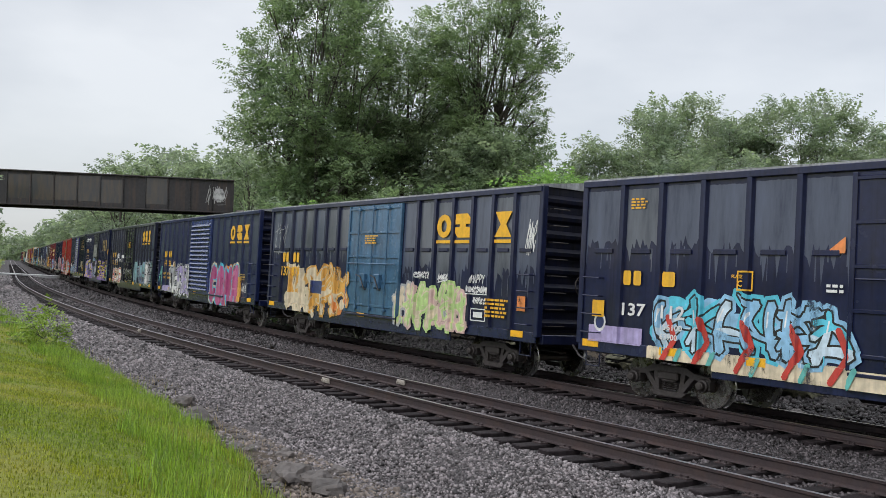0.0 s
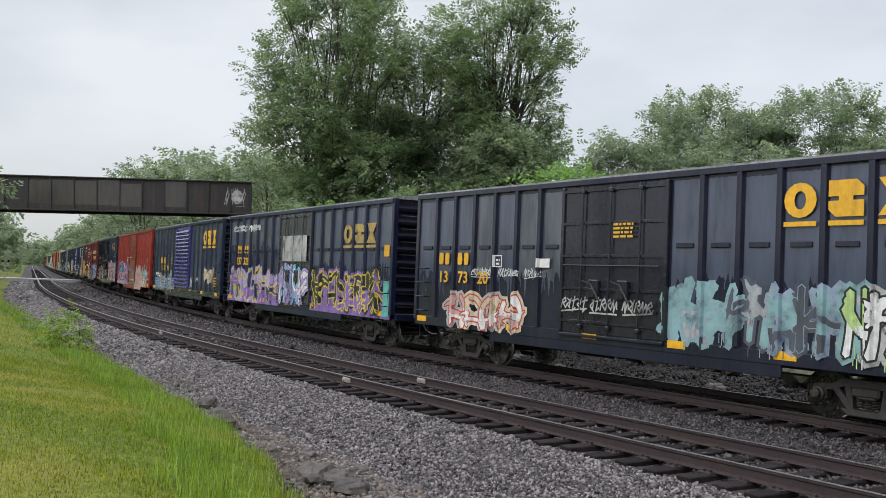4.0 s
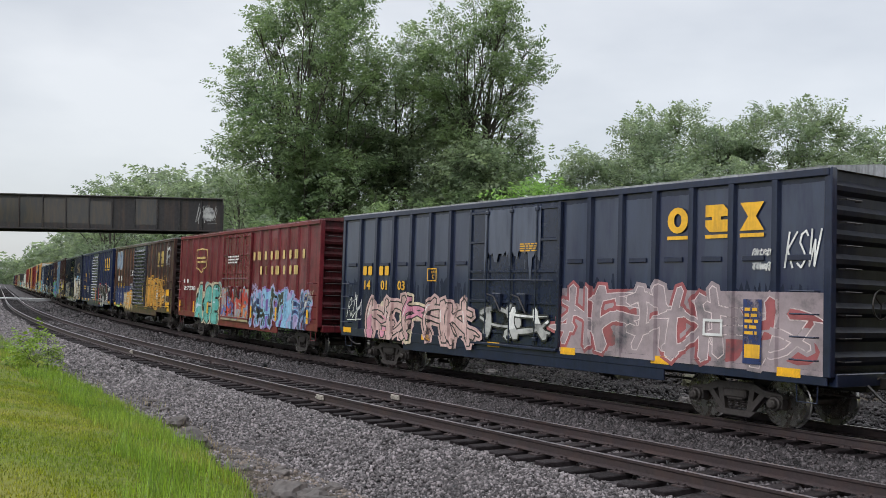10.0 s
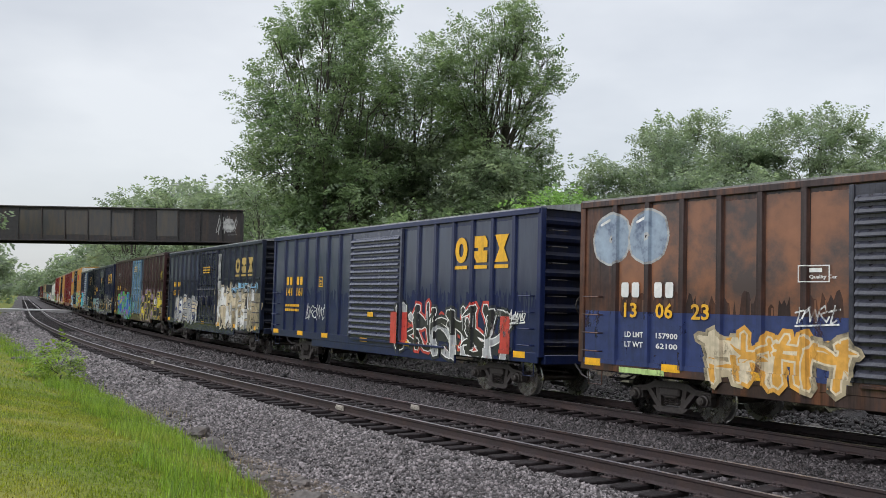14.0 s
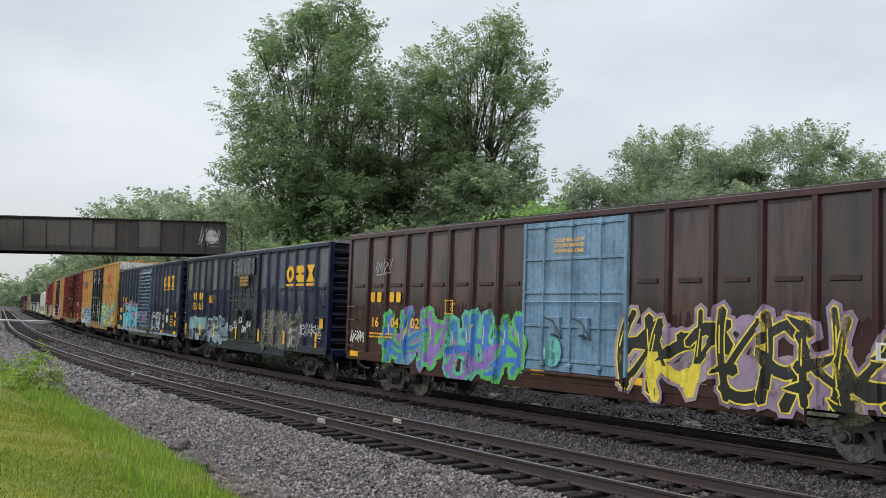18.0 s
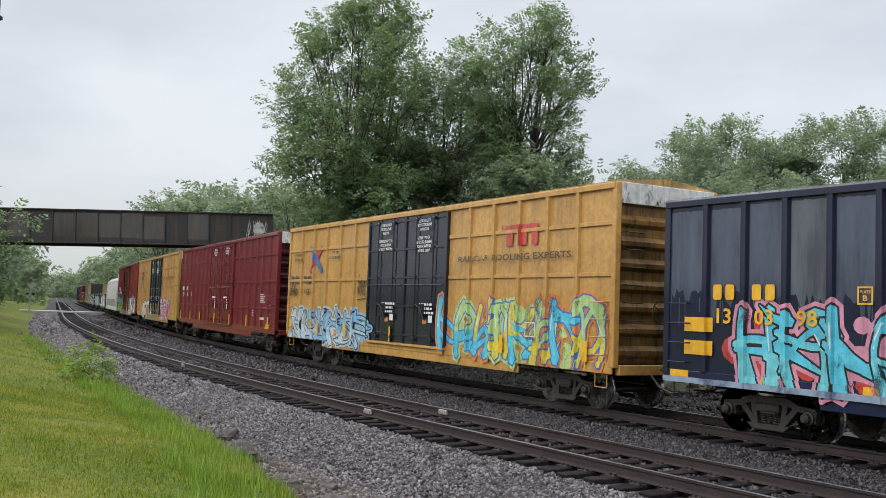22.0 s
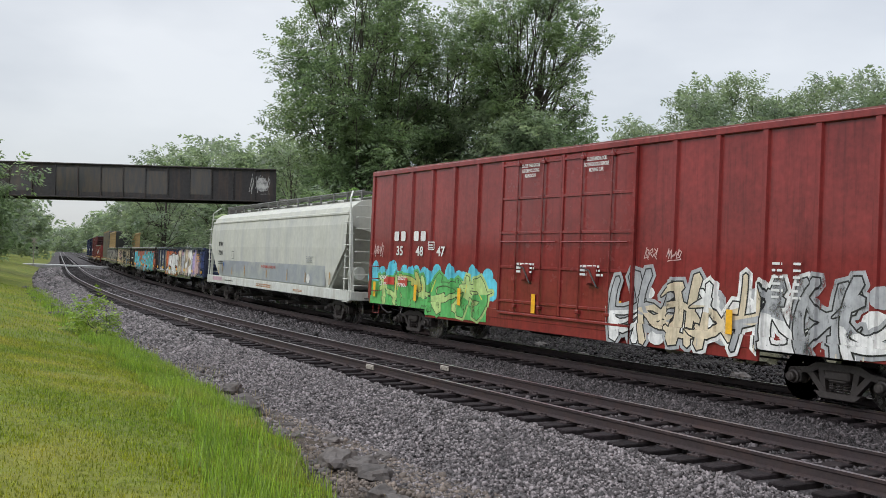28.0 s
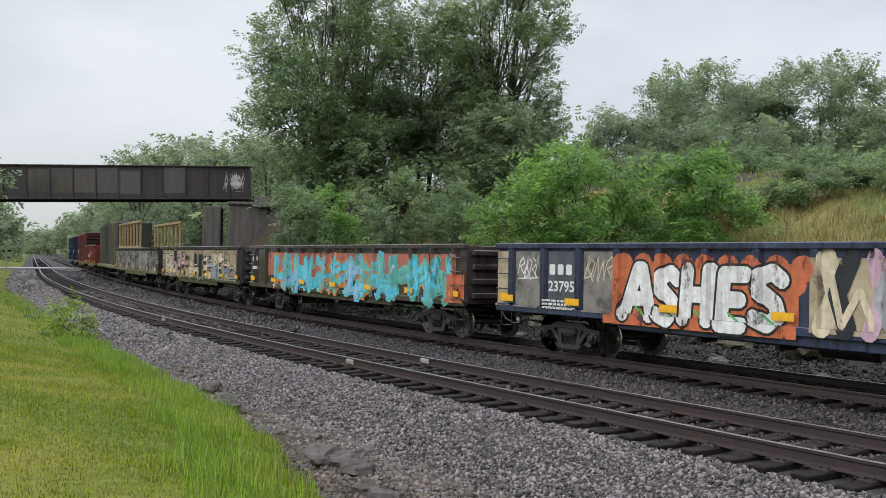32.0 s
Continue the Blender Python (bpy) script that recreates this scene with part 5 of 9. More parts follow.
def slat_mesh(w):
    b = Build()
    prof = [(0.0, -0.060), (-0.080, -0.055), (-0.090, -0.035), (-0.060, 0.020), (0.0, 0.075)]
    b.add([(x, y, z) for x in (-w / 2, w / 2) for y, z in prof], [(k, k + 5, k + 6, k + 1) for k in range(4)] + [(0, 1, 2, 3, 4), (9, 8, 7, 6, 5)])
    return b.mesh("door_slat", STEEL_DARK)


# ---- the train, car by car ----
NAVY_C, NIGHT_C = (0.009, 0.016, 0.062), (0.008, 0.012, 0.042)


def weights(p, X, Z, t, z, mat, seed, numbers=None):
    """The two lines of weights under a car's number."""
    if numbers:
        for k, (a, n) in enumerate(numbers):
            p.text(a, X(t), X(t) + 0.5, Z(z) - k * 0.2, Z(z) - k * 0.2 + 0.11, mat)
            p.text(n, X(t) + 0.85, X(t) + 1.4, Z(z) - k * 0.2, Z(z) - k * 0.2 + 0.11, mat)
    else:
        p.lines(X(t), X(t) + 1.3, Z(z) - 0.2, Z(z) + 0.12, 2, mat, seed)


def car_number(p, X, Z, t0, t1, z, groups, mat, marks=4, marks_mat=None, h=0.062, mz=0.10):
    """Owner's initials as blocks, and the number in its groups below."""
    span = t1 - t0
    h *= 1.3
    if marks:
        m = marks_mat or mat
        mids = [(a + b) / 2 for a, b in p.bays]
        i0 = min(range(len(mids)), key=lambda i: abs(mids[i] - X(t0) - 0.3)) if mids else 0
        if marks == 4 and i0 + 2 <= len(mids):
            for k in range(2):
                w = (p.bays[i0 + k][1] - p.bays[i0 + k][0]) * 0.7
                p.marks(mids[i0 + k] - w / 2, mids[i0 + k] + w / 2 + w * 0.12, Z(z + mz), Z(z + mz + h), 2, m)
        elif marks == 4:
            p.marks(X(t0), X(t0 + span * 0.36), Z(z + mz), Z(z + mz + h), 2, m)
            p.marks(X(t0 + span * 0.48), X(t0 + span * 0.84), Z(z + mz), Z(z + mz + h), 2, m)
        else:
            p.marks(X(t0), X(t0 + span * 0.8), Z(z + mz), Z(z + mz + h), marks, m)
    n = len(groups)
    if p.bays:
        # each group stands in a bay of its own
        mids = [(a + b) / 2 for a, b in p.bays]
        i0 = min(range(len(mids)), key=lambda i: abs(mids[i] - X(t0) - 0.3))
        if i0 + n <= len(mids):
            for k, g in enumerate(groups):
                a, b = p.bays[i0 + k]
                vs = glyphs(g)[0]
                asp = (max(v[0] for v in vs) - min(v[0] for v in vs)) / (max(v[1] for v in vs) - min(v[1] for v in vs))
                w = min((b - a) * 0.9, (Z(z + h) - Z(z)) * asp * 1.12)
                p.text(g, mids[i0 + k] - w / 2, mids[i0 + k] + w / 2, Z(z), Z(z + h), mat)
            return
    for k, g in enumerate(groups):
        a = t0 + span * k / n
        p.text(g, X(a), X(a + span / n * 0.74 * len(g) / max(len(q) for q in groups)), Z(z), Z(z + h), mat)


def box_sign(p, X, Z, t, z, w, h, mat, words=None):
    p.ring(X(t) - w / 2, X(t) + w / 2, Z(z) - h / 2, Z(z) + h / 2, 0.03, mat)
    if words:
        p.text(words[0], X(t) - w * 0.34, X(t) + w * 0.34, Z(z) + h * 0.12, Z(z) + h * 0.3, mat)
        p.text(words[1], X(t) - w * 0.15, X(t) + w * 0.15, Z(z) - h * 0.3, Z(z) + h * 0.02, mat)
    else:
        p.lines(X(t) - w * 0.3, X(t) + w * 0.3, Z(z) - h * 0.3, Z(z) + h * 0.3, 2, mat)


def streaked_panels(p, X, Z, spans, z0, z1, mats, seed=0):
    """Worn or rusty paint between the posts, running down in drips; on dark cars also a painted sky reflection."""
    rng = random.Random(seed)
    xa, xb = X(spans[0][0]), X(spans[-1][1])
    bays = [(a, b) for a, b in p.bays if a > xa - 0.4 and b < xb + 0.4] or [(X(a), X(b)) for a, b in spans]
    for a, b in bays:
        m = rng.choice(mats)
        lo, hi = Z(z0 + rng.uniform(-0.03, 0.03)), Z(z1 - rng.uniform(0.0, 0.02))
        n = max(6, int((b - a) / 0.055))
        xs = [a + 0.02 + (b - a - 0.04) * k / n for k in range(n + 1)]
        foot = [(x, lo + (rng.uniform(-0.7, -0.15) if rng.random() < 0.2 else rng.uniform(-0.12, 0.16))) for x in xs]
        head = [(x, hi - rng.uniform(0, 0.02)) for x in xs]
        p.begin("painted_patch")
        p.depth += 1
        for k in range(n):
            p.poly([foot[k], foot[k + 1], head[k + 1], head[k]], m, 0.0)
        p.depth -= 1
        for k in range(3):
            x, l = rng.uniform(a + 0.03, b - 0.06), rng.uniform(0.15, 0.6)
            p.bar(x, x + rng.uniform(0.012, 0.03), lo - l, lo - 0.05, m)


# pale panel coats: chalky wear, and the wet sheets' sky reflection painted in
CHALK_SHEEN = faded((0.060, 0.074, 0.118), (0.012, 0.018, 0.046), 0.46, 1.0, True)
CHALK_SHEEN_L = faded((0.094, 0.106, 0.132), (0.03, 0.036, 0.052), 0.5, 0.9, True)
CHALK_SHEEN_Y = faded((0.165, 0.160, 0.130), (0.04, 0.042, 0.048), 0.46, 0.9, True)
# sky sheen of wet navy sheets, painted as a lighter coat
SHEEN = faded((0.028, 0.040, 0.080), (0.008, 0.013, 0.045), 0.52, 0.8, True)
WASH_W = faded((0.50, 0.50, 0.49), (0.07, 0.07, 0.08), 0.5, 2.0)
WASH_C = faded((0.46, 0.38, 0.25), (0.06, 0.05, 0.04), 0.46, 2.4)
WASH_T = faded((0.26, 0.44, 0.46), (0.07, 0.08, 0.09), 0.45, 2.0)
WASH_P = faded((0.36, 0.29, 0.31), (0.07, 0.07, 0.085), 0.44, 1.6)
WASH_L = faded((0.30, 0.22, 0.32), (0.09, 0.06, 0.08), 0.46, 2.0)
WASH_R = faded((0.36, 0.10, 0.11), (0.10, 0.07, 0.08), 0.44, 1.6)
BROWN_W = faded((0.085, 0.042, 0.038), (0.020, 0.011, 0.012), 0.55, 0.9, True)
BROWN_D = faded((0.045, 0.024, 0.022), (0.012, 0.008, 0.009), 0.5, 0.9, True)
RUST_P = faded((0.26, 0.105, 0.05), (0.05, 0.032, 0.03), 0.54, 0.7)


def spans_left(n=6, a=0.012, b=0.265, gap=0.012):
    d = (b - a) / n
    return [(a + k * d + gap / 2, a + (k + 1) * d - gap / 2) for k in range(n)]


def train_first_cars():
    # navy, plain posts, cool blue piece
    car, brush, X, Z = box_car("car", "black-blue steel box car with a blue graffiti piece and cream sill", -1.85, 15.5, 4.45, NIGHT_C, (0.40, 0.60, "plug", NIGHT_C), 6, plates=True, sill_c=(0.016, 0.021, 0.056))
    p = brush()
    streaked_panels(p, X, Z, spans_left(7, 0.012, 0.395), 0.60, 0.955, [CHALK_SHEEN, CHALK_SHEEN, CHALK_SHEEN_L], 1)
    streaked_panels(p, X, Z, spans_left(7, 0.605, 0.985), 0.60, 0.955, [CHALK_SHEEN, CHALK_SHEEN], 2)
    p.done("panel_paint", car, "pale worn panels with sky reflection painted in")
    p = brush()
    p.bar(X(0.125), X(0.40), Z(-0.07), Z(0.03), CREAM)
    p.bar(X(0.40), X(0.60), Z(-0.07), Z(0.02), CREAM)
    p.piece(X(0.145), X(0.40), Z(0.02), Z(0.33), [SKY_BLUE, CYAN, ICE, SKY_BLUE], BLACK, [CYAN, SKY_BLUE], 4, 5, WHITE)
    p.piece(X(0.62), X(0.88), Z(0.02), Z(0.34), [SKY_BLUE, CYAN, ICE], BLACK, [CYAN, TEAL], 14, 5, WHITE)
    for t in (0.15, 0.20, 0.262, 0.325, 0.38):
        p.stroke([(X(t), Z(-0.05)), (X(t + 0.018), Z(0.08)), (X(t + 0.006), Z(0.2))], 0.12, RED)
        p.stroke([(X(t + 0.02), Z(-0.06)), (X(t + 0.028), Z(0.02))], 0.10, TEAL)
    p.bar(X(0.02), X(0.115), Z(0.02), Z(0.12), LILAC)
    p.disc(X(0.04), Z(0.14), 0.17, 0.2, WHITE, 12)
    p.disc(X(0.04), Z(0.14), 0.12, 0.14, NAVY, 12)
    p.done("graffiti", car, "blue and white sprayed shapes edged in black")
    p = brush()
    p.text("137", X(0.078), X(0.118), Z(0.19), Z(0.265), SIGN_WHITE)
    p.text("112", X(0.136), X(0.174), Z(0.19), Z(0.265), SIGN_WHITE)
    p.marks(X(0.078), X(0.115), Z(0.37), Z(0.455), 2, SIGN_YELLOW)
    p.marks(X(0.135), X(0.17), Z(0.37), Z(0.455), 2, SIGN_YELLOW)
    p.text("156100", X(0.137), X(0.172), Z(0.125), Z(0.16), SIGN_WHITE)
    p.text("63900", X(0.139), X(0.167), Z(0.07), Z(0.105), SIGN_WHITE)
    box_sign(p, X, Z, 0.267, 0.42, 0.34, 0.36, SIGN_YELLOW, ("PLATE", "C"))
    p.poly([(X(0.366), Z(0.565)), (X(0.39), Z(0.57)), (X(0.39), Z(0.65))], ORANGE)
    p.lines(X(0.087), X(0.115), Z(0.82), Z(0.89), 4, SIGN_YELLOW, 7)
    p.lines(X(0.37), X(0.393), Z(0.38), Z(0.43), 2, SIGN_WHITE, 8)
    p.bar(X(0.025), X(0.047), Z(0.17), Z(0.27), SIGN_YELLOW)
    p.emblem(X(0.76), X(0.93), Z(0.58), Z(0.81), SIGN_YELLOW)
    p.done("lettering", car, "white and yellow stencilled numbers")

    # blue plug door, orange piece, green piece
    car, brush, X, Z = box_car("car", "dark grey-blue box car with a blue door and orange graffiti", 14.93, 15.5, 4.45, NIGHT_C, (0.265, 0.455, "plug", (0.045, 0.115, 0.20)), 7, plates=True, sill_c=(0.016, 0.021, 0.056))
    p = brush()
    streaked_panels(p, X, Z, spans_left(6, 0.012, 0.26), 0.56, 0.955, [CHALK_SHEEN, CHALK_SHEEN_L], 1)
    streaked_panels(p, X, Z, spans_left(10, 0.46, 0.985), 0.42, 0.955, [CHALK_SHEEN, CHALK_SHEEN_L, CHALK_SHEEN], 2)
    p.done("panel_paint", car, "pale worn panels with sky reflection painted in")
    p = brush()
    p.piece(X(0.075), X(0.262), Z(-0.03), Z(0.40), [AMBER, ORANGE, CREAM, AMBER], CREAM, [AMBER, ORANGE, CREAM], 5, 4, None)
    p.bar(X(0.155), X(0.192), Z(0.15), Z(0.27), NAVY)
    p.piece(X(0.46), X(0.74), Z(-0.03), Z(0.30), [LIME, ROSE, CREAM, LIME], CREAM, [LIME, ROSE, GREY], 6, 5, None)
    p.tag(X(0.53), X(0.59), Z(0.345), Z(0.40), WHITE, 3, 0.025)
    p.tag(X(0.63), X(0.68), Z(0.33), Z(0.39), WHITE, 4)
    p.tag(X(0.765), X(0.815), Z(0.33), Z(0.39), WHITE, 5, 0.025, "HAPPY")
    p.tag(X(0.755), X(0.835), Z(0.26), Z(0.31), WHITE, 6, 0.025)
    p.tag(X(0.775), X(0.825), Z(0.18), Z(0.235), WHITE, 7, 0.025)
    p.ring(X(0.77), X(0.825), Z(0.06), Z(0.15), 0.025, SIGN_WHITE)
    p.bar(X(0.78), X(0.815), Z(0.085), Z(0.125), SIGN_WHITE)
    p.tag(X(0.955), X(0.985), Z(0.52), Z(0.80), WHITE, 9, 0.025)
    p.tag(X(0.015), X(0.06), Z(0.55), Z(0.85), GREY, 10, 0.03)
    p.done("graffiti", car, "orange, cream and green sprayed letters")
    p = brush()
    car_number(p, X, Z, 0.03, 0.125, 0.30, ["137", "879"], SIGN_YELLOW, 4, None, 0.075, 0.14)
    p.lines(X(0.335), X(0.385), Z(0.62), Z(0.70), 4, SIGN_YELLOW, 5)
    p.emblem(X(0.63), X(0.90), Z(0.62), Z(0.84), SIGN_YELLOW)
    p.lines(X(0.83), X(0.91), Z(0.10), Z(0.24), 5, SIGN_YELLOW, 6)
    p.bar(X(0.935), X(0.962), Z(0.16), Z(0.26), ORANGE)
    p.done("lettering", car, "yellow stencilled numbers and sign")

    # navy with a louvered door, magenta letters
    car, brush, X, Z = box_car("car", "navy box car with a ribbed blue door and magenta graffiti", 31.67, 15.9, 4.45, NAVY_C, (0.265, 0.425, "louver", (0.035, 0.055, 0.155)), 7, sill_c=(0.016, 0.021, 0.056), side_posts=0.06)
    p = brush()
    streaked_panels(p, X, Z, [(0.0, 0.265)], 0.42, 0.95, [SHEEN], 3)
    streaked_panels(p, X, Z, [(0.425, 1.0)], 0.42, 0.95, [SHEEN], 4)
    p.done("panel_paint", car, "lighter navy sheen painted between the posts")
    p = brush()
    p.bar(X(0.045), X(0.27), Z(-0.03), Z(0.05), LILAC)
    p.piece(X(0.105), X(0.262), Z(-0.06), Z(0.38), [GREY, WHITE, LILAC], NIGHT_S, [GREY, LILAC, WHITE], 21, 4, WHITE)
    p.stroke([(X(0.004), Z(0.12)), (X(0.03), Z(0.3)), (X(0.034), Z(0.05))], 0.22, TEAL)
    p.word("COMA", X(0.432), X(0.815), Z(-0.13), Z(0.40), [MAGENTA, spray((0.46, 0.10, 0.24))], CYAN, [CREAM, CYAN, ORANGE, CREAM], 0.40, 0.05, PINK, 22, 1.1)
    p.bar(X(0.795), X(0.835), Z(-0.03), Z(0.25), AMBER)
    p.tag(X(0.845), X(0.90), Z(0.07), Z(0.19), WHITE, 4, 0.05)
    p.done("graffiti", car, "magenta letters edged in pale blue, grey letters")
    p = brush()
    car_number(p, X, Z, 0.035, 0.132, 0.33, ["14", "26", "11"], SIGN_YELLOW, 4, None, 0.068, 0.13)
    weights(p, X, Z, 0.037, 0.205, SIGN_YELLOW, 3, (("LD LMT", "157100"), ("LT WT", "62900")))
    p.emblem(X(0.655), X(0.905), Z(0.64), Z(0.85), SIGN_YELLOW)
    p.lines(X(0.815), X(0.885), Z(0.22), Z(0.30), 3, SIGN_DULL, 6)
    p.done("lettering", car, "yellow stencilled numbers and sign")

    # greyed car, teal cloud
    car, brush, X, Z = box_car("car", "grey-black box car with plug door and teal graffiti", 49.08, 15.5, 4.45, (0.013, 0.015, 0.032), (0.27, 0.455, "plug", (0.017, 0.018, 0.027)), 7, plates=True)
    p = brush()
    streaked_panels(p, X, Z, spans_left(6, 0.012, 0.265), 0.36, 0.955, [CHALK_SHEEN, CHALK_SHEEN_L], 1)
    streaked_panels(p, X, Z, spans_left(10, 0.46, 0.985), 0.36, 0.955, [CHALK_SHEEN, CHALK_SHEEN], 2)
    p.done("panel_paint", car, "pale worn panels with sky reflection painted in")
    p = brush()
    p.piece(X(0.46), X(0.80), Z(0.02), Z(0.37), [WASH_T, CHALK_SHEEN_L, WASH_T, GREY], WASH_B, [WASH_T, WASH_T, WASH_B, CHALK_SHEEN_L], 31, 6, None, True, 0.3, 0.02)
    p.piece(X(0.075), X(0.20), Z(-0.02), Z(0.22), [WHITE, ROSE, CREAM], RED, [WASH_W, CREAM], 32, 3, None)
    p.piece(X(0.80), X(0.95), Z(0.02), Z(0.36), [GREY, WHITE, LIME], BLACK, [WASH_W, WASH_T], 33, 3, None)
    for k, t in enumerate((0.275, 0.33, 0.39)):
        p.tag(X(t), X(t + 0.05), Z(0.16), Z(0.25), WASH_W, 40 + k, 0.04)
    for k in range(3):
        p.tag(X(0.12 + 0.045 * k), X(0.155 + 0.045 * k), Z(0.36), Z(0.42), WHITE, 50 + k, 0.02)
    p.done("graffiti", car, "worn teal and white graffiti")
    p = brush()
    car_number(p, X, Z, 0.03, 0.13, 0.30, ["13", "73", "20"], SIGN_YELLOW, 4, None, 0.07, 0.14)
    box_sign(p, X, Z, 0.165, 0.47, 0.30, 0.30, SIGN_WHITE)
    p.lines(X(0.37), X(0.41), Z(0.62), Z(0.72), 4, SIGN_YELLOW, 5)
    p.bar(X(0.232), X(0.25), Z(0.43), Z(0.49), SIGN_WHITE)
    p.emblem(X(0.67), X(0.92), Z(0.66), Z(0.88), SIGN_YELLOW)
    p.done("lettering", car, "yellow stencilled numbers and sign")

    # purple foot with yellow outlines
    car, brush, X, Z = box_car("car", "black-blue box car with purple and yellow graffiti along its foot", 65.89, 15.4, 4.45, NIGHT_C, (0.27, 0.455, "plug", (0.045, 0.048, 0.055)), 7, plates=True)
    p = brush()
    streaked_panels(p, X, Z, spans_left(6, 0.012, 0.265), 0.62, 0.95, [CHALK_SHEEN, CHALK_SHEEN_L], 1)
    streaked_panels(p, X, Z, spans_left(10, 0.46, 0.985), 0.40, 0.95, [CHALK_SHEEN, CHALK_SHEEN_L], 2)
    p.done("panel_paint", car, "pale worn panels with sky reflection painted in")
    p = brush()
    p.bar(X(0.0), X(0.27), Z(-0.04), Z(0.12), PURPLE)
    p.bar(X(0.46), X(1.0), Z(-0.04), Z(0.10), PURPLE)
    p.piece(X(0.015), X(0.265), Z(0.0), Z(0.36), [PURPLE, NAVY, LILAC], YELLOW, [PURPLE, LILAC], 41, 4, None, False, 0.24, 0.06)
    p.piece(X(0.47), X(0.97), Z(0.0), Z(0.36), [NIGHT_S, PURPLE, NIGHT_S], YELLOW, [PURPLE, NIGHT_S], 42, 6, None, False, 0.26, 0.06)
    p.piece(X(0.29), X(0.44), Z(0.02), Z(0.38), [LILAC, CYAN, WHITE], PURPLE, [CYAN, LILAC], 43, 3, None)
    p.bar(X(0.30), X(0.44), Z(0.45), Z(0.72), WASH_W)
    p.bar(X(0.955), X(0.995), Z(-0.02), Z(0.3), TEAL)
    p.tag(X(0.02), X(0.10), Z(0.80), Z(0.88), WHITE, 3)
    p.tag(X(0.12), X(0.17), Z(0.80), Z(0.88), WHITE, 4)
    p.done("graffiti", car, "purple graffiti with yellow outlines")
    p = brush()
    car_number(p, X, Z, 0.04, 0.14, 0.40, ["137", "328"], SIGN_YELLOW, 4, None, 0.07, 0.14)
    p.emblem(X(0.66), X(0.92), Z(0.58), Z(0.80), SIGN_DULL)
    p.bar(X(0.955), X(0.985), Z(0.5), Z(0.6), SIGN_YELLOW)
    p.done("lettering", car, "yellow stencilled numbers and faded sign")

    # faded navy, purple-blue louvered door
    car, brush, X, Z = box_car("car", "faded navy box car with a purple-blue ribbed door", 82.52, 15.9, 4.45, (0.017, 0.025, 0.048), (0.275, 0.455, "louver", (0.055, 0.050, 0.20)), 7, rust=0.2, sill_c=(0.016, 0.021, 0.056), side_posts=0.06)
    p = brush()
    streaked_panels(p, X, Z, spans_left(6, 0.012, 0.265), 0.30, 0.955, [FADED_SHEEN, FADED_SHEEN, CHALK_SHEEN], 1)
    streaked_panels(p, X, Z, spans_left(9, 0.462, 0.985), 0.12, 0.955, [FADED_SHEEN, CHALK_SHEEN, FADED_SHEEN], 2)
    p.done("panel_paint", car, "faded navy paint with streaks of painted sky sheen")
    p = brush()
    p.bar(X(0.02), X(0.265), Z(0.0), Z(0.16), WASH_B)
    p.piece(X(0.03), X(0.26), Z(0.0), Z(0.20), [WASH_B, SKY_BLUE, GREY, WASH_B], NAVY, [WASH_B, WASH_W], 51, 5, None)
    p.bar(X(0.205), X(0.225), Z(0.05), Z(0.3), WASH_W)
    for t, z, r in ((0.745, 0.26, 0.34), (0.80, 0.22, 0.30), (0.835, 0.24, 0.30), (0.865, 0.30, 0.22)):
        p.disc(X(t), Z(z), r, r * 1.05, CREAM, 14)
        p.disc(X(t) + 0.03, Z(z) - 0.02, r * 0.6, r * 0.62, WASH_C, 12)
    p.tag(X(0.47), X(0.51), Z(0.04), Z(0.22), WHITE, 8, 0.07)
    p.tag(X(0.59), X(0.62), Z(0.14), Z(0.22), WHITE, 9, 0.025)
    p.tag(X(0.045), X(0.09), Z(0.18), Z(0.26), WHITE, 11, 0.03)
    p.done("graffiti", car, "cream blobs and worn blue-white letters")
    p = brush()
    car_number(p, X, Z, 0.075, 0.215, 0.28, ["13", "00", "99"], SIGN_YELLOW, 4, None, 0.075, 0.12)
    box_sign(p, X, Z, 0.222, 0.45, 0.32, 0.36, SIGN_YELLOW, ("PLATE", "B"))
    weights(p, X, Z, 0.075, 0.16, SIGN_YELLOW, 3, (("LD LMT", "155800"), ("LT WT", "61200")))
    p.emblem(X(0.665), X(0.93), Z(0.62), Z(0.86), SIGN_YELLOW)
    p.ring(X(0.80), X(0.84), Z(0.17), Z(0.25), 0.04, SIGN_WHITE)
    p.lines(X(0.885), X(0.935), Z(0.10), Z(0.24), 4, SIGN_YELLOW, 6)
    p.done("lettering", car, "yellow stencilled numbers and sign")


NIGHT_S = spray((0.02, 0.022, 0.03))
# faded navy, lightened further by a sky reflection painted into it
FADED_SHEEN = faded((0.055, 0.076, 0.125), (0.009, 0.015, 0.046), 0.55, 0.9, True)
WASH_B = faded((0.30, 0.38, 0.48), (0.05, 0.07, 0.14), 0.47, 2.0)
train_first_cars()


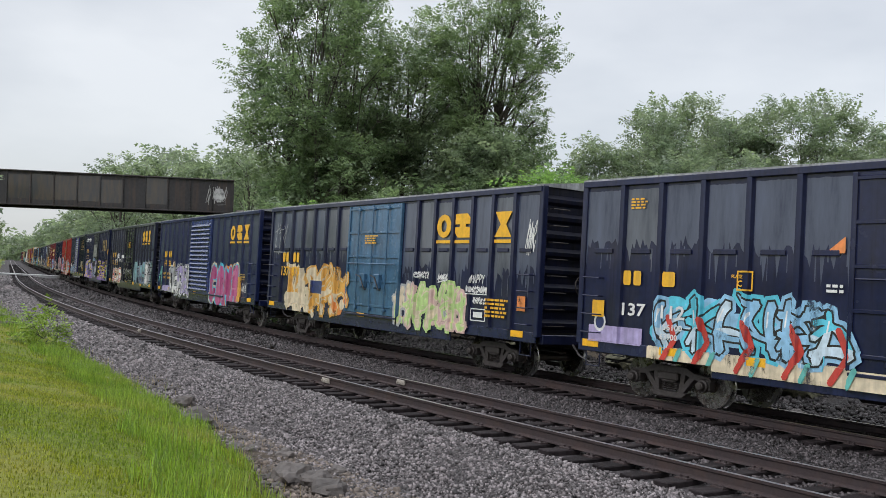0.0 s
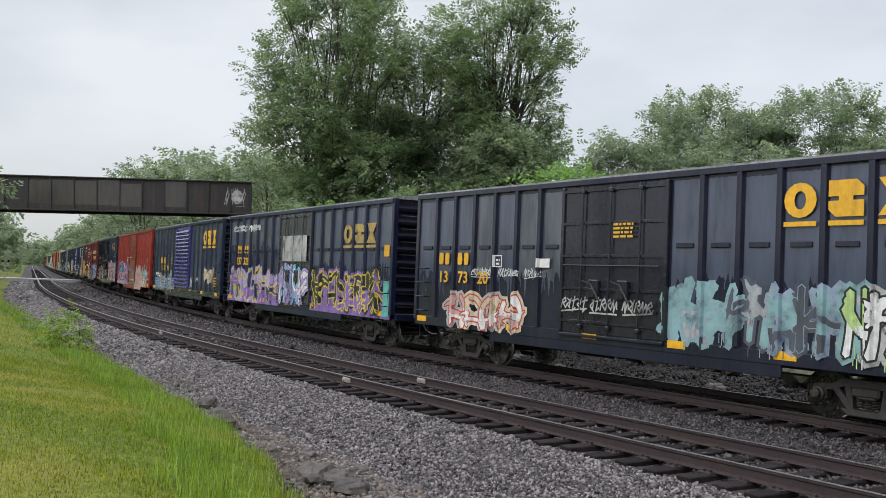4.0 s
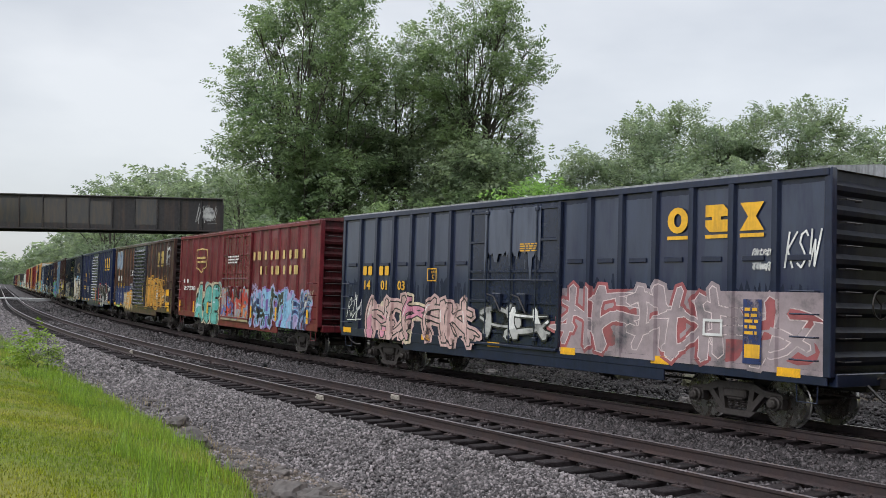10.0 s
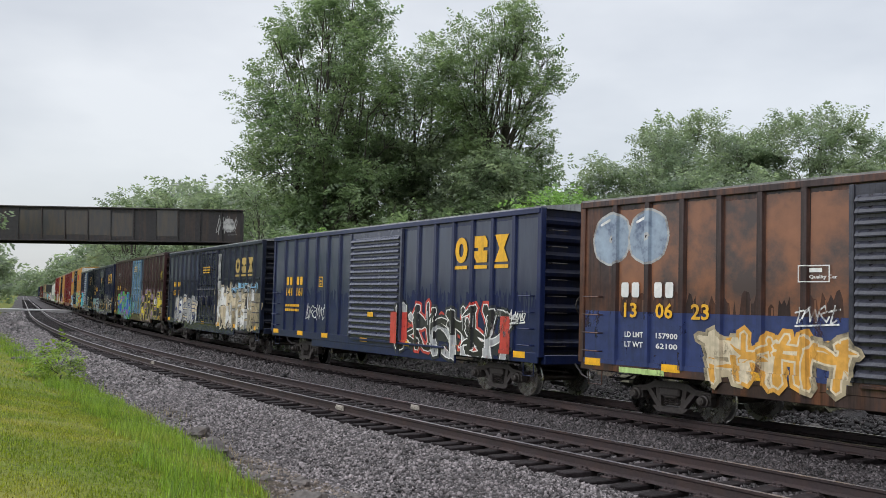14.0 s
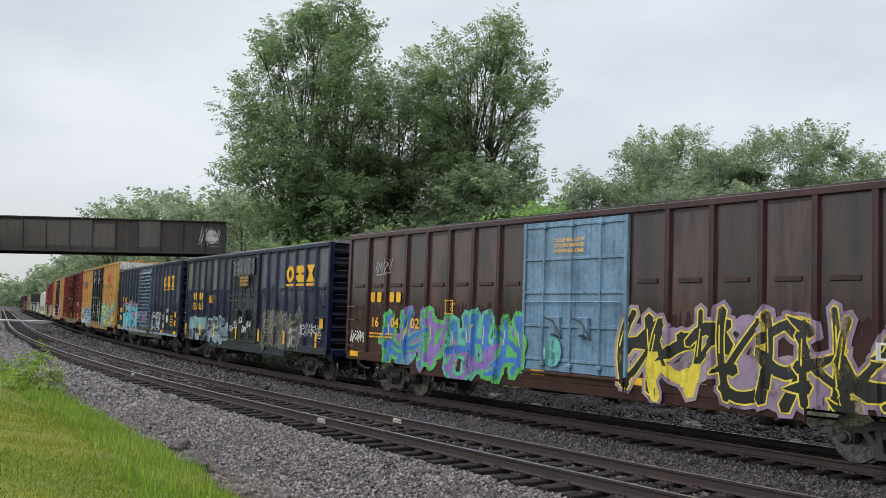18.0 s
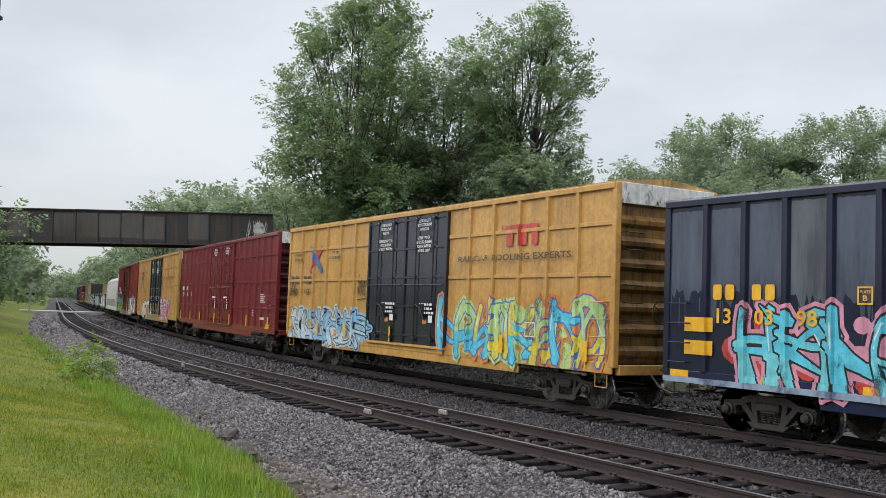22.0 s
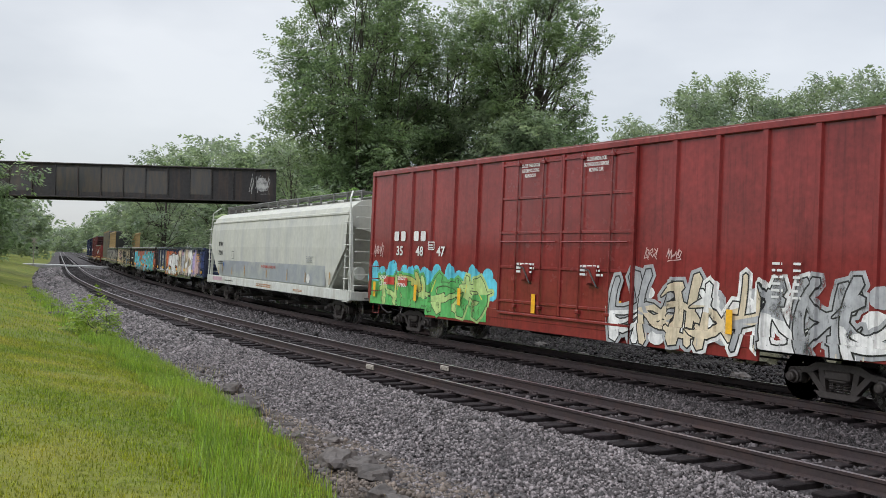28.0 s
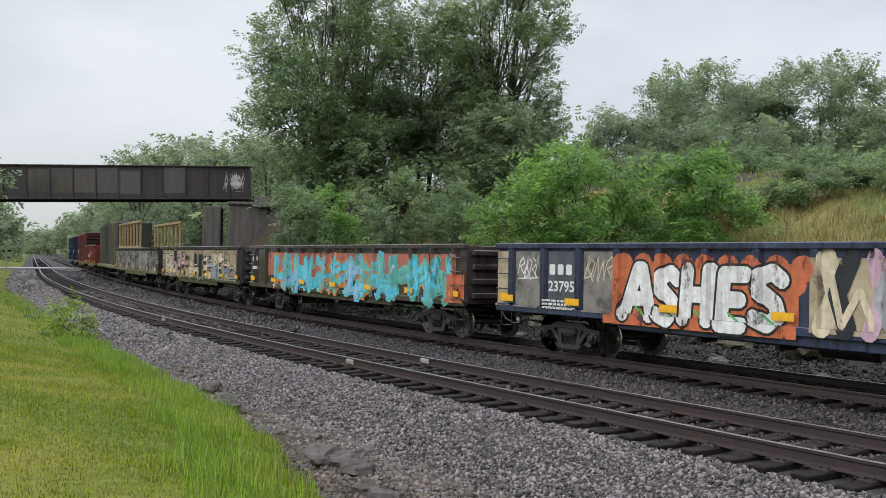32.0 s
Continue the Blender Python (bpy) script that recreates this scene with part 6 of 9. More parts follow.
def train_middle_cars():
    # red, purple and orange pieces
    car, brush, X, Z = box_car("car", "rust-red box car with purple and orange graffiti", 99.75, 15.8, 4.45, (0.285, 0.031, 0.022), (0.275, 0.455, "panel", (0.265, 0.031, 0.024)), 7, roof_c=(0.16, 0.05, 0.04), rust=0.2, rust_c=(0.13, 0.05, 0.035), side_posts=0.05)
    p = brush()
    p.bar(X(0.0), X(0.275), Z(-0.04), Z(0.08), LILAC)
    p.piece(X(0.015), X(0.275), Z(0.02), Z(0.40), [PINK, PURPLE, LILAC, PINK], BLACK, [PURPLE, LILAC, CREAM], 61, 6, WHITE)
    p.bar(X(0.065), X(0.135), Z(0.20), Z(0.40), spray((0.05, 0.17, 0.30)))
    p.tag(X(0.30), X(0.355), Z(0.24), Z(0.32), WHITE, 3, 0.025, "MADE")
    p.tag(X(0.37), X(0.445), Z(0.17), Z(0.30), BLUE, 4, 0.05)
    p.bar(X(0.34), X(0.47), Z(0.055), Z(0.085), CYAN)
    p.piece(X(0.47), X(0.885), Z(-0.10), Z(0.33), [GREY, ROSE, WHITE, ROSE], ORANGE, [CYAN, CYAN, GREY], 62, 4, WHITE, True, 0.3, 0.06)
    p.bar(X(0.455), X(0.90), Z(-0.11), Z(-0.01), ROSE)
    p.poly([(X(0.87), Z(0.15)), (X(0.895), Z(0.30)), (X(0.93), Z(0.22)), (X(0.915), Z(0.08))], ORANGE)
    p.poly([(X(0.878), Z(0.16)), (X(0.90), Z(0.27)), (X(0.922), Z(0.21)), (X(0.91), Z(0.11))], ROSE)
    p.tag(X(0.925), X(0.975), Z(0.17), Z(0.26), BLUE, 5, 0.035)
    p.bar(X(0.86), X(0.97), Z(0.09), Z(0.12), CYAN)
    p.tag(X(0.87), X(0.91), Z(0.42), Z(0.50), ROSE, 6, 0.02)
    p.done("graffiti", car, "pink, purple, white and orange sprayed letters")
    p = brush()
    p.marks(X(0.075), X(0.125), Z(0.34), Z(0.385), 3, SIGN_WHITE)
    p.text("28", X(0.072), X(0.092), Z(0.235), Z(0.29), SIGN_WHITE)
    p.text("00", X(0.104), X(0.124), Z(0.235), Z(0.29), SIGN_WHITE)
    p.lines(X(0.33), X(0.38), Z(0.495), Z(0.51), 1, SIGN_WHITE, 4)
    p.lines(X(0.235), X(0.255), Z(0.44), Z(0.52), 3, SIGN_WHITE, 5)
    p.done("lettering", car, "white stencilled numbers on a blue patch")

    # navy with pink-grey washes
    car, brush, X, Z = box_car("car", "dark navy box car with washed pink graffiti", 116.95, 16.3, 4.45, (0.011, 0.017, 0.040), (0.275, 0.415, "plug", (0.012, 0.018, 0.038)), 7, plates=True, rust=0.15)
    p = brush()
    streaked_panels(p, X, Z, [(0.0, 0.275)], 0.42, 0.95, [SHEEN], 3)
    streaked_panels(p, X, Z, [(0.415, 1.0)], 0.42, 0.95, [SHEEN], 4)
    p.done("panel_paint", car, "lighter navy sheen painted between the posts")
    p = brush()
    streaked_panels(p, X, Z, [(0.30, 0.39)], 0.60, 0.955, [CHALK_SHEEN], 1)
    p.done("panel_paint", car, "pale worn paint and painted sheen on the door")
    p = brush()
    p.bar(X(0.42), X(0.995), Z(0.0), Z(0.40), WASH_P)
    p.piece(X(0.425), X(0.96), Z(0.02), Z(0.42), [WASH_P, WASH_R, WASH_P, WASH_P], spray((0.62, 0.52, 0.52)), [WASH_R, WASH_P, WASH_R], 71, 5, None, False, 0.34, 0.028)
    p.piece(X(0.07), X(0.28), Z(-0.03), Z(0.30), [ROSE, PINK, ROSE], BLACK, [ROSE, CREAM], 72, 4, WHITE)
    p.tag(X(0.015), X(0.05), Z(0.10), Z(0.32), WHITE, 3, 0.025)
    p.piece(X(0.30), X(0.40), Z(0.06), Z(0.26), [WASH_W, WHITE], BLACK, None, 73, 2, None, False)
    p.tag(X(0.925), X(0.985), Z(0.52), Z(0.70), WHITE, 11, 0.035, "KSW")
    p.tag(X(0.865), X(0.905), Z(0.58), Z(0.62), WHITE, 12, 0.018)
    p.tag(X(0.865), X(0.905), Z(0.51), Z(0.55), WHITE, 13, 0.018)
    p.done("graffiti", car, "washed pink and grey graffiti, white scribbles")
    p = brush()
    car_number(p, X, Z, 0.065, 0.18, 0.36, ["14", "01", "03"], SIGN_YELLOW, 4, None, 0.06, 0.12)
    box_sign(p, X, Z, 0.205, 0.485, 0.32, 0.34, SIGN_YELLOW, ("PLATE", "C"))
    p.lines(X(0.36), X(0.39), Z(0.64), Z(0.70), 4, SIGN_YELLOW, 5)
    p.emblem(X(0.70), X(0.90), Z(0.68), Z(0.86), SIGN_YELLOW)
    p.ring(X(0.77), X(0.81), Z(0.16), Z(0.25), 0.05, SIGN_WHITE)
    p.bar(X(0.85), X(0.885), Z(0.03), Z(0.36), NAVY)
    p.bar(X(0.853), X(0.882), Z(0.06), Z(0.13), SIGN_YELLOW)
    p.lines(X(0.853), X(0.882), Z(0.18), Z(0.33), 5, SIGN_YELLOW, 6)
    p.done("lettering", car, "yellow stencilled numbers and sign")

    # maroon, gold words
    car, brush, X, Z = box_car("car", "maroon box car with faded gold lettering and teal graffiti", 134.8, 15.8, 4.45, (0.145, 0.020, 0.027), (0.29, 0.455, "plug", (0.13, 0.019, 0.023)), 7, roof_c=(0.12, 0.035, 0.035), rust=0.28, rust_c=(0.10, 0.035, 0.03), upright=True, side_posts=0.06)
    p = brush()
    for k in range(12):
        p.disc(X(0.125 + 0.0125 * k), Z(0.08 + 0.12 * (k % 3)), 0.34, 0.32, CREAM if k % 4 == 0 else WASH_T, 10, k)
    for word, a, b in (("A", 0.125, 0.17), ("C", 0.175, 0.22), ("E", 0.225, 0.265)):
        p.word(word, X(a) - 0.12, X(b) + 0.12, Z(-0.11), Z(0.37), [TEAL], BLACK, [CREAM], 0.46, 0.06, ICE, 5, 1.05)
    p.bar(X(0.29), X(0.455), Z(-0.03), Z(0.33), WASH_C)
    p.piece(X(0.295), X(0.45), Z(0.0), Z(0.32), [WASH_W, ORANGE, BLUE, RED], RED, [WASH_B, WASH_C], 82, 4, None)
    p.piece(X(0.47), X(0.93), Z(-0.06), Z(0.34), [NAVY, BLACK, SKY_BLUE, NAVY], SKY_BLUE, [LILAC, PURPLE, LILAC], 83, 6, WHITE)
    p.tag(X(0.47), X(0.51), Z(0.32), Z(0.40), LILAC, 4, 0.03)
    p.tag(X(0.915), X(0.965), Z(0.22), Z(0.34), CREAM, 5, 0.02)
    p.done("graffiti", car, "teal, black and lilac sprayed letters")
    p = brush()
    p.marks(X(0.475), X(0.93), Z(0.645), Z(0.735), 9, SIGN_GOLD)
    p.marks(X(0.54), X(0.88), Z(0.49), Z(0.58), 7, SIGN_GOLD)
    p.stroke([(X(0.115), Z(0.80)), (X(0.15), Z(0.82)), (X(0.185), Z(0.80)), (X(0.182), Z(0.60)), (X(0.15), Z(0.52)), (X(0.118), Z(0.60)), (X(0.115), Z(0.80))], 0.05, SIGN_GOLD)
    p.lines(X(0.125), X(0.178), Z(0.64), Z(0.74), 2, SIGN_GOLD, 4)
    p.marks(X(0.04), X(0.07), Z(0.39), Z(0.44), 2, SIGN_WHITE)
    p.text("27338", X(0.04), X(0.115), Z(0.295), Z(0.35), SIGN_WHITE)
    p.lines(X(0.33), X(0.40), Z(0.62), Z(0.72), 3, SIGN_WHITE, 6)
    p.done("lettering", car, "faded gold blocks of lettering and a shield outline")

    # brown, louvered door, amber piece
    car, brush, X, Z = box_car("car", "rusty brown box car with a dark ribbed door and amber graffiti", 151.97, 15.8, 4.45, (0.046, 0.029, 0.028), (0.265, 0.455, "louver", (0.048, 0.050, 0.066)), 7, roof_c=(0.20, 0.20, 0.19), rust=0.6, rust_c=(0.17, 0.062, 0.025))
    p = brush()
    streaked_panels(p, X, Z, spans_left(6, 0.03, 0.262), 0.40, 0.95, [RUST_P], 1)
    streaked_panels(p, X, Z, [(0.475, 0.53), (0.55, 0.60)], 0.30, 0.95, [RUST_P], 1)
    p.bar(X(0.005), X(0.265), Z(0.0), Z(0.32), NAVY)
    p.word("OO", X(0.015), X(0.10), Z(0.60), Z(0.93), [WASH_B], WASH_W, None, 0.6, 0.05, WHITE, 3, 1.1)
    p.done("panel_paint", car, "rust and navy patches")
    p = brush()
    p.piece(X(0.145), X(0.26), Z(-0.04), Z(0.22), [AMBER, CREAM, AMBER], CREAM, [AMBER, WASH_C], 91, 3, None)
    p.piece(X(0.47), X(0.83), Z(0.02), Z(0.46), [AMBER, spray((0.52, 0.28, 0.07)), AMBER], BLACK, [AMBER], 92, 5, None, False, 0.36, 0.03)
    p.tag(X(0.86), X(0.94), Z(0.62), Z(0.90), GREY, 4, 0.03)
    p.tag(X(0.87), X(0.92), Z(0.64), Z(0.94), WHITE, 5, 0.025)
    p.tag(X(0.84), X(0.93), Z(0.05), Z(0.30), CREAM, 6, 0.025)
    p.tag(X(0.84), X(0.90), Z(0.36), Z(0.50), AMBER, 7, 0.03)
    p.tag(X(0.22), X(0.255), Z(0.28), Z(0.38), WHITE, 8, 0.03)
    p.bar(X(0.05), X(0.10), Z(-0.05), Z(-0.01), LIME)
    p.done("graffiti", car, "amber letters edged in black, pale scribbles")
    p = brush()
    car_number(p, X, Z, 0.055, 0.175, 0.285, ["13", "06", "23"], SIGN_YELLOW, 4, SIGN_WHITE, 0.068, 0.12)
    weights(p, X, Z, 0.055, 0.17, SIGN_WHITE, 3, (("LD LMT", "157900"), ("LT WT", "62100")))
    p.emblem(X(0.69), X(0.86), Z(0.62), Z(0.84), SIGN_DULL)
    box_sign(p, X, Z, 0.72, 0.21, 0.6, 0.42, SIGN_WHITE)
    p.ring(X(0.235) - 0.3, X(0.235) + 0.3, Z(0.49), Z(0.575), 0.02, SIGN_WHITE)
    p.text("Quality Car", X(0.235) - 0.26, X(0.235) + 0.26, Z(0.503), Z(0.527), SIGN_WHITE)
    p.bar(X(0.235) - 0.08, X(0.235) + 0.16, Z(0.54), Z(0.56), SIGN_WHITE)
    p.bar(X(0.915), X(0.945), Z(0.20), Z(0.29), SIGN_YELLOW)
    p.bar(X(0.91), X(0.955), Z(0.04), Z(0.11), SIGN_YELLOW)
    p.done("lettering", car, "yellow and white stencilled numbers")

    # dark navy, red and white piece
    car, brush, X, Z = box_car("car", "dark navy box car with ribbed door and white-red graffiti", 169.07, 15.9, 4.45, NAVY_C, (0.28, 0.46, "louver", (0.050, 0.056, 0.088)), 7, rust=0.12, side_posts=0.06)
    p = brush()
    streaked_panels(p, X, Z, [(0.0, 0.28)], 0.42, 0.95, [SHEEN], 3)
    streaked_panels(p, X, Z, [(0.46, 1.0)], 0.42, 0.95, [SHEEN], 4)
    p.done("panel_paint", car, "lighter navy sheen painted between the posts")
    p = brush()
    p.piece(X(0.455), X(0.90), Z(-0.07), Z(0.34), [BLACK, NIGHT_S, BLACK, GREY, RED], WHITE, [RED, NIGHT_S, NIGHT_S], 101, 5, GREY, True, 0.26, 0.04)
    p.bar(X(0.44), X(0.49), Z(0.0), Z(0.26), RED)
    p.bar(X(0.87), X(0.91), Z(0.0), Z(0.26), RED)
    p.tag(X(0.13), X(0.20), Z(0.14), Z(0.30), WHITE, 5, 0.025)
    p.tag(X(0.91), X(0.955), Z(0.22), Z(0.31), WHITE, 6, 0.03)
    p.done("graffiti", car, "white and red sprayed letters edged in black")
    p = brush()
    car_number(p, X, Z, 0.045, 0.115, 0.38, ["141", "161"], SIGN_YELLOW, 4, None, 0.065, 0.11)
    weights(p, X, Z, 0.05, 0.28, SIGN_YELLOW, 3)
    box_sign(p, X, Z, 0.18, 0.52, 0.3, 0.34, SIGN_YELLOW)
    p.emblem(X(0.685), X(0.90), Z(0.60), Z(0.84), SIGN_YELLOW)
    p.bar(X(0.36), X(0.38), Z(0.21), Z(0.25), SIGN_YELLOW)
    p.done("lettering", car, "yellow stencilled numbers and sign")

    # cream piece
    car, brush, X, Z = box_car("car", "navy box car with a cream graffiti piece over its rear half", 186.28, 15.6, 4.45, (0.014, 0.019, 0.038), (0.27, 0.455, "plug", (0.018, 0.022, 0.042)), 7, plates=True, sill_c=(0.016, 0.021, 0.056))
    p = brush()
    streaked_panels(p, X, Z, spans_left(6, 0.012, 0.265), 0.60, 0.95, [CHALK_SHEEN_L, CHALK_SHEEN], 1)
    p.done("panel_paint", car, "pale worn panels with sky reflection painted in")
    p = brush()
    p.bar(X(0.46), X(0.985), Z(0.0), Z(0.40), WASH_C)
    p.piece(X(0.46), X(0.985), Z(-0.04), Z(0.50), [CREAM, WASH_C, WHITE], NIGHT_S, [CREAM, WASH_C, WASH_W], 111, 6, None, True, 0.3, 0.03)
    p.piece(X(0.08), X(0.26), Z(0.0), Z(0.32), [WASH_W, WHITE, CREAM], NAVY, [WASH_W], 112, 4, None)
    p.piece(X(0.66), X(0.95), Z(0.42), Z(0.52), [WASH_W, SKY_BLUE], NIGHT_S, None, 113, 5, None, False)
    p.bar(X(0.462), X(0.50), Z(0.45), Z(0.9), WASH_W)
    p.done("graffiti", car, "cream and white washed letters")
    p = brush()
    car_number(p, X, Z, 0.035, 0.13, 0.36, ["137", "5"], SIGN_YELLOW, 4, None, 0.06, 0.13)
    p.emblem(X(0.66), X(0.92), Z(0.60), Z(0.82), SIGN_DULL)
    p.lines(X(0.33), X(0.41), Z(0.66), Z(0.76), 3, SIGN_YELLOW, 5)
    p.done("lettering", car, "yellow stencilled numbers and sign")

    # long brown car with pale blue door
    car, brush, X, Z = box_car("car", "long maroon-brown box car with pale blue door and yellow-black graffiti", 203.23, 19.0, 4.55, (0.042, 0.016, 0.017), (0.37, 0.52, "plug", (0.14, 0.24, 0.34)), 8, real=(0.434, 0.601), roof_c=(0.05, 0.04, 0.04), rust=0.3, plates=True, rust_c=(0.03, 0.02, 0.02))
    p = brush()
    streaked_panels(p, X, Z, [(0.0, 0.365)], 0.40, 0.955, [BROWN_W, BROWN_D], 5)
    streaked_panels(p, X, Z, [(0.525, 1.0)], 0.36, 0.955, [BROWN_W, BROWN_D, BROWN_D], 6)
    p.done("panel_paint", car, "blotched brown paint between the posts")
    p = brush()
    p.piece(X(0.10), X(0.365), Z(-0.06), Z(0.36), [BLUE, PURPLE, BLUE], GREEN, [GREEN, TEAL, PURPLE], 121, 5, YELLOW, True, 0.3, 0.05)
    p.piece(X(0.52), X(0.97), Z(-0.08), Z(0.42), [BLACK, NIGHT_S, BLACK, BLACK, YELLOW], YELLOW, [WASH_L, WASH_P, WASH_L], 122, 7, YELLOW, True, 0.28, 0.04)
    p.disc(X(0.42), Z(0.14), 0.3, 0.34, TEAL, 12)
    p.tag(X(0.07), X(0.11), Z(0.66), Z(0.78), GREY, 4, 0.02)
    p.tag(X(0.01), X(0.05), Z(0.10), Z(0.20), WHITE, 5, 0.03)
    p.tag(X(0.94), X(0.97), Z(0.60), Z(0.75), YELLOW, 6, 0.03)
    p.done("graffiti", car, "blue-purple letters and yellow-black letters on lilac")
    p = brush()
    car_number(p, X, Z, 0.055, 0.16, 0.235, ["16", "04", "02"], SIGN_YELLOW, 4, None, 0.062, 0.20)
    box_sign(p, X, Z, 0.235, 0.405, 0.34, 0.36, SIGN_YELLOW, ("PLATE", "C"))
    p.lines(X(0.06), X(0.12), Z(0.15), Z(0.20), 2, SIGN_YELLOW, 4)
    for j, s in enumerate(("CLOSE AND LOCK", "DOORS BEFORE", "MOVING CAR")):
        p.text(s, X(0.42), X(0.465), Z(0.82 - j * 0.034), Z(0.843 - j * 0.034), SIGN_YELLOW)
    p.ring(X(0.86), X(0.885), Z(0.2), Z(0.28), 0.04, SIGN_WHITE)
    p.done("lettering", car, "yellow stencilled numbers")

    # greyed, white tags
    car, brush, X, Z = box_car("car", "greyed navy box car covered in white scribbles", 223.58, 15.6, 4.45, NIGHT_C, (0.27, 0.455, "plug", (0.018, 0.021, 0.036)), 7, plates=True, upright=True, sill_c=(0.016, 0.021, 0.056))
    p = brush()
    streaked_panels(p, X, Z, spans_left(6, 0.012, 0.265), 0.58, 0.955, [CHALK_SHEEN_Y, CHALK_SHEEN_Y, CHALK_SHEEN_L], 1)
    streaked_panels(p, X, Z, spans_left(10, 0.46, 0.985), 0.58, 0.955, [CHALK_SHEEN_L, CHALK_SHEEN], 2)
    p.bar(X(0.30), X(0.43), Z(0.74), Z(0.92), CHALK_SHEEN_L)
    p.done("panel_paint", car, "pale worn panels with sky reflection painted in")
    p = brush()
    p.piece(X(0.50), X(0.80), Z(-0.02), Z(0.36), [NIGHT_S, WASH_W, CHALK_SHEEN_L], WASH_C, [NIGHT_S, CHALK_SHEEN], 131, 6, None, True, 0.3, 0.03)
    p.piece(X(0.05), X(0.26), Z(-0.04), Z(0.24), [CHALK_SHEEN, WASH_B, CHALK_SHEEN_L, NIGHT_S], WASH_W, [CHALK_SHEEN_L, WASH_T], 132, 5, None, True, 0.3, 0.028)
    p.bar(X(0.04), X(0.13), Z(0.10), Z(0.24), WASH_T)
    p.piece(X(0.30), X(0.43), Z(0.74), Z(0.92), [CHALK_SHEEN_L, CHALK_SHEEN], GREY, None, 133, 3, None, False, 0.3, 0.022)
    for k in range(5):
        p.tag(X(0.28 + 0.03 * k), X(0.31 + 0.03 * k), Z(0.10 + 0.05 * (k % 3)), Z(0.18 + 0.05 * (k % 3)), WHITE, 60 + k, 0.025)
    for k in range(4):
        p.tag(X(0.81 + 0.04 * k), X(0.845 + 0.04 * k), Z(0.12), Z(0.24), WHITE, 70 + k, 0.02)
    p.done("graffiti", car, "white scribbles and washed letters")
    p = brush()
    car_number(p, X, Z, 0.045, 0.13, 0.335, ["135", "015"], SIGN_YELLOW, 4, None, 0.07, 0.13)
    p.bar(X(0.34), X(0.405), Z(0.60), Z(0.735), NIGHT_S)
    for j, s in enumerate(("CLOSE AND LOCK", "DOORS BEFORE", "MOVING CAR")):
        p.text(s, X(0.347), X(0.398), Z(0.695 - j * 0.038), Z(0.722 - j * 0.038), SIGN_YELLOW)
    box_sign(p, X, Z, 0.165, 0.47, 0.28, 0.3, SIGN_YELLOW)
    p.emblem(X(0.655), X(0.92), Z(0.60), Z(0.80), SIGN_YELLOW)
    p.bar(X(0.95), X(0.975), Z(0.2), Z(0.3), SIGN_YELLOW)
    p.done("lettering", car, "yellow stencilled numbers and sign")

    # navy, cyan piece
    car, brush, X, Z = box_car("car", "navy box car with a blue ribbed door and cyan graffiti", 240.39, 15.9, 4.45, (0.011, 0.015, 0.036), (0.275, 0.435, "louver", (0.060, 0.095, 0.17)), 7, rust=0.15, sill_c=(0.016, 0.021, 0.056))
    p = brush()
    streaked_panels(p, X, Z, spans_left(6, 0.012, 0.265), 0.45, 0.955, [CHALK_SHEEN, CHALK_SHEEN_L], 1)
    streaked_panels(p, X, Z, spans_left(9, 0.442, 0.985), 0.40, 0.955, [CHALK_SHEEN_L, CHALK_SHEEN], 2)
    p.done("panel_paint", car, "pale worn panels with sky reflection painted in")
    p = brush()
    p.piece(X(0.075), X(0.28), Z(-0.05), Z(0.40), [CYAN, spray((0.16, 0.56, 0.62)), CYAN], BLACK, [PINK, RED, PINK], 141, 4, WHITE)
    p.piece(X(0.455), X(0.66), Z(0.02), Z(0.28), [WASH_B, NIGHT_S], WHITE, None, 142, 5, None, False, 0.2, 0.03)
    p.tag(X(0.685), X(0.735), Z(0.18), Z(0.25), WHITE, 4, 0.03, "NGC")
    p.tag(X(0.69), X(0.72), Z(0.04), Z(0.15), WHITE, 8, 0.03)
    p.tag(X(0.76), X(0.81), Z(0.28), Z(0.34), WHITE, 5, 0.025)
    p.tag(X(0.30), X(0.42), Z(0.14), Z(0.30), LILAC, 6, 0.03)
    p.bar(X(0.765), X(0.80), Z(0.14), Z(0.24), WHITE)
    p.bar(X(0.0), X(1.0), Z(-0.045), Z(-0.01), WASH_B)
    p.done("graffiti", car, "cyan letters on pink, white outlines")
    p = brush()
    car_number(p, X, Z, 0.055, 0.165, 0.30, ["13", "03", "98"], SIGN_YELLOW, 4, None, 0.065, 0.13)
    box_sign(p, X, Z, 0.187, 0.46, 0.28, 0.3, SIGN_YELLOW, ("PLATE", "B"))
    p.emblem(X(0.675), X(0.90), Z(0.60), Z(0.80), SIGN_YELLOW)
    for t, z in ((0.925, 0.22), (0.92, 0.10), (0.022, 0.25), (0.022, 0.12)):
        p.bar(X(t), X(t + 0.03), Z(z), Z(z + 0.08), SIGN_YELLOW)
    p.lines(X(0.845), X(0.89), Z(0.10), Z(0.26), 4, SIGN_YELLOW, 6)
    p.done("lettering", car, "yellow stencilled numbers and sign")


train_middle_cars()


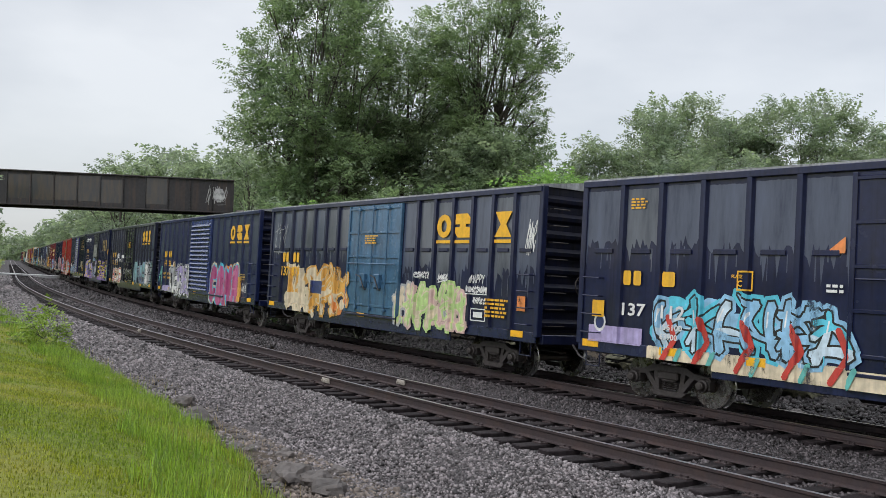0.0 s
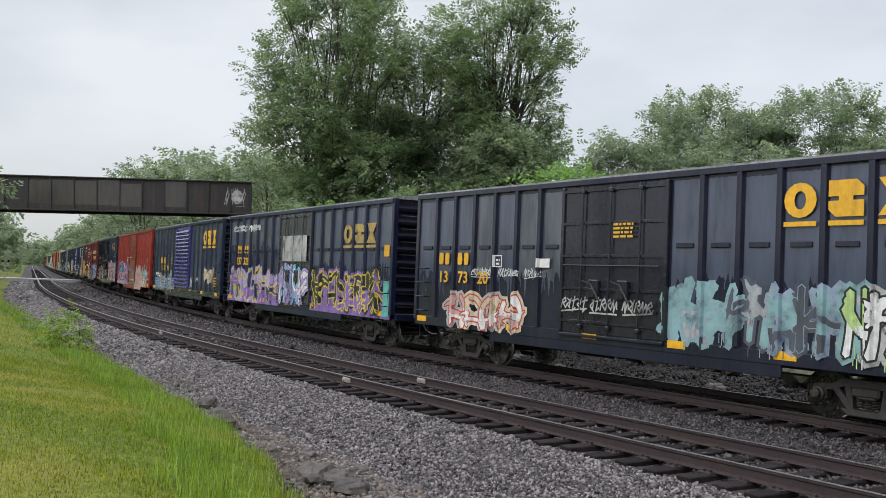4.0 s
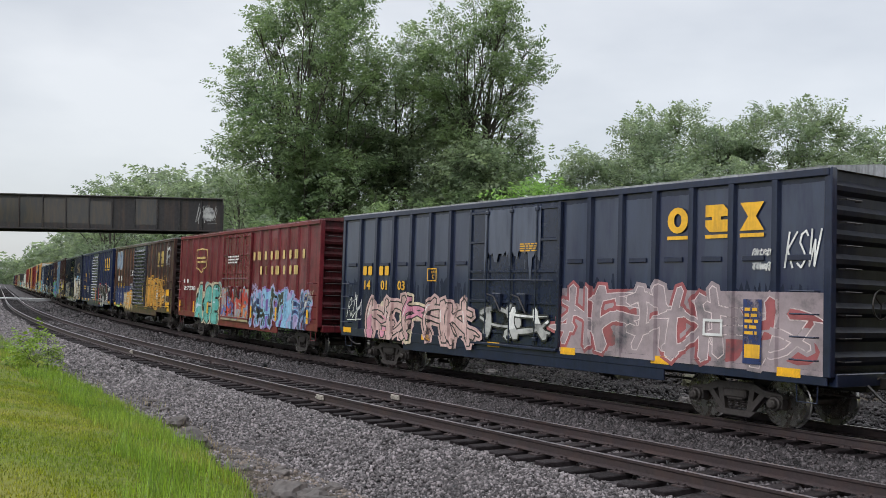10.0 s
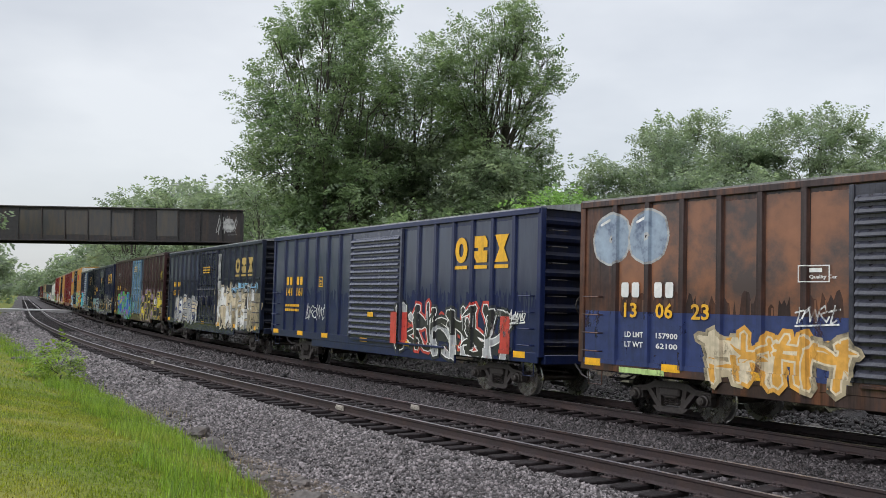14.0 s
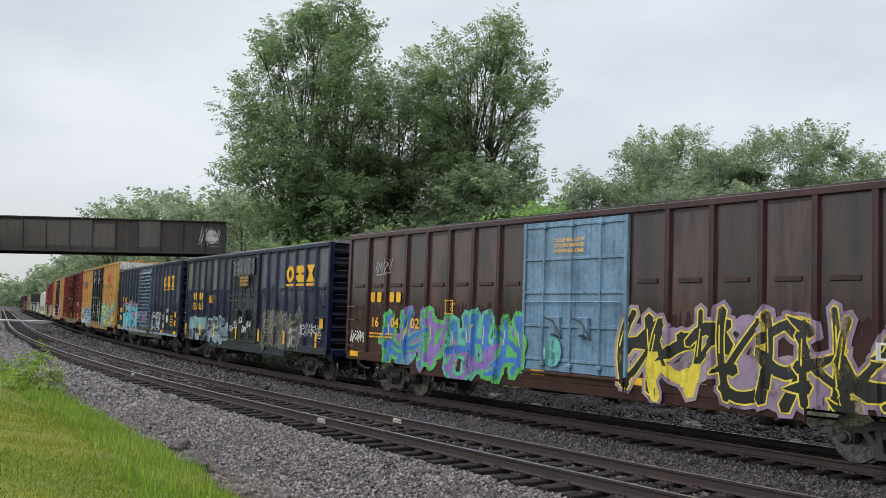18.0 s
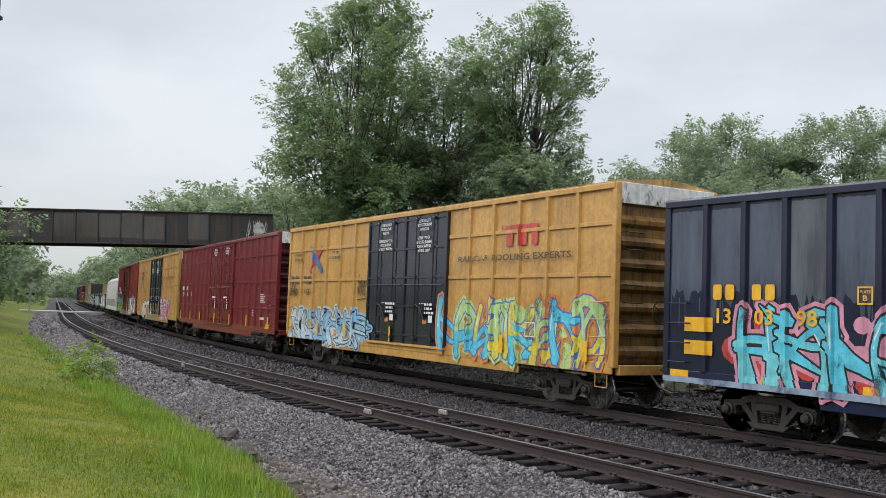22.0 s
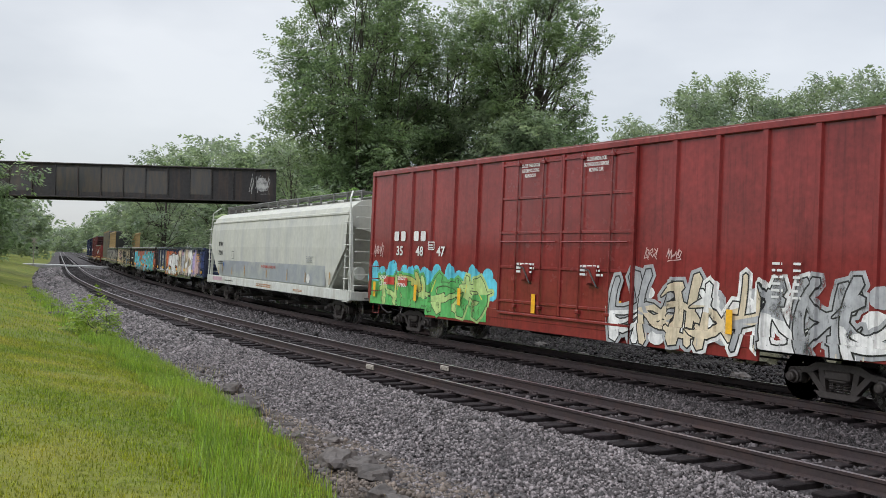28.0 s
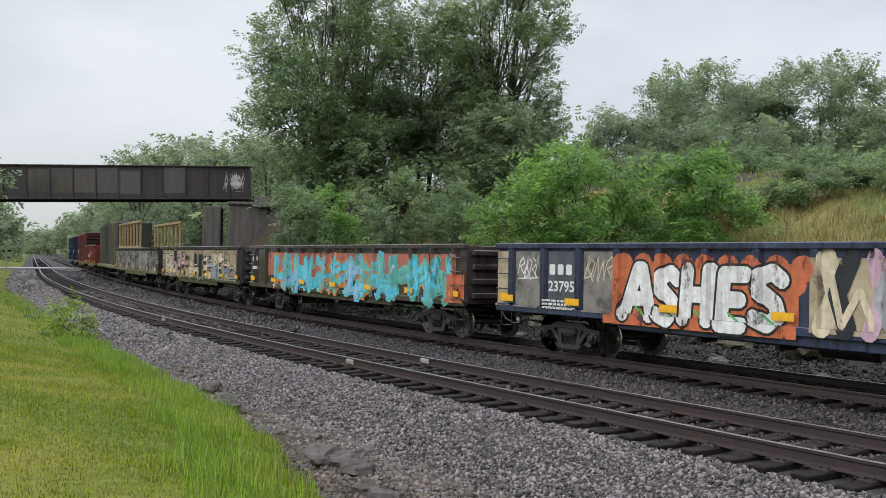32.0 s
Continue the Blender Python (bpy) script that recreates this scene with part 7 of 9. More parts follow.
def door_words(p, X, Z, t0, t1, mat, both=True):
    """The notices on the double doors."""
    w = (t1 - t0) / 2
    rows = (("CLOSE THIS DOOR", "BEFORE CLOSING", "MAIN DOOR"), ("CLOSE AND LOCK", "BOTH DOORS BEFORE", "MOVING CAR"))
    if both:
        rows = (rows[0] + ("", "CIERRE ESTA PUERTA", "ANTES DE CERRAR", "LA PUERTA PRINCIPAL"), rows[1] + ("", "CIERRE Y PONGA", "EL SEGURO EN AMBAS", "PUERTAS ANTES DE", "MOVER EL CARRO"))
    for k, words in enumerate(rows):
        a, b = X(t0 + w * (k + 0.32)), X(t0 + w * (k + 0.70))
        for j, s in enumerate(words):
            if s:
                q = (b - a) * (1 - len(s) / 19.0) * 0.5
                p.text(s, a + q, b - q, Z(0.905 - j * 0.031), Z(0.927 - j * 0.031), mat)


def train_tall_cars():
    yellow = (0.50, 0.275, 0.078)
    # yellow tall car, black doors
    car, brush, X, Z = box_car("car", "tall yellow box car with black double doors and green graffiti", 257.64, 18.9, 5.0, yellow, (0.285, 0.50, "double", (0.014, 0.016, 0.030)), 6, (0.50, 0.78), (0.5, 0.3, 0.08), 0.15, (0.62, 0.62, 0.60), (0.22, 0.10, 0.03), upright=True, real=(0.372, 0.63))
    p = brush()
    p.piece(X(0.02), X(0.285), Z(-0.06), Z(0.24), [ICE, SKY_BLUE, GREY, ICE], BLACK, [SKY_BLUE, ICE], 151, 5, WHITE)
    p.piece(X(0.49), X(0.97), Z(-0.05), Z(0.36), [CYAN, LIME, YELLOW, CYAN], BLUE, [LIME, RED, ORANGE, LIME], 152, 6, WHITE)
    for k in range(2):
        p.tag(X(0.005 + 0.245 * k), X(0.03 + 0.245 * k), Z(0.34), Z(0.55), BLACK, 5 + k, 0.03)
    p.done("graffiti", car, "pale blue letters and green-cyan letters")
    p = brush()
    dark = spray((0.07, 0.045, 0.02))
    for k, (c, dx) in enumerate(((RED, 1), (BLUE, -1))):
        p.stroke([(X(0.105) - dx * 0.55, Z(0.575)), (X(0.105), Z(0.69)), (X(0.105) + dx * 0.55, Z(0.805))], 0.2, c, False)
    p.text("next", X(0.030), X(0.060), Z(0.725), Z(0.755), dark, 0.2, True)
    p.text("load", X(0.030), X(0.060), Z(0.68), Z(0.715), dark, 0.2, True)
    p.text("any", X(0.160), X(0.186), Z(0.725), Z(0.755), dark, 0.2, True)
    p.text("road", X(0.160), X(0.194), Z(0.68), Z(0.715), dark, 0.2, True)
    car_number(p, X, Z, 0.03, 0.155, 0.36, ["640", "460"], dark, 4, None, 0.055, 0.11)
    p.poly([(X(0.69), Z(0.82)), (X(0.745), Z(0.82)), (X(0.745), Z(0.79)), (X(0.69), Z(0.79))], RED)
    p.bar(X(0.705), X(0.725), Z(0.69), Z(0.79), RED)
    p.bar(X(0.748), X(0.768), Z(0.69), Z(0.79), RED)
    p.bar(X(0.735), X(0.80), Z(0.79), Z(0.82), RED)
    p.bar(X(0.782), X(0.80), Z(0.69), Z(0.79), RED)
    p.text("RAILCAR POOLING EXPERTS", X(0.55), X(0.90), Z(0.60), Z(0.64), dark, 0.0, True)
    door_words(p, X, Z, 0.285, 0.50, SIGN_WHITE)
    for k, t in enumerate((0.335, 0.44)):
        p.lines(X(t), X(t + 0.04), Z(0.24), Z(0.33), 3, SIGN_WHITE, k)
        p.bar(X(t + 0.01), X(t + 0.02), Z(0.17), Z(0.20), ORANGE)
        p.bar(X(t + 0.024), X(t + 0.034), Z(0.18), Z(0.23), SIGN_WHITE)
    p.ring(X(0.77), X(0.80), Z(0.13), Z(0.22), 0.03, SIGN_WHITE)
    p.done("lettering", car, "dark words, red and blue crossed sign, white door notices")

    # maroon tall car
    maroon = (0.165, 0.019, 0.024)
    car, brush, X, Z = box_car("car", "tall maroon box car with maroon double doors and white stencils", 278.0, 19.1, 5.0, maroon, (0.335, 0.535, "double", (0.155, 0.019, 0.024)), 7, (0.22, 0.50, 0.78), (0.20, 0.08, 0.08), 0.10, (0.62, 0.62, 0.60), (0.10, 0.02, 0.02), upright=True, real=(0.385, 0.633))
    p = brush()
    car_number(p, X, Z, 0.022, 0.11, 0.335, ["30", "00", "96"], SIGN_WHITE, 4, None, 0.042, 0.085)
    door_words(p, X, Z, 0.335, 0.535, SIGN_WHITE, False)
    for k, t in enumerate((0.37, 0.47)):
        p.lines(X(t), X(t + 0.04), Z(0.26), Z(0.35), 3, SIGN_WHITE, k)
        p.bar(X(t + 0.01), X(t + 0.02), Z(0.20), Z(0.24), ORANGE)
        p.bar(X(t + 0.024), X(t + 0.034), Z(0.19), Z(0.25), SIGN_WHITE)
    p.lines(X(0.84), X(0.89), Z(0.28), Z(0.38), 5, SIGN_WHITE, 8)
    p.lines(X(0.76), X(0.79), Z(0.13), Z(0.20), 4, SIGN_WHITE, 9)
    p.bar(X(0.862), X(0.885), Z(0.10), Z(0.125), SIGN_WHITE)
    p.bar(X(0.905), X(0.945), Z(0.01), Z(0.06), SIGN_YELLOW)
    p.lines(X(0.915), X(0.97), Z(0.03), Z(0.05), 1, BLACK, 10)
    p.done("lettering", car, "white stencilled numbers and notices")

    # second yellow car, big white word
    car, brush, X, Z = box_car("car", "tall yellow box car with black doors and large white letters", 298.43, 19.5, 5.0, (0.47, 0.265, 0.085), (0.325, 0.53, "double", (0.014, 0.016, 0.030)), 6, (0.50, 0.78), (0.5, 0.3, 0.08), 0.15, (0.62, 0.62, 0.60), (0.22, 0.10, 0.03), upright=True, real=(0.38, 0.635))
    p = brush()
    for k in range(14):
        p.disc(X(0.09 + 0.033 * k), Z(0.06), 0.22, 0.22, LILAC if k % 3 == 0 else AMBER, 9)
    for word, a, b in (("F", 0.125, 0.160), ("O", 0.163, 0.194), ("R", 0.203, 0.237), ("T", 0.242, 0.28), ("Y", 0.284, 0.322), ("4", 0.337, 0.377)):
        p.word(word, X(a) - 0.05, X(b) + 0.05, Z(-0.11), Z(0.25), [WHITE], BLACK, None, 0.31, 0.035, None, 7, 1.12, 0.0)
    p.piece(X(0.535), X(0.80), Z(-0.04), Z(0.30), [MAGENTA, WHITE, MAGENTA], WHITE, [MAGENTA, ROSE], 172, 5, None)
    p.done("graffiti", car, "large white painted word on yellow, maroon letters")
    p = brush()
    for k, (c, dx) in enumerate(((RED, 1), (BLUE, -1))):
        p.stroke([(X(0.105) - dx * 0.55, Z(0.595)), (X(0.105), Z(0.71)), (X(0.105) + dx * 0.55, Z(0.825))], 0.2, c, False)
    p.text("next", X(0.030), X(0.060), Z(0.745), Z(0.775), dark, 0.2, True)
    p.text("load", X(0.030), X(0.060), Z(0.70), Z(0.735), dark, 0.2, True)
    p.text("any", X(0.160), X(0.186), Z(0.745), Z(0.775), dark, 0.2, True)
    p.text("road", X(0.160), X(0.194), Z(0.70), Z(0.735), dark, 0.2, True)
    car_number(p, X, Z, 0.06, 0.175, 0.36, ["67", "27", "75"], dark, 4, None, 0.05, 0.11)
    box_sign(p, X, Z, 0.205, 0.42, 0.22, 0.22, dark)
    p.text("RAILCAR POOLING EXPERTS", X(0.57), X(0.92), Z(0.60), Z(0.64), dark, 0.0, True)
    p.bar(X(0.70), X(0.76), Z(0.79), Z(0.82), RED)
    p.bar(X(0.72), X(0.74), Z(0.69), Z(0.79), RED)
    p.bar(X(0.03), X(0.05), Z(0.10), Z(0.15), SIGN_YELLOW)
    door_words(p, X, Z, 0.325, 0.53, SIGN_WHITE)
    for k, t in enumerate((0.36, 0.46)):
        p.lines(X(t), X(t + 0.04), Z(0.24), Z(0.33), 3, SIGN_WHITE, k)
        p.bar(X(t + 0.01), X(t + 0.02), Z(0.17), Z(0.20), ORANGE)
    p.done("lettering", car, "dark words, red and blue crossed sign, white door notices")

    # red tall car
    red = (0.200, 0.025, 0.023)
    car, brush, X, Z = box_car("car", "tall brick-red double-door box car with green and silver graffiti", 319.34, 18.8, 5.0, red, (0.295, 0.475, "double", (0.19, 0.025, 0.023)), 6, (), (0.22, 0.07, 0.06), 0.2, (0.5, 0.42, 0.36), (0.10, 0.02, 0.02), upright=True, side_posts=0.065, real=(0.381, 0.637))
    p = brush()
    for k in range(30):
        p.disc(X(0.004 + 0.0095 * k), Z(0.17 + 0.05 * math.sin(k * 2.3)), 0.26, 0.30 + 0.08 * math.sin(k * 1.3), CYAN, 12, k)
    p.bar(X(0.004), X(0.272), Z(-0.075), Z(0.14), GREEN)
    p.piece(X(0.03), X(0.262), Z(-0.04), Z(0.215), [LIME, LIME, spray((0.44, 0.46, 0.13)), GREEN], spray((0.05, 0.05, 0.03)), [GREEN, LIME], 181, 4, YELLOW, False, 0.3, 0.03)
    p.piece(X(0.455), X(0.93), Z(-0.08), Z(0.30), [GREY, WHITE, CREAM, GREY], BLACK, [GREY, WHITE], 182, 6, None, True, 0.3, 0.04)
    p.tag(X(0.01), X(0.035), Z(0.33), Z(0.44), ROSE, 4, 0.025)
    p.tag(X(0.50), X(0.53), Z(0.36), Z(0.42), ROSE, 5, 0.018)
    p.tag(X(0.55), X(0.58), Z(0.36), Z(0.42), ROSE, 6, 0.018)
    p.done("graffiti", car, "green and cyan letters, silver letters edged in black")
    p = brush()
    car_number(p, X, Z, 0.04, 0.166, 0.345, ["35", "48", "47"], SIGN_WHITE, 4, None, 0.055, 0.11)
    box_sign(p, X, Z, 0.155, 0.42, 0.24, 0.24, SIGN_WHITE)
    p.bar(X(0.04), X(0.067), Z(0.12), Z(0.18), RED)
    p.bar(X(0.077), X(0.104), Z(0.12), Z(0.18), RED)
    weights(p, X, Z, 0.042, 0.16, SIGN_WHITE, 3, (("LD LMT", "208200"), ("LT WT", "77800")))
    door_words(p, X, Z, 0.295, 0.475, SIGN_WHITE, False)
    for k, t in enumerate((0.325, 0.415)):
        p.lines(X(t), X(t + 0.03), Z(0.26), Z(0.33), 3, SIGN_WHITE, k)
    for k in range(6):
        p.lines(X(0.75), X(0.77), Z(0.20 + k * 0.03), Z(0.22 + k * 0.03), 1, SIGN_WHITE, k)
        p.lines(X(0.785), X(0.80), Z(0.20 + k * 0.03), Z(0.22 + k * 0.03), 1, SIGN_WHITE, 9 + k)
    p.done("lettering", car, "white stencilled numbers and notices")


train_tall_cars()


# ---- covered hopper ----
def covered_hopper():
    L, top, low = 19.5, 4.35, 1.0
    car = tagged(new("covered_hopper"), "pale grey covered hopper car with a roof walk and stained foot", "hopper car", "cars of the freight train")
    TRAIN.append((car, 339.43, L))
    grey = surface("stained_hopper_paint", (0.46, 0.465, 0.41), 0.5, 0, 4, 0.08, 0.05, 20, (0.34, 0.35, 0.36), 0.6, 0.5, True)
    foot = faded((0.38, 0.41, 0.46), (0.43, 0.445, 0.42), 0.5, 0.6)
    sillm = surface("pale_hopper_sill", (0.52, 0.54, 0.50), 0.5, 0, 6, 0.1, 0.05, 20, (0.3, 0.26, 0.2), 0.5, 1.0, True)
    # body: rounded sides, ends that slope in below
    prof = [(-1.46, low + 0.15), (-1.52, 1.7), (-1.53, 2.6), (-1.50, 3.4), (-1.44, 3.75), (-1.40, 3.80), (-1.36, 3.84), (-1.32, 4.0), (-1.05, 4.2), (-0.5, 4.33), (0, 4.36)]
    ring = prof + [(-y, z) for y, z in prof[-2::-1]]
    b = Build()
    xs = [-L / 2 + 0.55, L / 2 - 0.55]
    n = len(ring)

    def end_x(z, e):
        k = min(1.0, max(0.0, (2.55 - z) / 1.5))
        return e * (L / 2 - 0.55 - 1.75 * k)

    cuts = np.linspace(0, 1, 2)
    for e in (-1, 1):
        for y, z in ring:
            b.v.append((end_x(z, e), y, z))
    for k in range(n - 1):
        b.f.append((k, k + 1, k + 1 + n, k + n))
        b.m.append(0)
    b.f += [tuple(range(n))[::-1], tuple(range(n, 2 * n)), (0, n, 2 * n - 1, n - 1)]
    b.m += [0, 0, 0]
    part("hopper_body", b.mesh("hopper_body", grey), car)
    for y in (-1, 1):
        part("eave_rail", Build().box((0, y * 1.43, 3.78), (L - 1.2, 0.10, 0.10), 0, 0.02).mesh("eave_rail", grey), car)
        part("side_sill", Build().box((0, y * 1.47, low), (L - 0.1, 0.14, 0.36), 0, 0.015).mesh("side_sill", sillm), car, "pale side sill with rust marks")
    p = Paint(lambda x, z: 1.535 - 0.01 * abs(z - 2.6), [])
    p.bar(-L / 2 + 2.4, L / 2 - 2.4, 1.22, 1.95, foot)
    p.done("stain", car, "bluish wash along the foot")
    p = Paint(lambda x, z: 1.542, [])
    for k, t in enumerate((-0.385, -0.35, -0.26, -0.15, 0.02, 0.16, 0.27, 0.40)):
        p.bar(t * L, t * L + 0.07, 1.3, 1.3 + 0.45 * (1.0 if k % 2 else 0.8), spray((0.5, 0.28, 0.06)))
    p.marks(-L / 2 + 2.1, -L / 2 + 2.98, 2.65, 2.85, 4, BLACK)
    p.text("7238", -L / 2 + 2.1, -L / 2 + 2.95, 2.21, 2.42, BLACK)
    p.lines(-L / 2 + 2.1, -L / 2 + 3.2, 1.75, 1.95, 2, BLACK, 4)
    p.ring(-L / 2 + 4.6, -L / 2 + 4.95, 2.05, 2.4, 0.025, BLACK)
    p.lines(L / 2 - 4.4, L / 2 - 3.6, 2.05, 2.3, 4, GREY, 5)
    p.disc(L / 2 - 4.1, 1.45, 0.18, 0.18, WHITE, 14)
    p.text("DO NOT HAMMER ON SIDES OF CAR", -L / 2 + 9.4, -L / 2 + 11.4, 1.72, 1.83, RED)
    p.disc(-L / 2 + 3.2, 1.75, 0.1, 0.1, BLUE, 12)
    p.done("lettering", car, "black stencilled number")
    p = Paint(lambda x, z: 1.545, [])
    p.lines(-L / 2 + 3.5, -L / 2 + 5.2, 0.98, 1.06, 1, BLACK, 7)
    p.lines(-1.0, 1.2, 0.92, 1.08, 2, spray((0.4, 0.16, 0.06)), 8)
    p.lines(4.0, 5.2, 0.92, 1.02, 2, spray((0.4, 0.16, 0.06)), 9)
    p.bar(-L / 2 + 1.2, -L / 2 + 3.0, 0.95, 1.14, PINK_S)
    p.done("sill_lettering", car, "small rust-brown lettering on the sill")
    # hopper bays and outlets
    for k in range(4):
        x = -L / 2 + 4.6 + k * (L - 9.2) / 3
        b = Build()
        t = [(x - 1.45, -1.25, low), (x + 1.45, -1.25, low), (x + 1.45, 1.25, low), (x - 1.45, 1.25, low)]
        u = [(x - 0.4, -0.6, 0.42), (x + 0.4, -0.6, 0.42), (x + 0.4, 0.6, 0.42), (x - 0.4, 0.6, 0.42)]
        b.add(t + u, [(0, 1, 5, 4), (1, 2, 6, 5), (2, 3, 7, 6), (3, 0, 4, 7), (4, 5, 6, 7)])
        bay = part("hopper_bay", b.mesh("hopper_bay", paint((0.16, 0.155, 0.145), 0.5)), car)
        part("outlet_gate", Build().box((x, 0, 0.38), (1.1, 1.9, 0.12), 0, 0.02).tube([(x - 0.5, -0.95, 0.38), (x - 0.5, -1.15, 0.38)], 0.06, 8).tube([(x + 0.5, -0.95, 0.38), (x + 0.5, -1.15, 0.38)], 0.06, 8).mesh("outlet_gate", TRUCK_STEEL), bay)
    # roof walk with its posts, hatches
    for y in (-0.55, 0.55):
        part("roof_walk", Build().box((0, y, 4.55), (L - 1.4, 0.50, 0.035)).mesh("roof_walk", STEEL_WALK), car, "grey steel roof walk")
    for y in (-0.82, 0.82):
        part("walk_rail", Build().tube([(-L / 2 + 0.8, y, 4.60), (L / 2 - 0.8, y, 4.60)], 0.025, 6).mesh("walk_rail", STEEL_WALK), car)
    post = Build().box((0, 0, 0), (0.06, 0.06, 0.34)).mesh("walk_post", STEEL_WALK)
    for k in range(14):
        for y in (-0.82, 0.82):
            part("walk_post", post, car, at=(-L / 2 + 1.0 + k * (L - 2.0) / 13, y, 4.44))
    hatch = Build().box((0, 0, 0), (1.1, 0.55, 0.10), 0, 0.03).mesh("roof_hatch", grey)
    for k in range(10):
        part("roof_hatch", hatch, car, at=(-L / 2 + 1.8 + k * (L - 3.6) / 9, 0, 4.42))
    # end frames, slope sheets, ladders and platforms
    for e in (-1, 1):
        b = Build()
        b.box((e * (L / 2 - 0.06), 0, low), (0.12, 3.0, 0.3), 0, 0.015)
        for y in (-1.38, 1.38):
            b.prism([(e * (L / 2 - 0.10), low), (e * (L / 2 - 0.24), low), (e * (L / 2 - 0.62), 3.7), (e * (L / 2 - 0.50), 3.7)][::e], y - 0.05, y + 0.05)
            b.tube([(e * (L / 2 - 2.2), y, low + 0.1), (e * (L / 2 - 0.7), y, 2.55)], 0.05, 6)
        b.box((e * (L / 2 - 0.9), 0, low + 0.02), (1.6, 2.7, 0.06))
        part("end_frame", b.mesh("end_frame", sillm), car, "open end frame with sloping braces")
        ladder_at(car, sillm, "pale", 8, pose(e * (L / 2 - 0.05), -1.15, low + 0.35, 0, 0, 90 * e))
        ladder_at(car, sillm, "pale", 8, pose(e * (L / 2 - 0.36), -1.42, low - 0.2))
        b = Build().tube([(e * (L / 2 - 0.15), -1.5, low), (e * (L / 2 - 0.15), -1.5, 2.9), (e * (L / 2 - 0.45), -1.45, 4.3), (e * (L / 2 - 0.9), -1.2, 4.55)], 0.03, 6)
        b.tube([(e * (L / 2 - 0.6), -1.5, low), (e * (L / 2 - 0.6), -1.5, 2.4)], 0.025, 6)
        part("grab_rail", b.mesh("grab_rail", sillm), car)
        part("coupler", shared("coupler", coupler_mesh), car, at=pose(e * (L / 2), 0, 0.88, 0, 0, 0 if e > 0 else 180))
        part("brake_tank", Build().tube([(e * (L / 2 - 1.3), -0.9, 1.75), (e * (L / 2 - 0.7), -0.9, 1.75)], 0.22, 14).mesh("brake_tank", sillm, True), car)
        truck_at(car, e * (L / 2 - 2.1))


PINK_S = spray((0.55, 0.36, 0.44))
STEEL_WALK = surface("galvanised_walk", (0.20, 0.20, 0.20), 0.5, 0.4, 20, 0.2, 0.1, 40, (0.1, 0.07, 0.05), 0.4, 2.0)
covered_hopper()


# ---- gondolas and the cars behind them ----
def gondola(label, l0, L, colour, posts, top=2.48, sill=1.0, rust=0.5):
    car = tagged(new("gondola_car"), label, "gondola car", "cars of the freight train")
    TRAIN.append((car, l0, L))
    pm = paint(colour, rust)
    b = Build()
    for y in (-1, 1):
        b.box((0, y * (HALF_W - 0.02), (sill + top) / 2), (L - 0.06, 0.04, top - sill))
    b.box((0, 0, sill + 0.06), (L - 0.06, 2 * HALF_W - 0.1, 0.1))
    part("body", b.mesh("body", pm), car)
    for e in (-1, 1):
        b = Build().box((e * (L / 2 - 0.05), 0, (sill + top) / 2), (0.06, 2 * HALF_W - 0.02, top - sill))
        for k in range(4):
            b.box((e * (L / 2 + 0.02), 0, sill + 0.2 + k * (top - sill) / 4), (0.12, 2 * HALF_W - 0.3, 0.16), 0, 0.03)
        part("end_wall", b.mesh("end_wall", pm), car, "ribbed steel end wall")
        part("coupler", shared("coupler", coupler_mesh), car, at=pose(e * (L / 2), 0, 0.88, 0, 0, 0 if e > 0 else 180))
        ladder_at(car, pm, colour, 4, pose(e * (L / 2 - 0.36), -HALF_W, sill + 0.1), 0.36)
        part("step", shared(("step", colour), lambda: step_mesh(pm)), car, at=(e * (L / 2 - 0.36), -HALF_W, sill - 0.42))
        truck_at(car, e * (L / 2 - 2.15))
    for y in (-1, 1):
        part("top_chord", Build().box((0, y * (HALF_W + 0.02), top), (L, 0.16, 0.13), 0, 0.02).mesh("top_chord", pm), car)
        part("side_sill", Build().box((0, y * (HALF_W + 0.02), sill), (L - 0.04, 0.10, 0.16), 0, 0.015).box((0, y * (HALF_W - 0.05), sill - 0.15), (L * 0.5, 0.08, 0.22), 0, 0.015).mesh("side_sill", pm), car)
    half, flat, up = 0.11, 0.07, 0.09
    tall = top - sill - 0.12

    def post_mesh():
        bb = Build()
        bb.add([(-half, 0, 0), (-flat, -up, 0.05), (flat, -up, 0.05), (half, 0, 0), (-half, 0, tall), (-flat, -up, tall), (flat, -up, tall), (half, 0, tall)],
               [(0, 1, 5, 4), (1, 2, 6, 5), (2, 3, 7, 6), (0, 3, 2, 1), (4, 5, 6, 7)])
        return bb.mesh("side_post", pm)

    px = [-L / 2 + L * (k + 0.5) / posts for k in range(posts)]
    mesh = shared(("gon_post", round(tall, 2)), post_mesh)
    for x in px:
        for y in (-1, 1):
            r = part("side_post", mesh, car, at=pose(x, y * HALF_W, sill + 0.07, 0, 0, 0 if y < 0 else 180))
            r.material_slots[0].link = "OBJECT"
            r.material_slots[0].material = pm
    part("underframe", shared(("under", round(L, 1)), lambda: underframe_mesh(L)), car)
    part("air_reservoir", shared("reservoir", reservoir_mesh), car, at=(0.8, -0.75, 0.72))
    sm = shared(("strip", False), lambda: strip_mesh(0.46, 0.15))
    for t in (0.03, 0.17, 0.34, 0.5, 0.66, 0.82, 0.97):
        part("reflector", sm, car, "yellow reflective strip", at=(-L / 2 + t * L, -HALF_W - 0.1, sill + 0.24))
    brk = sorted({v for x in px for v in (x - half, x - flat, x + flat, x + half)})

    def relief(x, z):
        for q in px:
            d = abs(x - q)
            if d < half:
                return HALF_W + up * min(1.0, (half - d) / (half - flat))
        return HALF_W

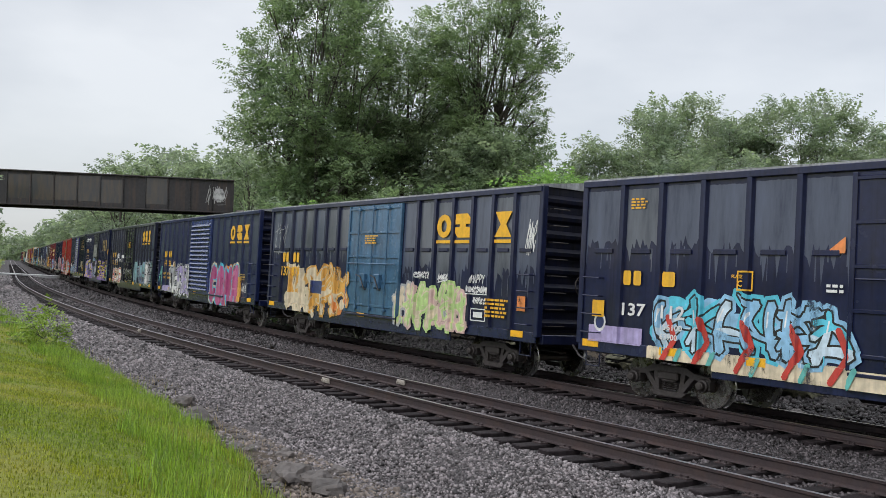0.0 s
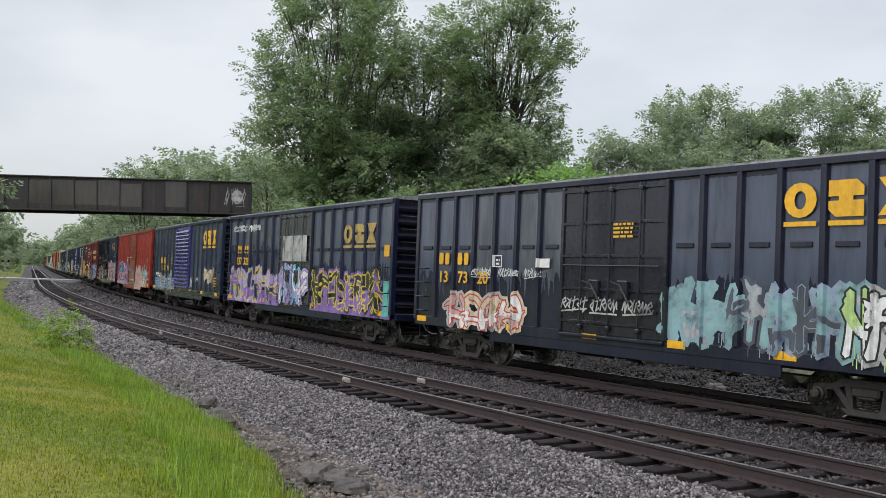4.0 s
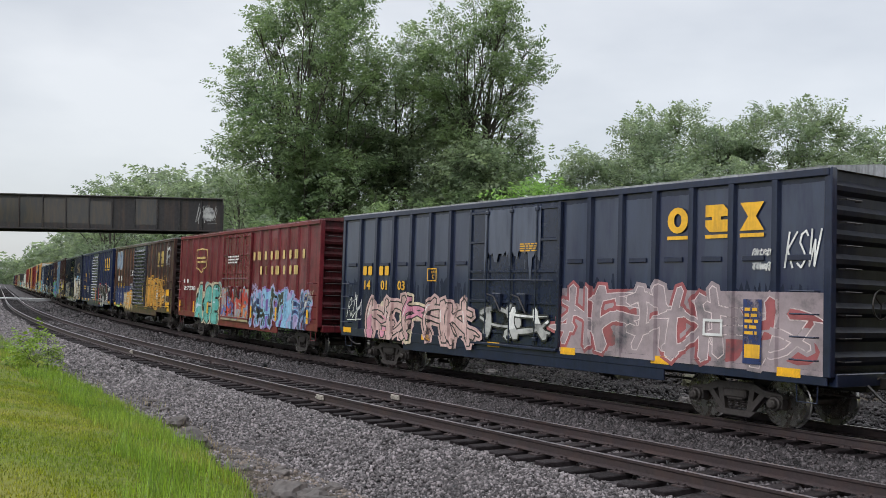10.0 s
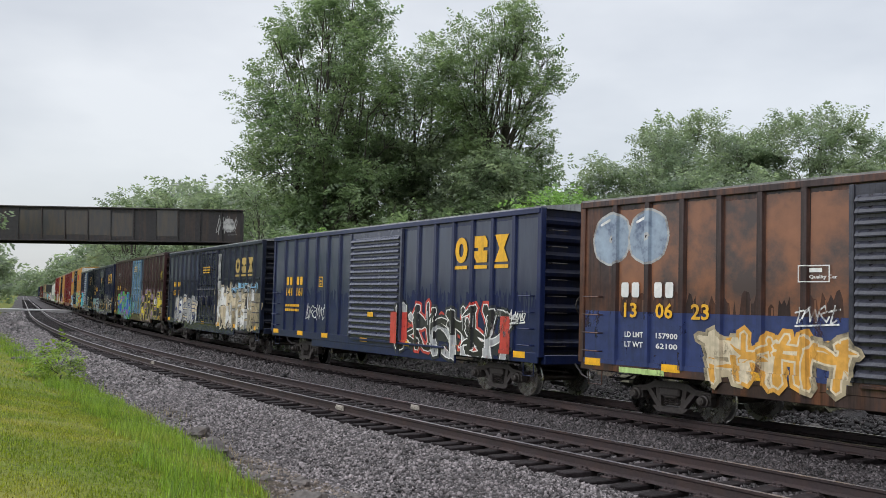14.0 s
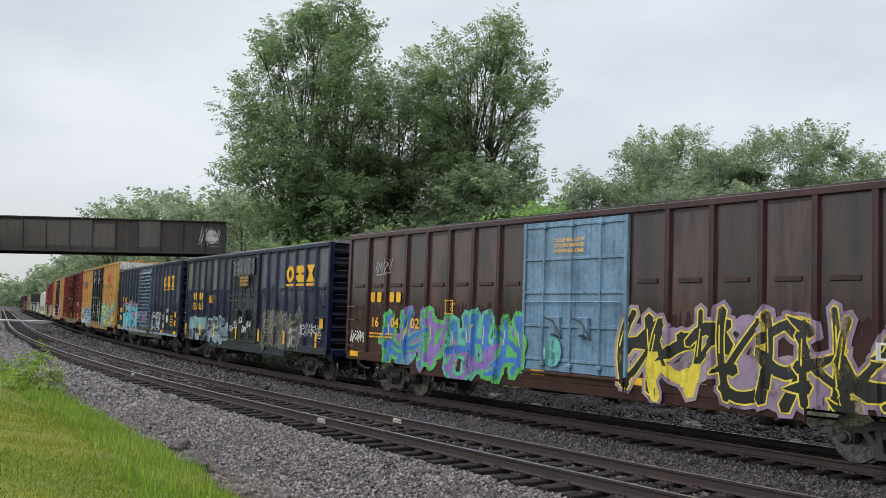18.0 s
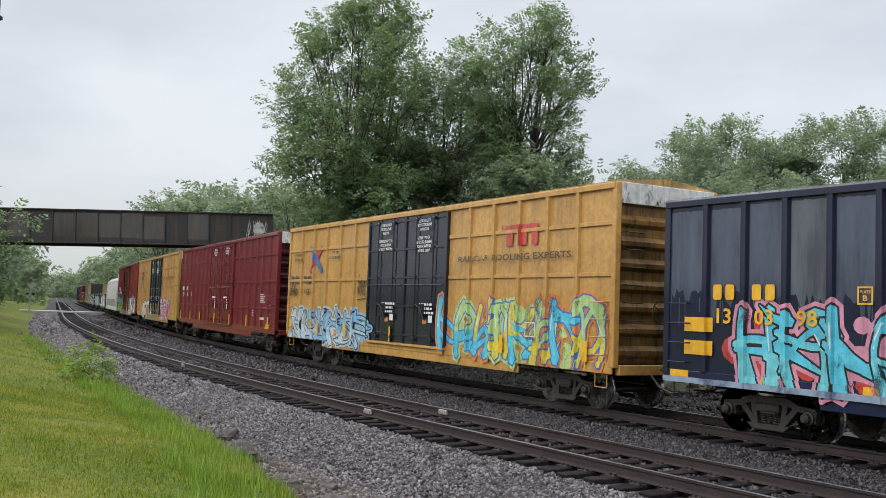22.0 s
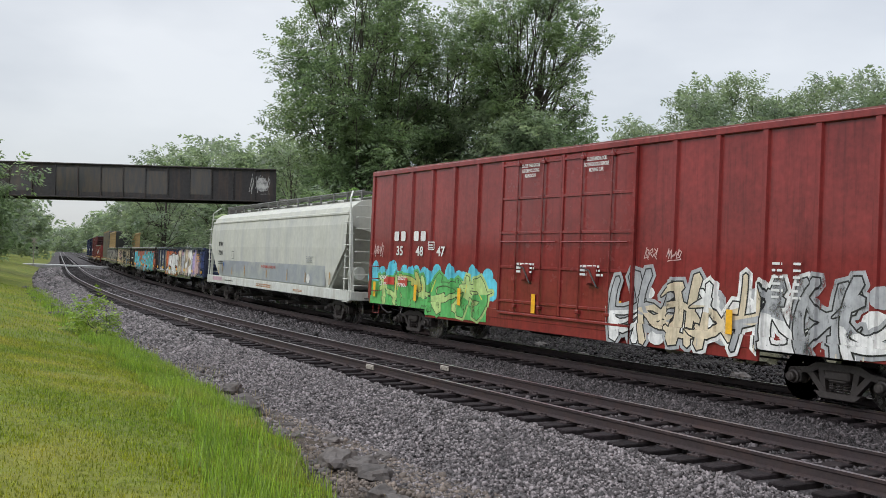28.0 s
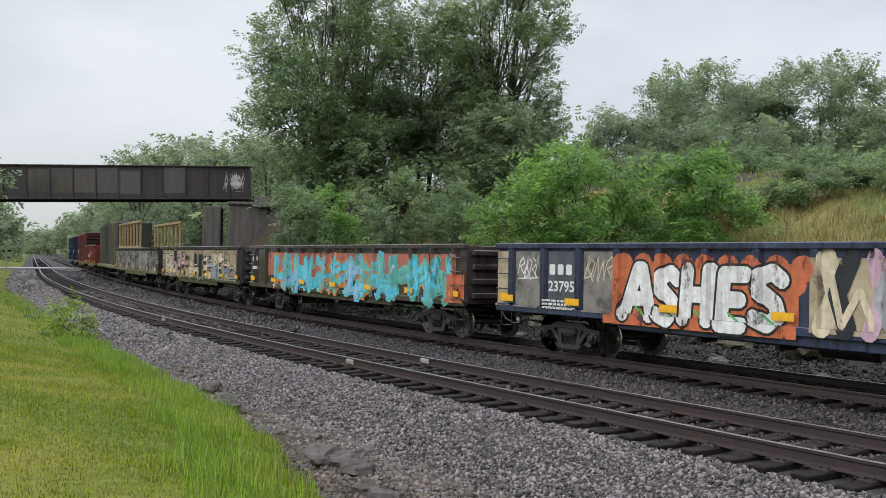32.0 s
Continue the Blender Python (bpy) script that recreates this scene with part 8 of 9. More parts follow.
    bays = [(a + half, c - half) for a, c in zip(px, px[1:])]
    made = []

    def brush():
        coat = Paint(relief, brk, bays, (sill + 0.082, HALF_W + 0.0715))
        coat.lift += max([0.0] + [m.lift for m in made])
        made.append(coat)
        return coat

    return car, brush, (lambda t: -L / 2 + t * L), (lambda t: sill + t * (top - sill))


RUST_ORANGE = spray((0.52, 0.14, 0.06))
WASH_G = faded((0.26, 0.24, 0.22), (0.05, 0.05, 0.06), 0.5, 2.0)


def train_last_cars():
    car, brush, X, Z = gondola("blue-black gondola with orange and white painted letters", 360.2, 16.4, (0.035, 0.045, 0.085), 14)
    p = brush()
    p.bar(X(0.228), X(0.515), Z(-0.1), Z(0.78), RUST_ORANGE)
    p.bar(X(0.53), X(0.88), Z(0.0), Z(0.86), WASH_C)
    for k in range(26):
        p.disc(X(0.25 + 0.0108 * k), Z(0.52 + 0.26 * math.sin(k * 2.1)), 0.26, 0.24, RUST_ORANGE, 12, k)
    for k, (word, a, b) in enumerate((("A", 0.262, 0.312), ("S", 0.316, 0.352), ("H", 0.358, 0.404), ("E", 0.410, 0.45), ("S", 0.456, 0.498))):
        dz = 0.04 * (k % 2)
        p.word(word, X(a) - 0.10, X(b) + 0.10, Z(-0.06 - dz), Z(0.82 - dz), [WHITE], BLACK, None, 0.38, 0.05, None, 3, 1.12)
        p.stroke([(X((a + b) / 2) - 0.1, Z(0.16)), (X((a + b) / 2) + 0.12, Z(0.06))], 0.05, GREEN)
    p.done("graffiti", car, "bold white word on orange")
    p = brush()
    cols = [CREAM, NIGHT_S, PINK_S, GREY, NIGHT_S, CREAM, ROSE, NIGHT_S, WHITE, NIGHT_S, PINK_S, LILAC, ROSE]
    for k, c in enumerate(cols):
        a = 0.545 + k * 0.0265
        p.stroke([(X(a), Z(0.06)), (X(a + 0.012 * (-1) ** k), Z(0.45)), (X(a + 0.004), Z(0.86))], 0.34, c)
    p.stroke([(X(0.62), Z(0.8)), (X(0.67), Z(0.1)), (X(0.71), Z(0.85)), (X(0.75), Z(0.1)), (X(0.79), Z(0.8))], 0.16, WHITE)
    p.stroke([(X(0.55), Z(0.8)), (X(0.565), Z(0.1)), (X(0.585), Z(0.5)), (X(0.60), Z(0.1))], 0.13, CREAM)
    p.disc(X(0.79), Z(0.2), 0.2, 0.26, BLUE, 12)
    p.bar(X(0.90), X(0.995), Z(0.0), Z(0.9), NAVY)
    p.bar(X(0.83), X(0.90), Z(0.1), Z(0.75), ROSE)
    p.tag(X(0.86), X(0.92), Z(0.55), Z(0.85), AMBER, 7, 0.03)
    for a, b, c in ((0.002, 0.028, WASH_C), (0.044, 0.098, WASH_G), (0.116, 0.17, CHALK_SHEEN_L), (0.188, 0.242, WASH_G)):
        p.bar(X(a), X(b), Z(0.03), Z(0.92), c)
    p.tag(X(0.05), X(0.095), Z(0.5), Z(0.85), WHITE, 19, 0.03)
    p.tag(X(0.19), X(0.245), Z(0.45), Z(0.9), CREAM, 9, 0.03)
    p.done("second_graffiti", car, "cream, pink and black painted bars")
    p = brush()
    p.marks(X(0.119), X(0.170), Z(0.56), Z(0.72), 3, SIGN_WHITE)
    p.text("23795", X(0.117), X(0.170), Z(0.30), Z(0.47), SIGN_WHITE)
    p.lines(X(0.11), X(0.175), Z(0.04), Z(0.2), 3, SIGN_WHITE, 4)
    p.bar(X(0.008), X(0.024), Z(0.12), Z(0.24), SIGN_YELLOW)
    p.ring(X(0.765), X(0.79), Z(0.42), Z(0.58), 0.03, SIGN_WHITE)
    p.done("lettering", car, "white stencilled number")

    car, brush, X, Z = gondola("rusty black gondola with cyan graffiti", 377.84, 16.3, (0.050, 0.038, 0.036), 14)
    p = brush()
    p.bar(X(0.12), X(0.97), Z(0.28), Z(0.86), spray((0.42, 0.13, 0.09)))
    p.piece(X(0.17), X(0.95), Z(-0.05), Z(0.80), [CYAN, TEAL, CYAN, SKY_BLUE], TEAL, [CYAN, TEAL, ORANGE], 211, 9, ICE, True, 0.3, 0.03)
    p.bar(X(0.94), X(0.995), Z(0.0), Z(0.5), spray((0.46, 0.12, 0.06)))
    p.done("graffiti", car, "cyan and teal letters on dull red")
    p = brush()
    p.marks(X(0.022), X(0.05), Z(0.64), Z(0.75), 3, SIGN_WHITE)
    p.lines(X(0.02), X(0.055), Z(0.42), Z(0.56), 1, SIGN_WHITE, 5)
    p.bar(X(0.005), X(0.02), Z(0.1), Z(0.24), SIGN_YELLOW)
    p.done("lettering", car, "white stencilled marks")

    car, brush, X, Z = gondola("black gondola with cream washed graffiti between its posts", 395.39, 16.3, (0.045, 0.042, 0.042), 17)
    p = brush()
    p.bar(X(0.02), X(0.97), Z(0.02), Z(0.92), WASH_C)
    p.piece(X(0.08), X(0.62), Z(0.06), Z(0.85), [CREAM, ROSE, NIGHT_S], NIGHT_S, [WASH_C, CREAM], 221, 6, None)
    p.piece(X(0.62), X(0.95), Z(0.06), Z(0.85), [WASH_B, GREY, CREAM], NIGHT_S, None, 222, 5, None)
    p.done("graffiti", car, "cream and pale washes")

    car, brush, X, Z = gondola("black gondola with a timber rack standing in it", 412.95, 20.0, (0.042, 0.040, 0.040), 18)
    p = brush()
    p.bar(X(0.02), X(0.98), Z(0.02), Z(0.9), faded((0.36, 0.34, 0.31), (0.04, 0.04, 0.045), 0.54, 2.4))
    p.done("graffiti", car, "worn pale washes")
    # rack of posts and beams in the gondola's rear half
    rack_m = surface("weathered_yellow_timber", (0.30, 0.21, 0.09), 0.7, 0, 12, 0.25, 0.2, 30, (0.12, 0.08, 0.04), 0.5, 2.0)
    for y in (-1.3, 1.3):
        for k in range(8):
            part("rack_post", shared("rack_post", lambda: Build().box((0, 0, 0), (0.16, 0.12, 2.1), 0, 0.015).mesh("rack_post", rack_m)), car, at=(-9.6 + k * 1.55, y, 3.2))
        part("rack_beam", Build().box((-4.2, y, 4.3), (11.2, 0.16, 0.16), 0, 0.015).mesh("rack_beam", rack_m), car, "yellowish top beam of the rack")
        part("rack_beam", Build().box((-4.2, y, 2.6), (11.2, 0.14, 0.14), 0, 0.015).mesh("rack_beam", rack_m), car)

    # flat car with a dark covered load
    flat = tagged(new("flat_car"), "flat car with a tall dark covered load", "flat car", "cars of the freight train")
    TRAIN.append((flat, 434.2, 18.0))
    dm = paint((0.10, 0.075, 0.05), 0.5)
    part("deck", Build().box((0, 0, 1.05), (18.0, 2.9, 0.3), 0, 0.03).mesh("deck", dm), flat)
    part("underframe", shared(("under", 18.0), lambda: underframe_mesh(18.0)), flat)
    load = part("load", Build().box((0.5, 0, 2.95), (15.5, 2.7, 3.5), 0, 0.12).mesh("load", surface("dark_wet_cover", (0.022, 0.024, 0.022), 0.5, 0, 6, 0.3, 0.3, 8, (0.05, 0.05, 0.04), 0.5, 1.0, True)), flat, "dark covered load")
    for k in range(7):
        part("strap", Build().box((-6.3 + k * 2.25, 0, 2.96), (0.10, 2.74, 3.53)).mesh("strap", rack_m), load)
    for e in (-1, 1):
        truck_at(flat, e * 6.8)
        part("coupler", shared("coupler", coupler_mesh), flat, at=pose(e * 9.0, 0, 0.88, 0, 0, 0 if e > 0 else 180))

    # red centre: low red car with a red load, then dark cars to the end of the view
    car, brush, X, Z = gondola("red gondola with a pale sign on its side", 453.4, 17.0, (0.17, 0.035, 0.032), 13, 2.9, 1.0, 0.3)
    p = brush()
    p.disc(X(0.55), Z(0.55), 0.6, 0.6, WASH_W, 14)
    p.bar(X(0.3), X(0.5), Z(0.35), Z(0.55), WASH_W)
    p.done("lettering", car, "pale round sign")
    for k, (l0, L, c, lab) in enumerate(((471.7, 18.5, (0.12, 0.03, 0.03), "dark red box car"), (491.4, 15.9, NIGHT_C, "black box car"), (508.6, 15.9, NAVY_C, "dark navy box car"))):
        car, brush, X, Z = box_car("car", lab + " at the rear of the train", l0, L, 4.45, c, (0.28, 0.45, "plug", c), 6, rust=0.3)
        p = brush()
        p.lines(X(0.05), X(0.2), Z(0.3), Z(0.45), 2, SIGN_WHITE, k)
        p.done("lettering", car, "small pale stencils")


train_last_cars()

# ---- girder bridge over the tracks ----
def bearing(az, d):
    """x, y at d metres from the camera's place, az degrees right of straight ahead."""
    return d * math.sin(radians(az)), d * math.cos(radians(az))


def girder_bridge():
    bx, by = bearing(-11.5, 83.0)
    cx, cy = bearing(-29.5, 87.5)
    length = math.hypot(cx - bx, cy - by)
    tilt = math.degrees(math.atan2(0.75, length))
    root = tagged(new("girder_bridge"), "riveted dark steel girder bridge with rust-ochre panels", "bridge", kind="")
    root.matrix_world = pose(bx, by, 6.68, 0, 0, math.degrees(math.atan2(cy - by, cx - bx))) @ pose(0, 0, 0, 0, tilt, 0)
    deep = 2.85
    n = 15
    w = length / n
    rng = random.Random(2)
    for side, y in ((1, 0.0), (-1, -4.6)):
        for k in range(n):
            m = BRIDGE_DARK
            part("web_panel", Build().box((w * (k + 0.5), y, deep / 2), (w, 0.03, deep)).mesh("web_panel", m), root)
        for k in range(n + 1):
            part("stiffener", Build().box((min(max(w * k, 0.06), length - 0.06), y, deep / 2), (0.10, 0.26, deep - 0.1), 0, 0.01).mesh("stiffener", BRIDGE_DARK), root)
        for z, t in ((0.05, 0.10), (deep - 0.05, 0.10)):
            part("flange", Build().box((length / 2, y, z), (length, 0.46, t), 0, 0.015).mesh("flange", BRIDGE_DARK), root)
        b = Build()
        for k in range(int(length / 0.35)):
            for z in (0.2, deep - 0.2):
                b.box((0.2 + k * 0.35, y + side * 0.03, z), (0.05, 0.03, 0.05))
        tagged(part("riveting", b.mesh("riveting", BRIDGE_DARK), root), kind="stuff")
    part("deck", Build().box((length / 2, -2.3, 0.9), (length, 4.5, 0.3), 0, 0.02).mesh("deck", BRIDGE_DARK), root)
    OCHRE = faded((0.068, 0.050, 0.036), (0.027, 0.026, 0.029), 0.55, 0.8, True)
    # ochre wash that has stayed in some panels above their dark foot
    for k in (3, 5, 6, 7, 8, 9, 11, 13):
        part("ochre_patch", Build().box((w * (k + 0.5), 0.02, 1.5 + rng.uniform(-0.1, 0.1)), (w - 0.12, 0.012, rng.uniform(1.9, 2.2)), 0, 0.004).mesh("ochre_patch", OCHRE), root, "worn ochre paint")
    p = Paint(lambda x, z: 0, [])
    for k in range(2):
        p.tag(-2.2 + 0.85 * k, -1.4 + 0.85 * k, 0.7, 2.3, WASH_W, 5 + k, 0.035)
    p.disc(-1.2, 1.5, 0.5, 0.6, WASH_W, 12)
    for _, g, _ in p.groups:
        g.v = [(-x, 0.03 - y, z) for x, y, z in g.v]
    p.done("graffiti", root, "worn white graffiti on the girder")
    # abutment beyond the far track, and the wall that runs on from it
    ab = tagged(new("abutment"), "stained concrete bridge abutment", "abutment")
    ab.matrix_world = pose(bx, by, 0, 0, 0, math.degrees(math.atan2(cy - by, cx - bx)))
    part("wall", Build().box((0.2, -2.3, 2.6), (3.2, 6.2, 7.2), 0, 0.06).mesh("wall", CONCRETE), ab)
    part("seat", Build().box((0.1, -2.3, 6.28), (3.6, 6.6, 0.25), 0, 0.04).mesh("seat", CONCRETE), ab)
    part("pier", Build().box((3.2, -2.3, 2.4), (1.5, 5.4, 7.2), 0, 0.06).mesh("pier", CONCRETE), ab)
    part("wing_wall", Build().box((-4.0, 0.4, 4.6), (5.0, 0.6, 3.6), 0, 0.04).mesh("wing_wall", CONCRETE), ab)
    part("parapet", Build().box((-3.6, 0.4, 6.75), (5.6, 0.7, 0.5), 0, 0.05).mesh("parapet", BRIDGE_DARK), ab)
    ab2 = tagged(new("abutment"), "stained concrete bridge abutment beside the near track", "abutment")
    ab2.matrix_world = pose(cx, cy, 0, 0, 0, math.degrees(math.atan2(cy - by, cx - bx)))
    part("wall", Build().box((0.0, -2.3, 2.4), (3.0, 6.2, 6.6), 0, 0.06).mesh("wall", CONCRETE), ab2)


girder_bridge()


# ---- trees ----
def spray_form(pairs, broad):
    """A feathered twig: pairs of leaflets along a drooping stalk, one unit long."""
    vs, fs = [], []

    def leaflet(x, y, z, ax, ay, long, wide):
        k = len(vs)
        nx, ny = -ay, ax
        for t, w, d in ((0, 0, 0), (0.42, 0.5, -0.02), (1, 0, -0.13), (0.42, -0.5, -0.02)):
            vs.append((x + ax * long * t + nx * wide * w, y + ay * long * t + ny * wide * w, z + d * long * 1.5))
        fs.append((k, k + 1, k + 2, k + 3))

    for k in range(pairs):
        t = 0.16 + 0.72 * k / max(1, pairs - 1)
        z = 0.10 * t - 0.20 * t * t
        r = 0.40 * (1 - 0.45 * abs(t - 0.45))
        for e in (-1, 1):
            leaflet(0, t + 0.03 * e, z, e * 0.86, 0.5, r, broad * 0.62)
    leaflet(0, 0.86, -0.08, 0, 1, 0.38, broad * 0.62)
    return vs, fs


SPRAY = spray_form(3, 0.30)


def spray_turns(rng, d, droop):
    """Twigs point out of the crown and hang."""
    n = len(d)
    a = np.arctan2(d[:, 1], d[:, 0]) - math.pi / 2 + rng.normal(0, 0.7, n)
    t = np.arcsin(np.clip(d[:, 2], -1, 1)) * 0.45 - droop + rng.normal(0, 0.35, n)
    r = rng.normal(0, 0.55, n)
    ca, sa, ct, st, cr, sr = np.cos(a), np.sin(a), np.cos(t), np.sin(t), np.cos(r), np.sin(r)
    o, l = np.zeros(n), np.ones(n)
    rz = np.stack([ca, -sa, o, sa, ca, o, o, o, l], 1).reshape(n, 3, 3)
    rx = np.stack([l, o, o, o, ct, -st, o, st, ct], 1).reshape(n, 3, 3)
    ry = np.stack([cr, o, sr, o, l, o, -sr, o, cr], 1).reshape(n, 3, 3)
    return rz @ rx @ ry


def tree(x, y, z, height, radius, leaves, leaf, mat, seed, label, name="tree", category="tree", low=0.22, stems=1, clump=0.75, lobes=9, flat=0.8, lobe=0.30, droop=0.05, thick=0.018, lean=0.0):
    """Tapered stems with limbs; the crown is lobes of feathered twigs at the limbs' ends, with gaps between."""
    rng = np.random.default_rng(seed)
    root = tagged(new(name), label, category, "trees and shrubs")
    root.matrix_world = pose(x, y, z)
    b = Build()
    cents, rads = [], []
    half = height * (1 - low) / 2
    for k in range(lobes):
        t = (k + 0.5) / lobes
        zz = 1 - 2 * t
        a = k * 2.399 + rng.uniform(-0.6, 0.6)
        out = rng.uniform(0.62, 1.02) if k % 4 else rng.uniform(0.1, 0.55)
        ring = max(0.25, (1 - max(0.0, zz) ** 3.0) ** 0.5) * (1 - 0.30 * max(0.0, -zz) ** 1.5)
        cents.append((radius * out * ring * math.cos(a), radius * out * ring * math.sin(a), height * low + half + half * zz * 0.86 + rng.normal(0, 0.06) * half))
        rads.append(min(radius * lobe * rng.uniform(0.65, 1.35), half * 0.6))
    cents, rads = np.array(cents), np.array(rads)
    cents[:, 0] += lean * (cents[:, 2] / height)
    for s in range(stems):
        a = rng.uniform(0, 6.28)
        sp = 0 if stems == 1 else radius * 0.30
        ox, oy = sp * (2 * (s + 0.5) / stems - 1), sp * 0.6 * math.sin(s * 2.2 + a)
        tr = thick * height * (1.0 if stems == 1 else 0.62)
        top = np.array([ox * 1.5 + lean * 0.8, oy * 1.5, height * 0.72])
        mid = np.array([ox * 1.3 + rng.normal(0, 0.25), oy * 1.3 + rng.normal(0, 0.25), height * 0.42])
        b.tube([(ox * 0.7, oy * 0.7, -0.4), (ox * 0.8, oy * 0.8, 0.3), tuple(mid), tuple(top)], [tr * 1.5, tr, tr * 0.7, tr * 0.2], 7)
        for k, (c, r) in enumerate(zip(cents, rads)):
            if k % stems != s:
                continue
            t = rng.uniform(0.22, 0.62)
            st = (1 - t) * np.array([ox, oy, 0.3]) + t * top
            st[2] = min(st[2], c[2] - 0.3)
            m = (st + c) / 2 + rng.normal(0, 0.25, 3)
            b.tube([tuple(st), tuple(m), tuple(c)], [tr * 0.34, tr * 0.2, tr * 0.08], 5)
            for q in range(5):
                d = rng.normal(size=3)
                d /= np.linalg.norm(d)
                b.tube([tuple(c - (c - m) * 0.3), tuple(c + d * r * 0.85)], [tr * 0.14, 0.012], 4)
    part("trunk", b.mesh("trunk", BARK), root, "grey-brown trunk and limbs")
    # twigs in small bunches, thicker towards the skins of the lobes
    long = leaf * 3.3
    n = max(60, leaves // 7)
    nb = max(12, n // 6)
    which = rng.choice(len(rads), nb, p=rads ** 2 / (rads ** 2).sum())
    d = rng.normal(size=(nb, 3))
    d[:, 2] += 0.25
    d /= np.linalg.norm(d, axis=1)[:, None]
    pos = cents[which] + d * (rads[which] * rng.uniform(0.3, 1.12, nb))[:, None] * np.array([1, 1, flat])
    pick = rng.integers(0, nb, n)
    at = pos[pick] + rng.normal(size=(n, 3)) * clump * np.array([0.36, 0.36, 0.30])
    dd = d[pick] + rng.normal(size=(n, 3)) * 0.5
    dd /= np.linalg.norm(dd, axis=1)[:, None]
    keep = at[:, 2] > long * 0.35
    at, dd = at[keep], dd[keep]
    n = len(at)
    size = long * np.exp(rng.normal(0, 0.22, n))
    me = swarm("crown", SPRAY[0], SPRAY[1], at, size[:, None] * np.ones((1, 3)), spray_turns(rng, dd, droop), mat)
    tagged(part("crown", me, root), kind="stuff")
    return root


def ground_at(x, y):
    i = int(np.argmin((LINE_X - x) ** 2 + (LINE_Y - y) ** 2))
    a = LINE_A[i]
    u = -(x - LINE_X[i]) * math.sin(a) + (y - LINE_Y[i]) * math.cos(a)
    return float(ground_z(LINE_S[i], u))


def plant(az, d, top, radius, leaves, leaf, mat, seed, label, **more):
    """A tree or shrub by its bearing; top: the height of its tip in the world."""
    x, y = bearing(az, d)
    z = ground_at(x, y) - 0.1
    return tree(x, y, z, max(1.2, top - z), radius, leaves, leaf, mat, seed, label, **more)


# the tall trees on the bank
plant(-6.5, 63, 22.9, 5.8, 92000, 0.165, LEAF_TREE, 11, "tall leafy green tree with several dark stems on the railway bank", stems=5, low=0.21, lobes=76, clump=0.62, lobe=0.225, droop=-0.1, flat=0.85)
plant(-1.6, 66, 20.6, 4.2, 30000, 0.17, LEAF_DARK, 12, "tall dark green tree among others on the bank", stems=3, low=0.12, lobes=36, clump=0.62, lobe=0.30, droop=-0.1)
plant(3.4, 63, 22.4, 4.1, 56000, 0.145, LEAF_TREE, 13, "tall airy tree with a forked trunk on the bank", stems=2, low=0.10, lobes=70, clump=0.55, lobe=0.22, droop=0.0, thick=0.024, flat=0.9)
plant(-6.8, 60, 12.0, 2.7, 16000, 0.20, LEAF_TREE, 14, "dense lower tree under the tall ones", low=0.04, lobes=20, lobe=0.36)
plant(-4.2, 67, 13.5, 3.4, 14000, 0.21, LEAF_HAZE, 19, "dark lower tree under the tall ones", low=0.04, lobes=20, lobe=0.36)
plant(0.4, 66, 14.5, 3.6, 16000, 0.21, LEAF_HAZE, 17, "dense lower tree under the tall ones", low=0.05, lobes=20, lobe=0.36)
plant(3.2, 61, 12.0, 3.2, 16000, 0.20, LEAF_HAZE, 18, "olive green lower tree under the tall ones", low=0.04, lobes=20, lobe=0.36)
plant(-10.6, 96, 14.8, 4.2, 9000, 0.27, LEAF_HAZE, 15, "green tree behind the bridge's end", low=0.06, lobes=18, lobe=0.34)
plant(-14.0, 115, 14.3, 5.0, 8000, 0.32, LEAF_HAZE, 44, "green tree in the woods behind the bridge", low=0.06, lobes=18, lobe=0.34)
plant(-17.8, 125, 15.0, 5.6, 8000, 0.34, LEAF_HAZE, 45, "rounded green tree in the woods behind the bridge", low=0.06, lobes=18, lobe=0.34)
plant(6.4, 68, 12.0, 2.6, 9000, 0.21, LEAF_TREE, 16, "slender green tree on the bank", low=0.04, lobes=14, lobe=0.36)
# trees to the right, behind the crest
plant(14.0, 76, 17.2, 5.0, 35100, 0.193, LEAF_HAZE, 21, "broad green tree with layered boughs behind the grassy crest", low=0.08, lobes=34, lobe=0.28, flat=0.65, stems=2)
plant(17.8, 80, 16.7, 4.2, 27000, 0.202, LEAF_HAZE, 22, "green tree with layered boughs behind the grassy crest", low=0.06, lobes=26, lobe=0.30, flat=0.6)
plant(21.8, 78, 18.0, 4.8, 35100, 0.193, LEAF_HAZE, 23, "rounded green tree behind the grassy crest", low=0.06, lobes=34, lobe=0.28, flat=0.65, stems=2)
plant(26.4, 82, 16.0, 5.0, 22950, 0.210, LEAF_HAZE, 24, "green tree behind the grassy crest", low=0.05, lobes=24, lobe=0.32)
plant(10.2, 72, 12.9, 3.2, 17550, 0.193, LEAF_HAZE, 25, "low green tree behind the crest", low=0.03, lobes=18, lobe=0.36)
plant(24.6, 74, 12.6, 3.8, 17550, 0.202, LEAF_HAZE, 26, "low green tree behind the crest", low=0.03, lobes=18, lobe=0.36)
plant(18.5, 70, 11.2, 3.7, 17550, 0.193, LEAF_HAZE, 27, "low green tree behind the crest", low=0.03, lobes=18, lobe=0.36)
plant(14.2, 68, 11.2, 3.2, 16200, 0.193, LEAF_HAZE, 28, "low dark green tree behind the crest", low=0.03, lobes=18, lobe=0.36)
# shrubs on the slope
plant(-9.2, 48, 5.4, 2.2, 8640, 0.141, LEAF_TREE, 31, "green shrub on the railway bank", name="shrub", category="shrub", low=0.05, clump=0.5)
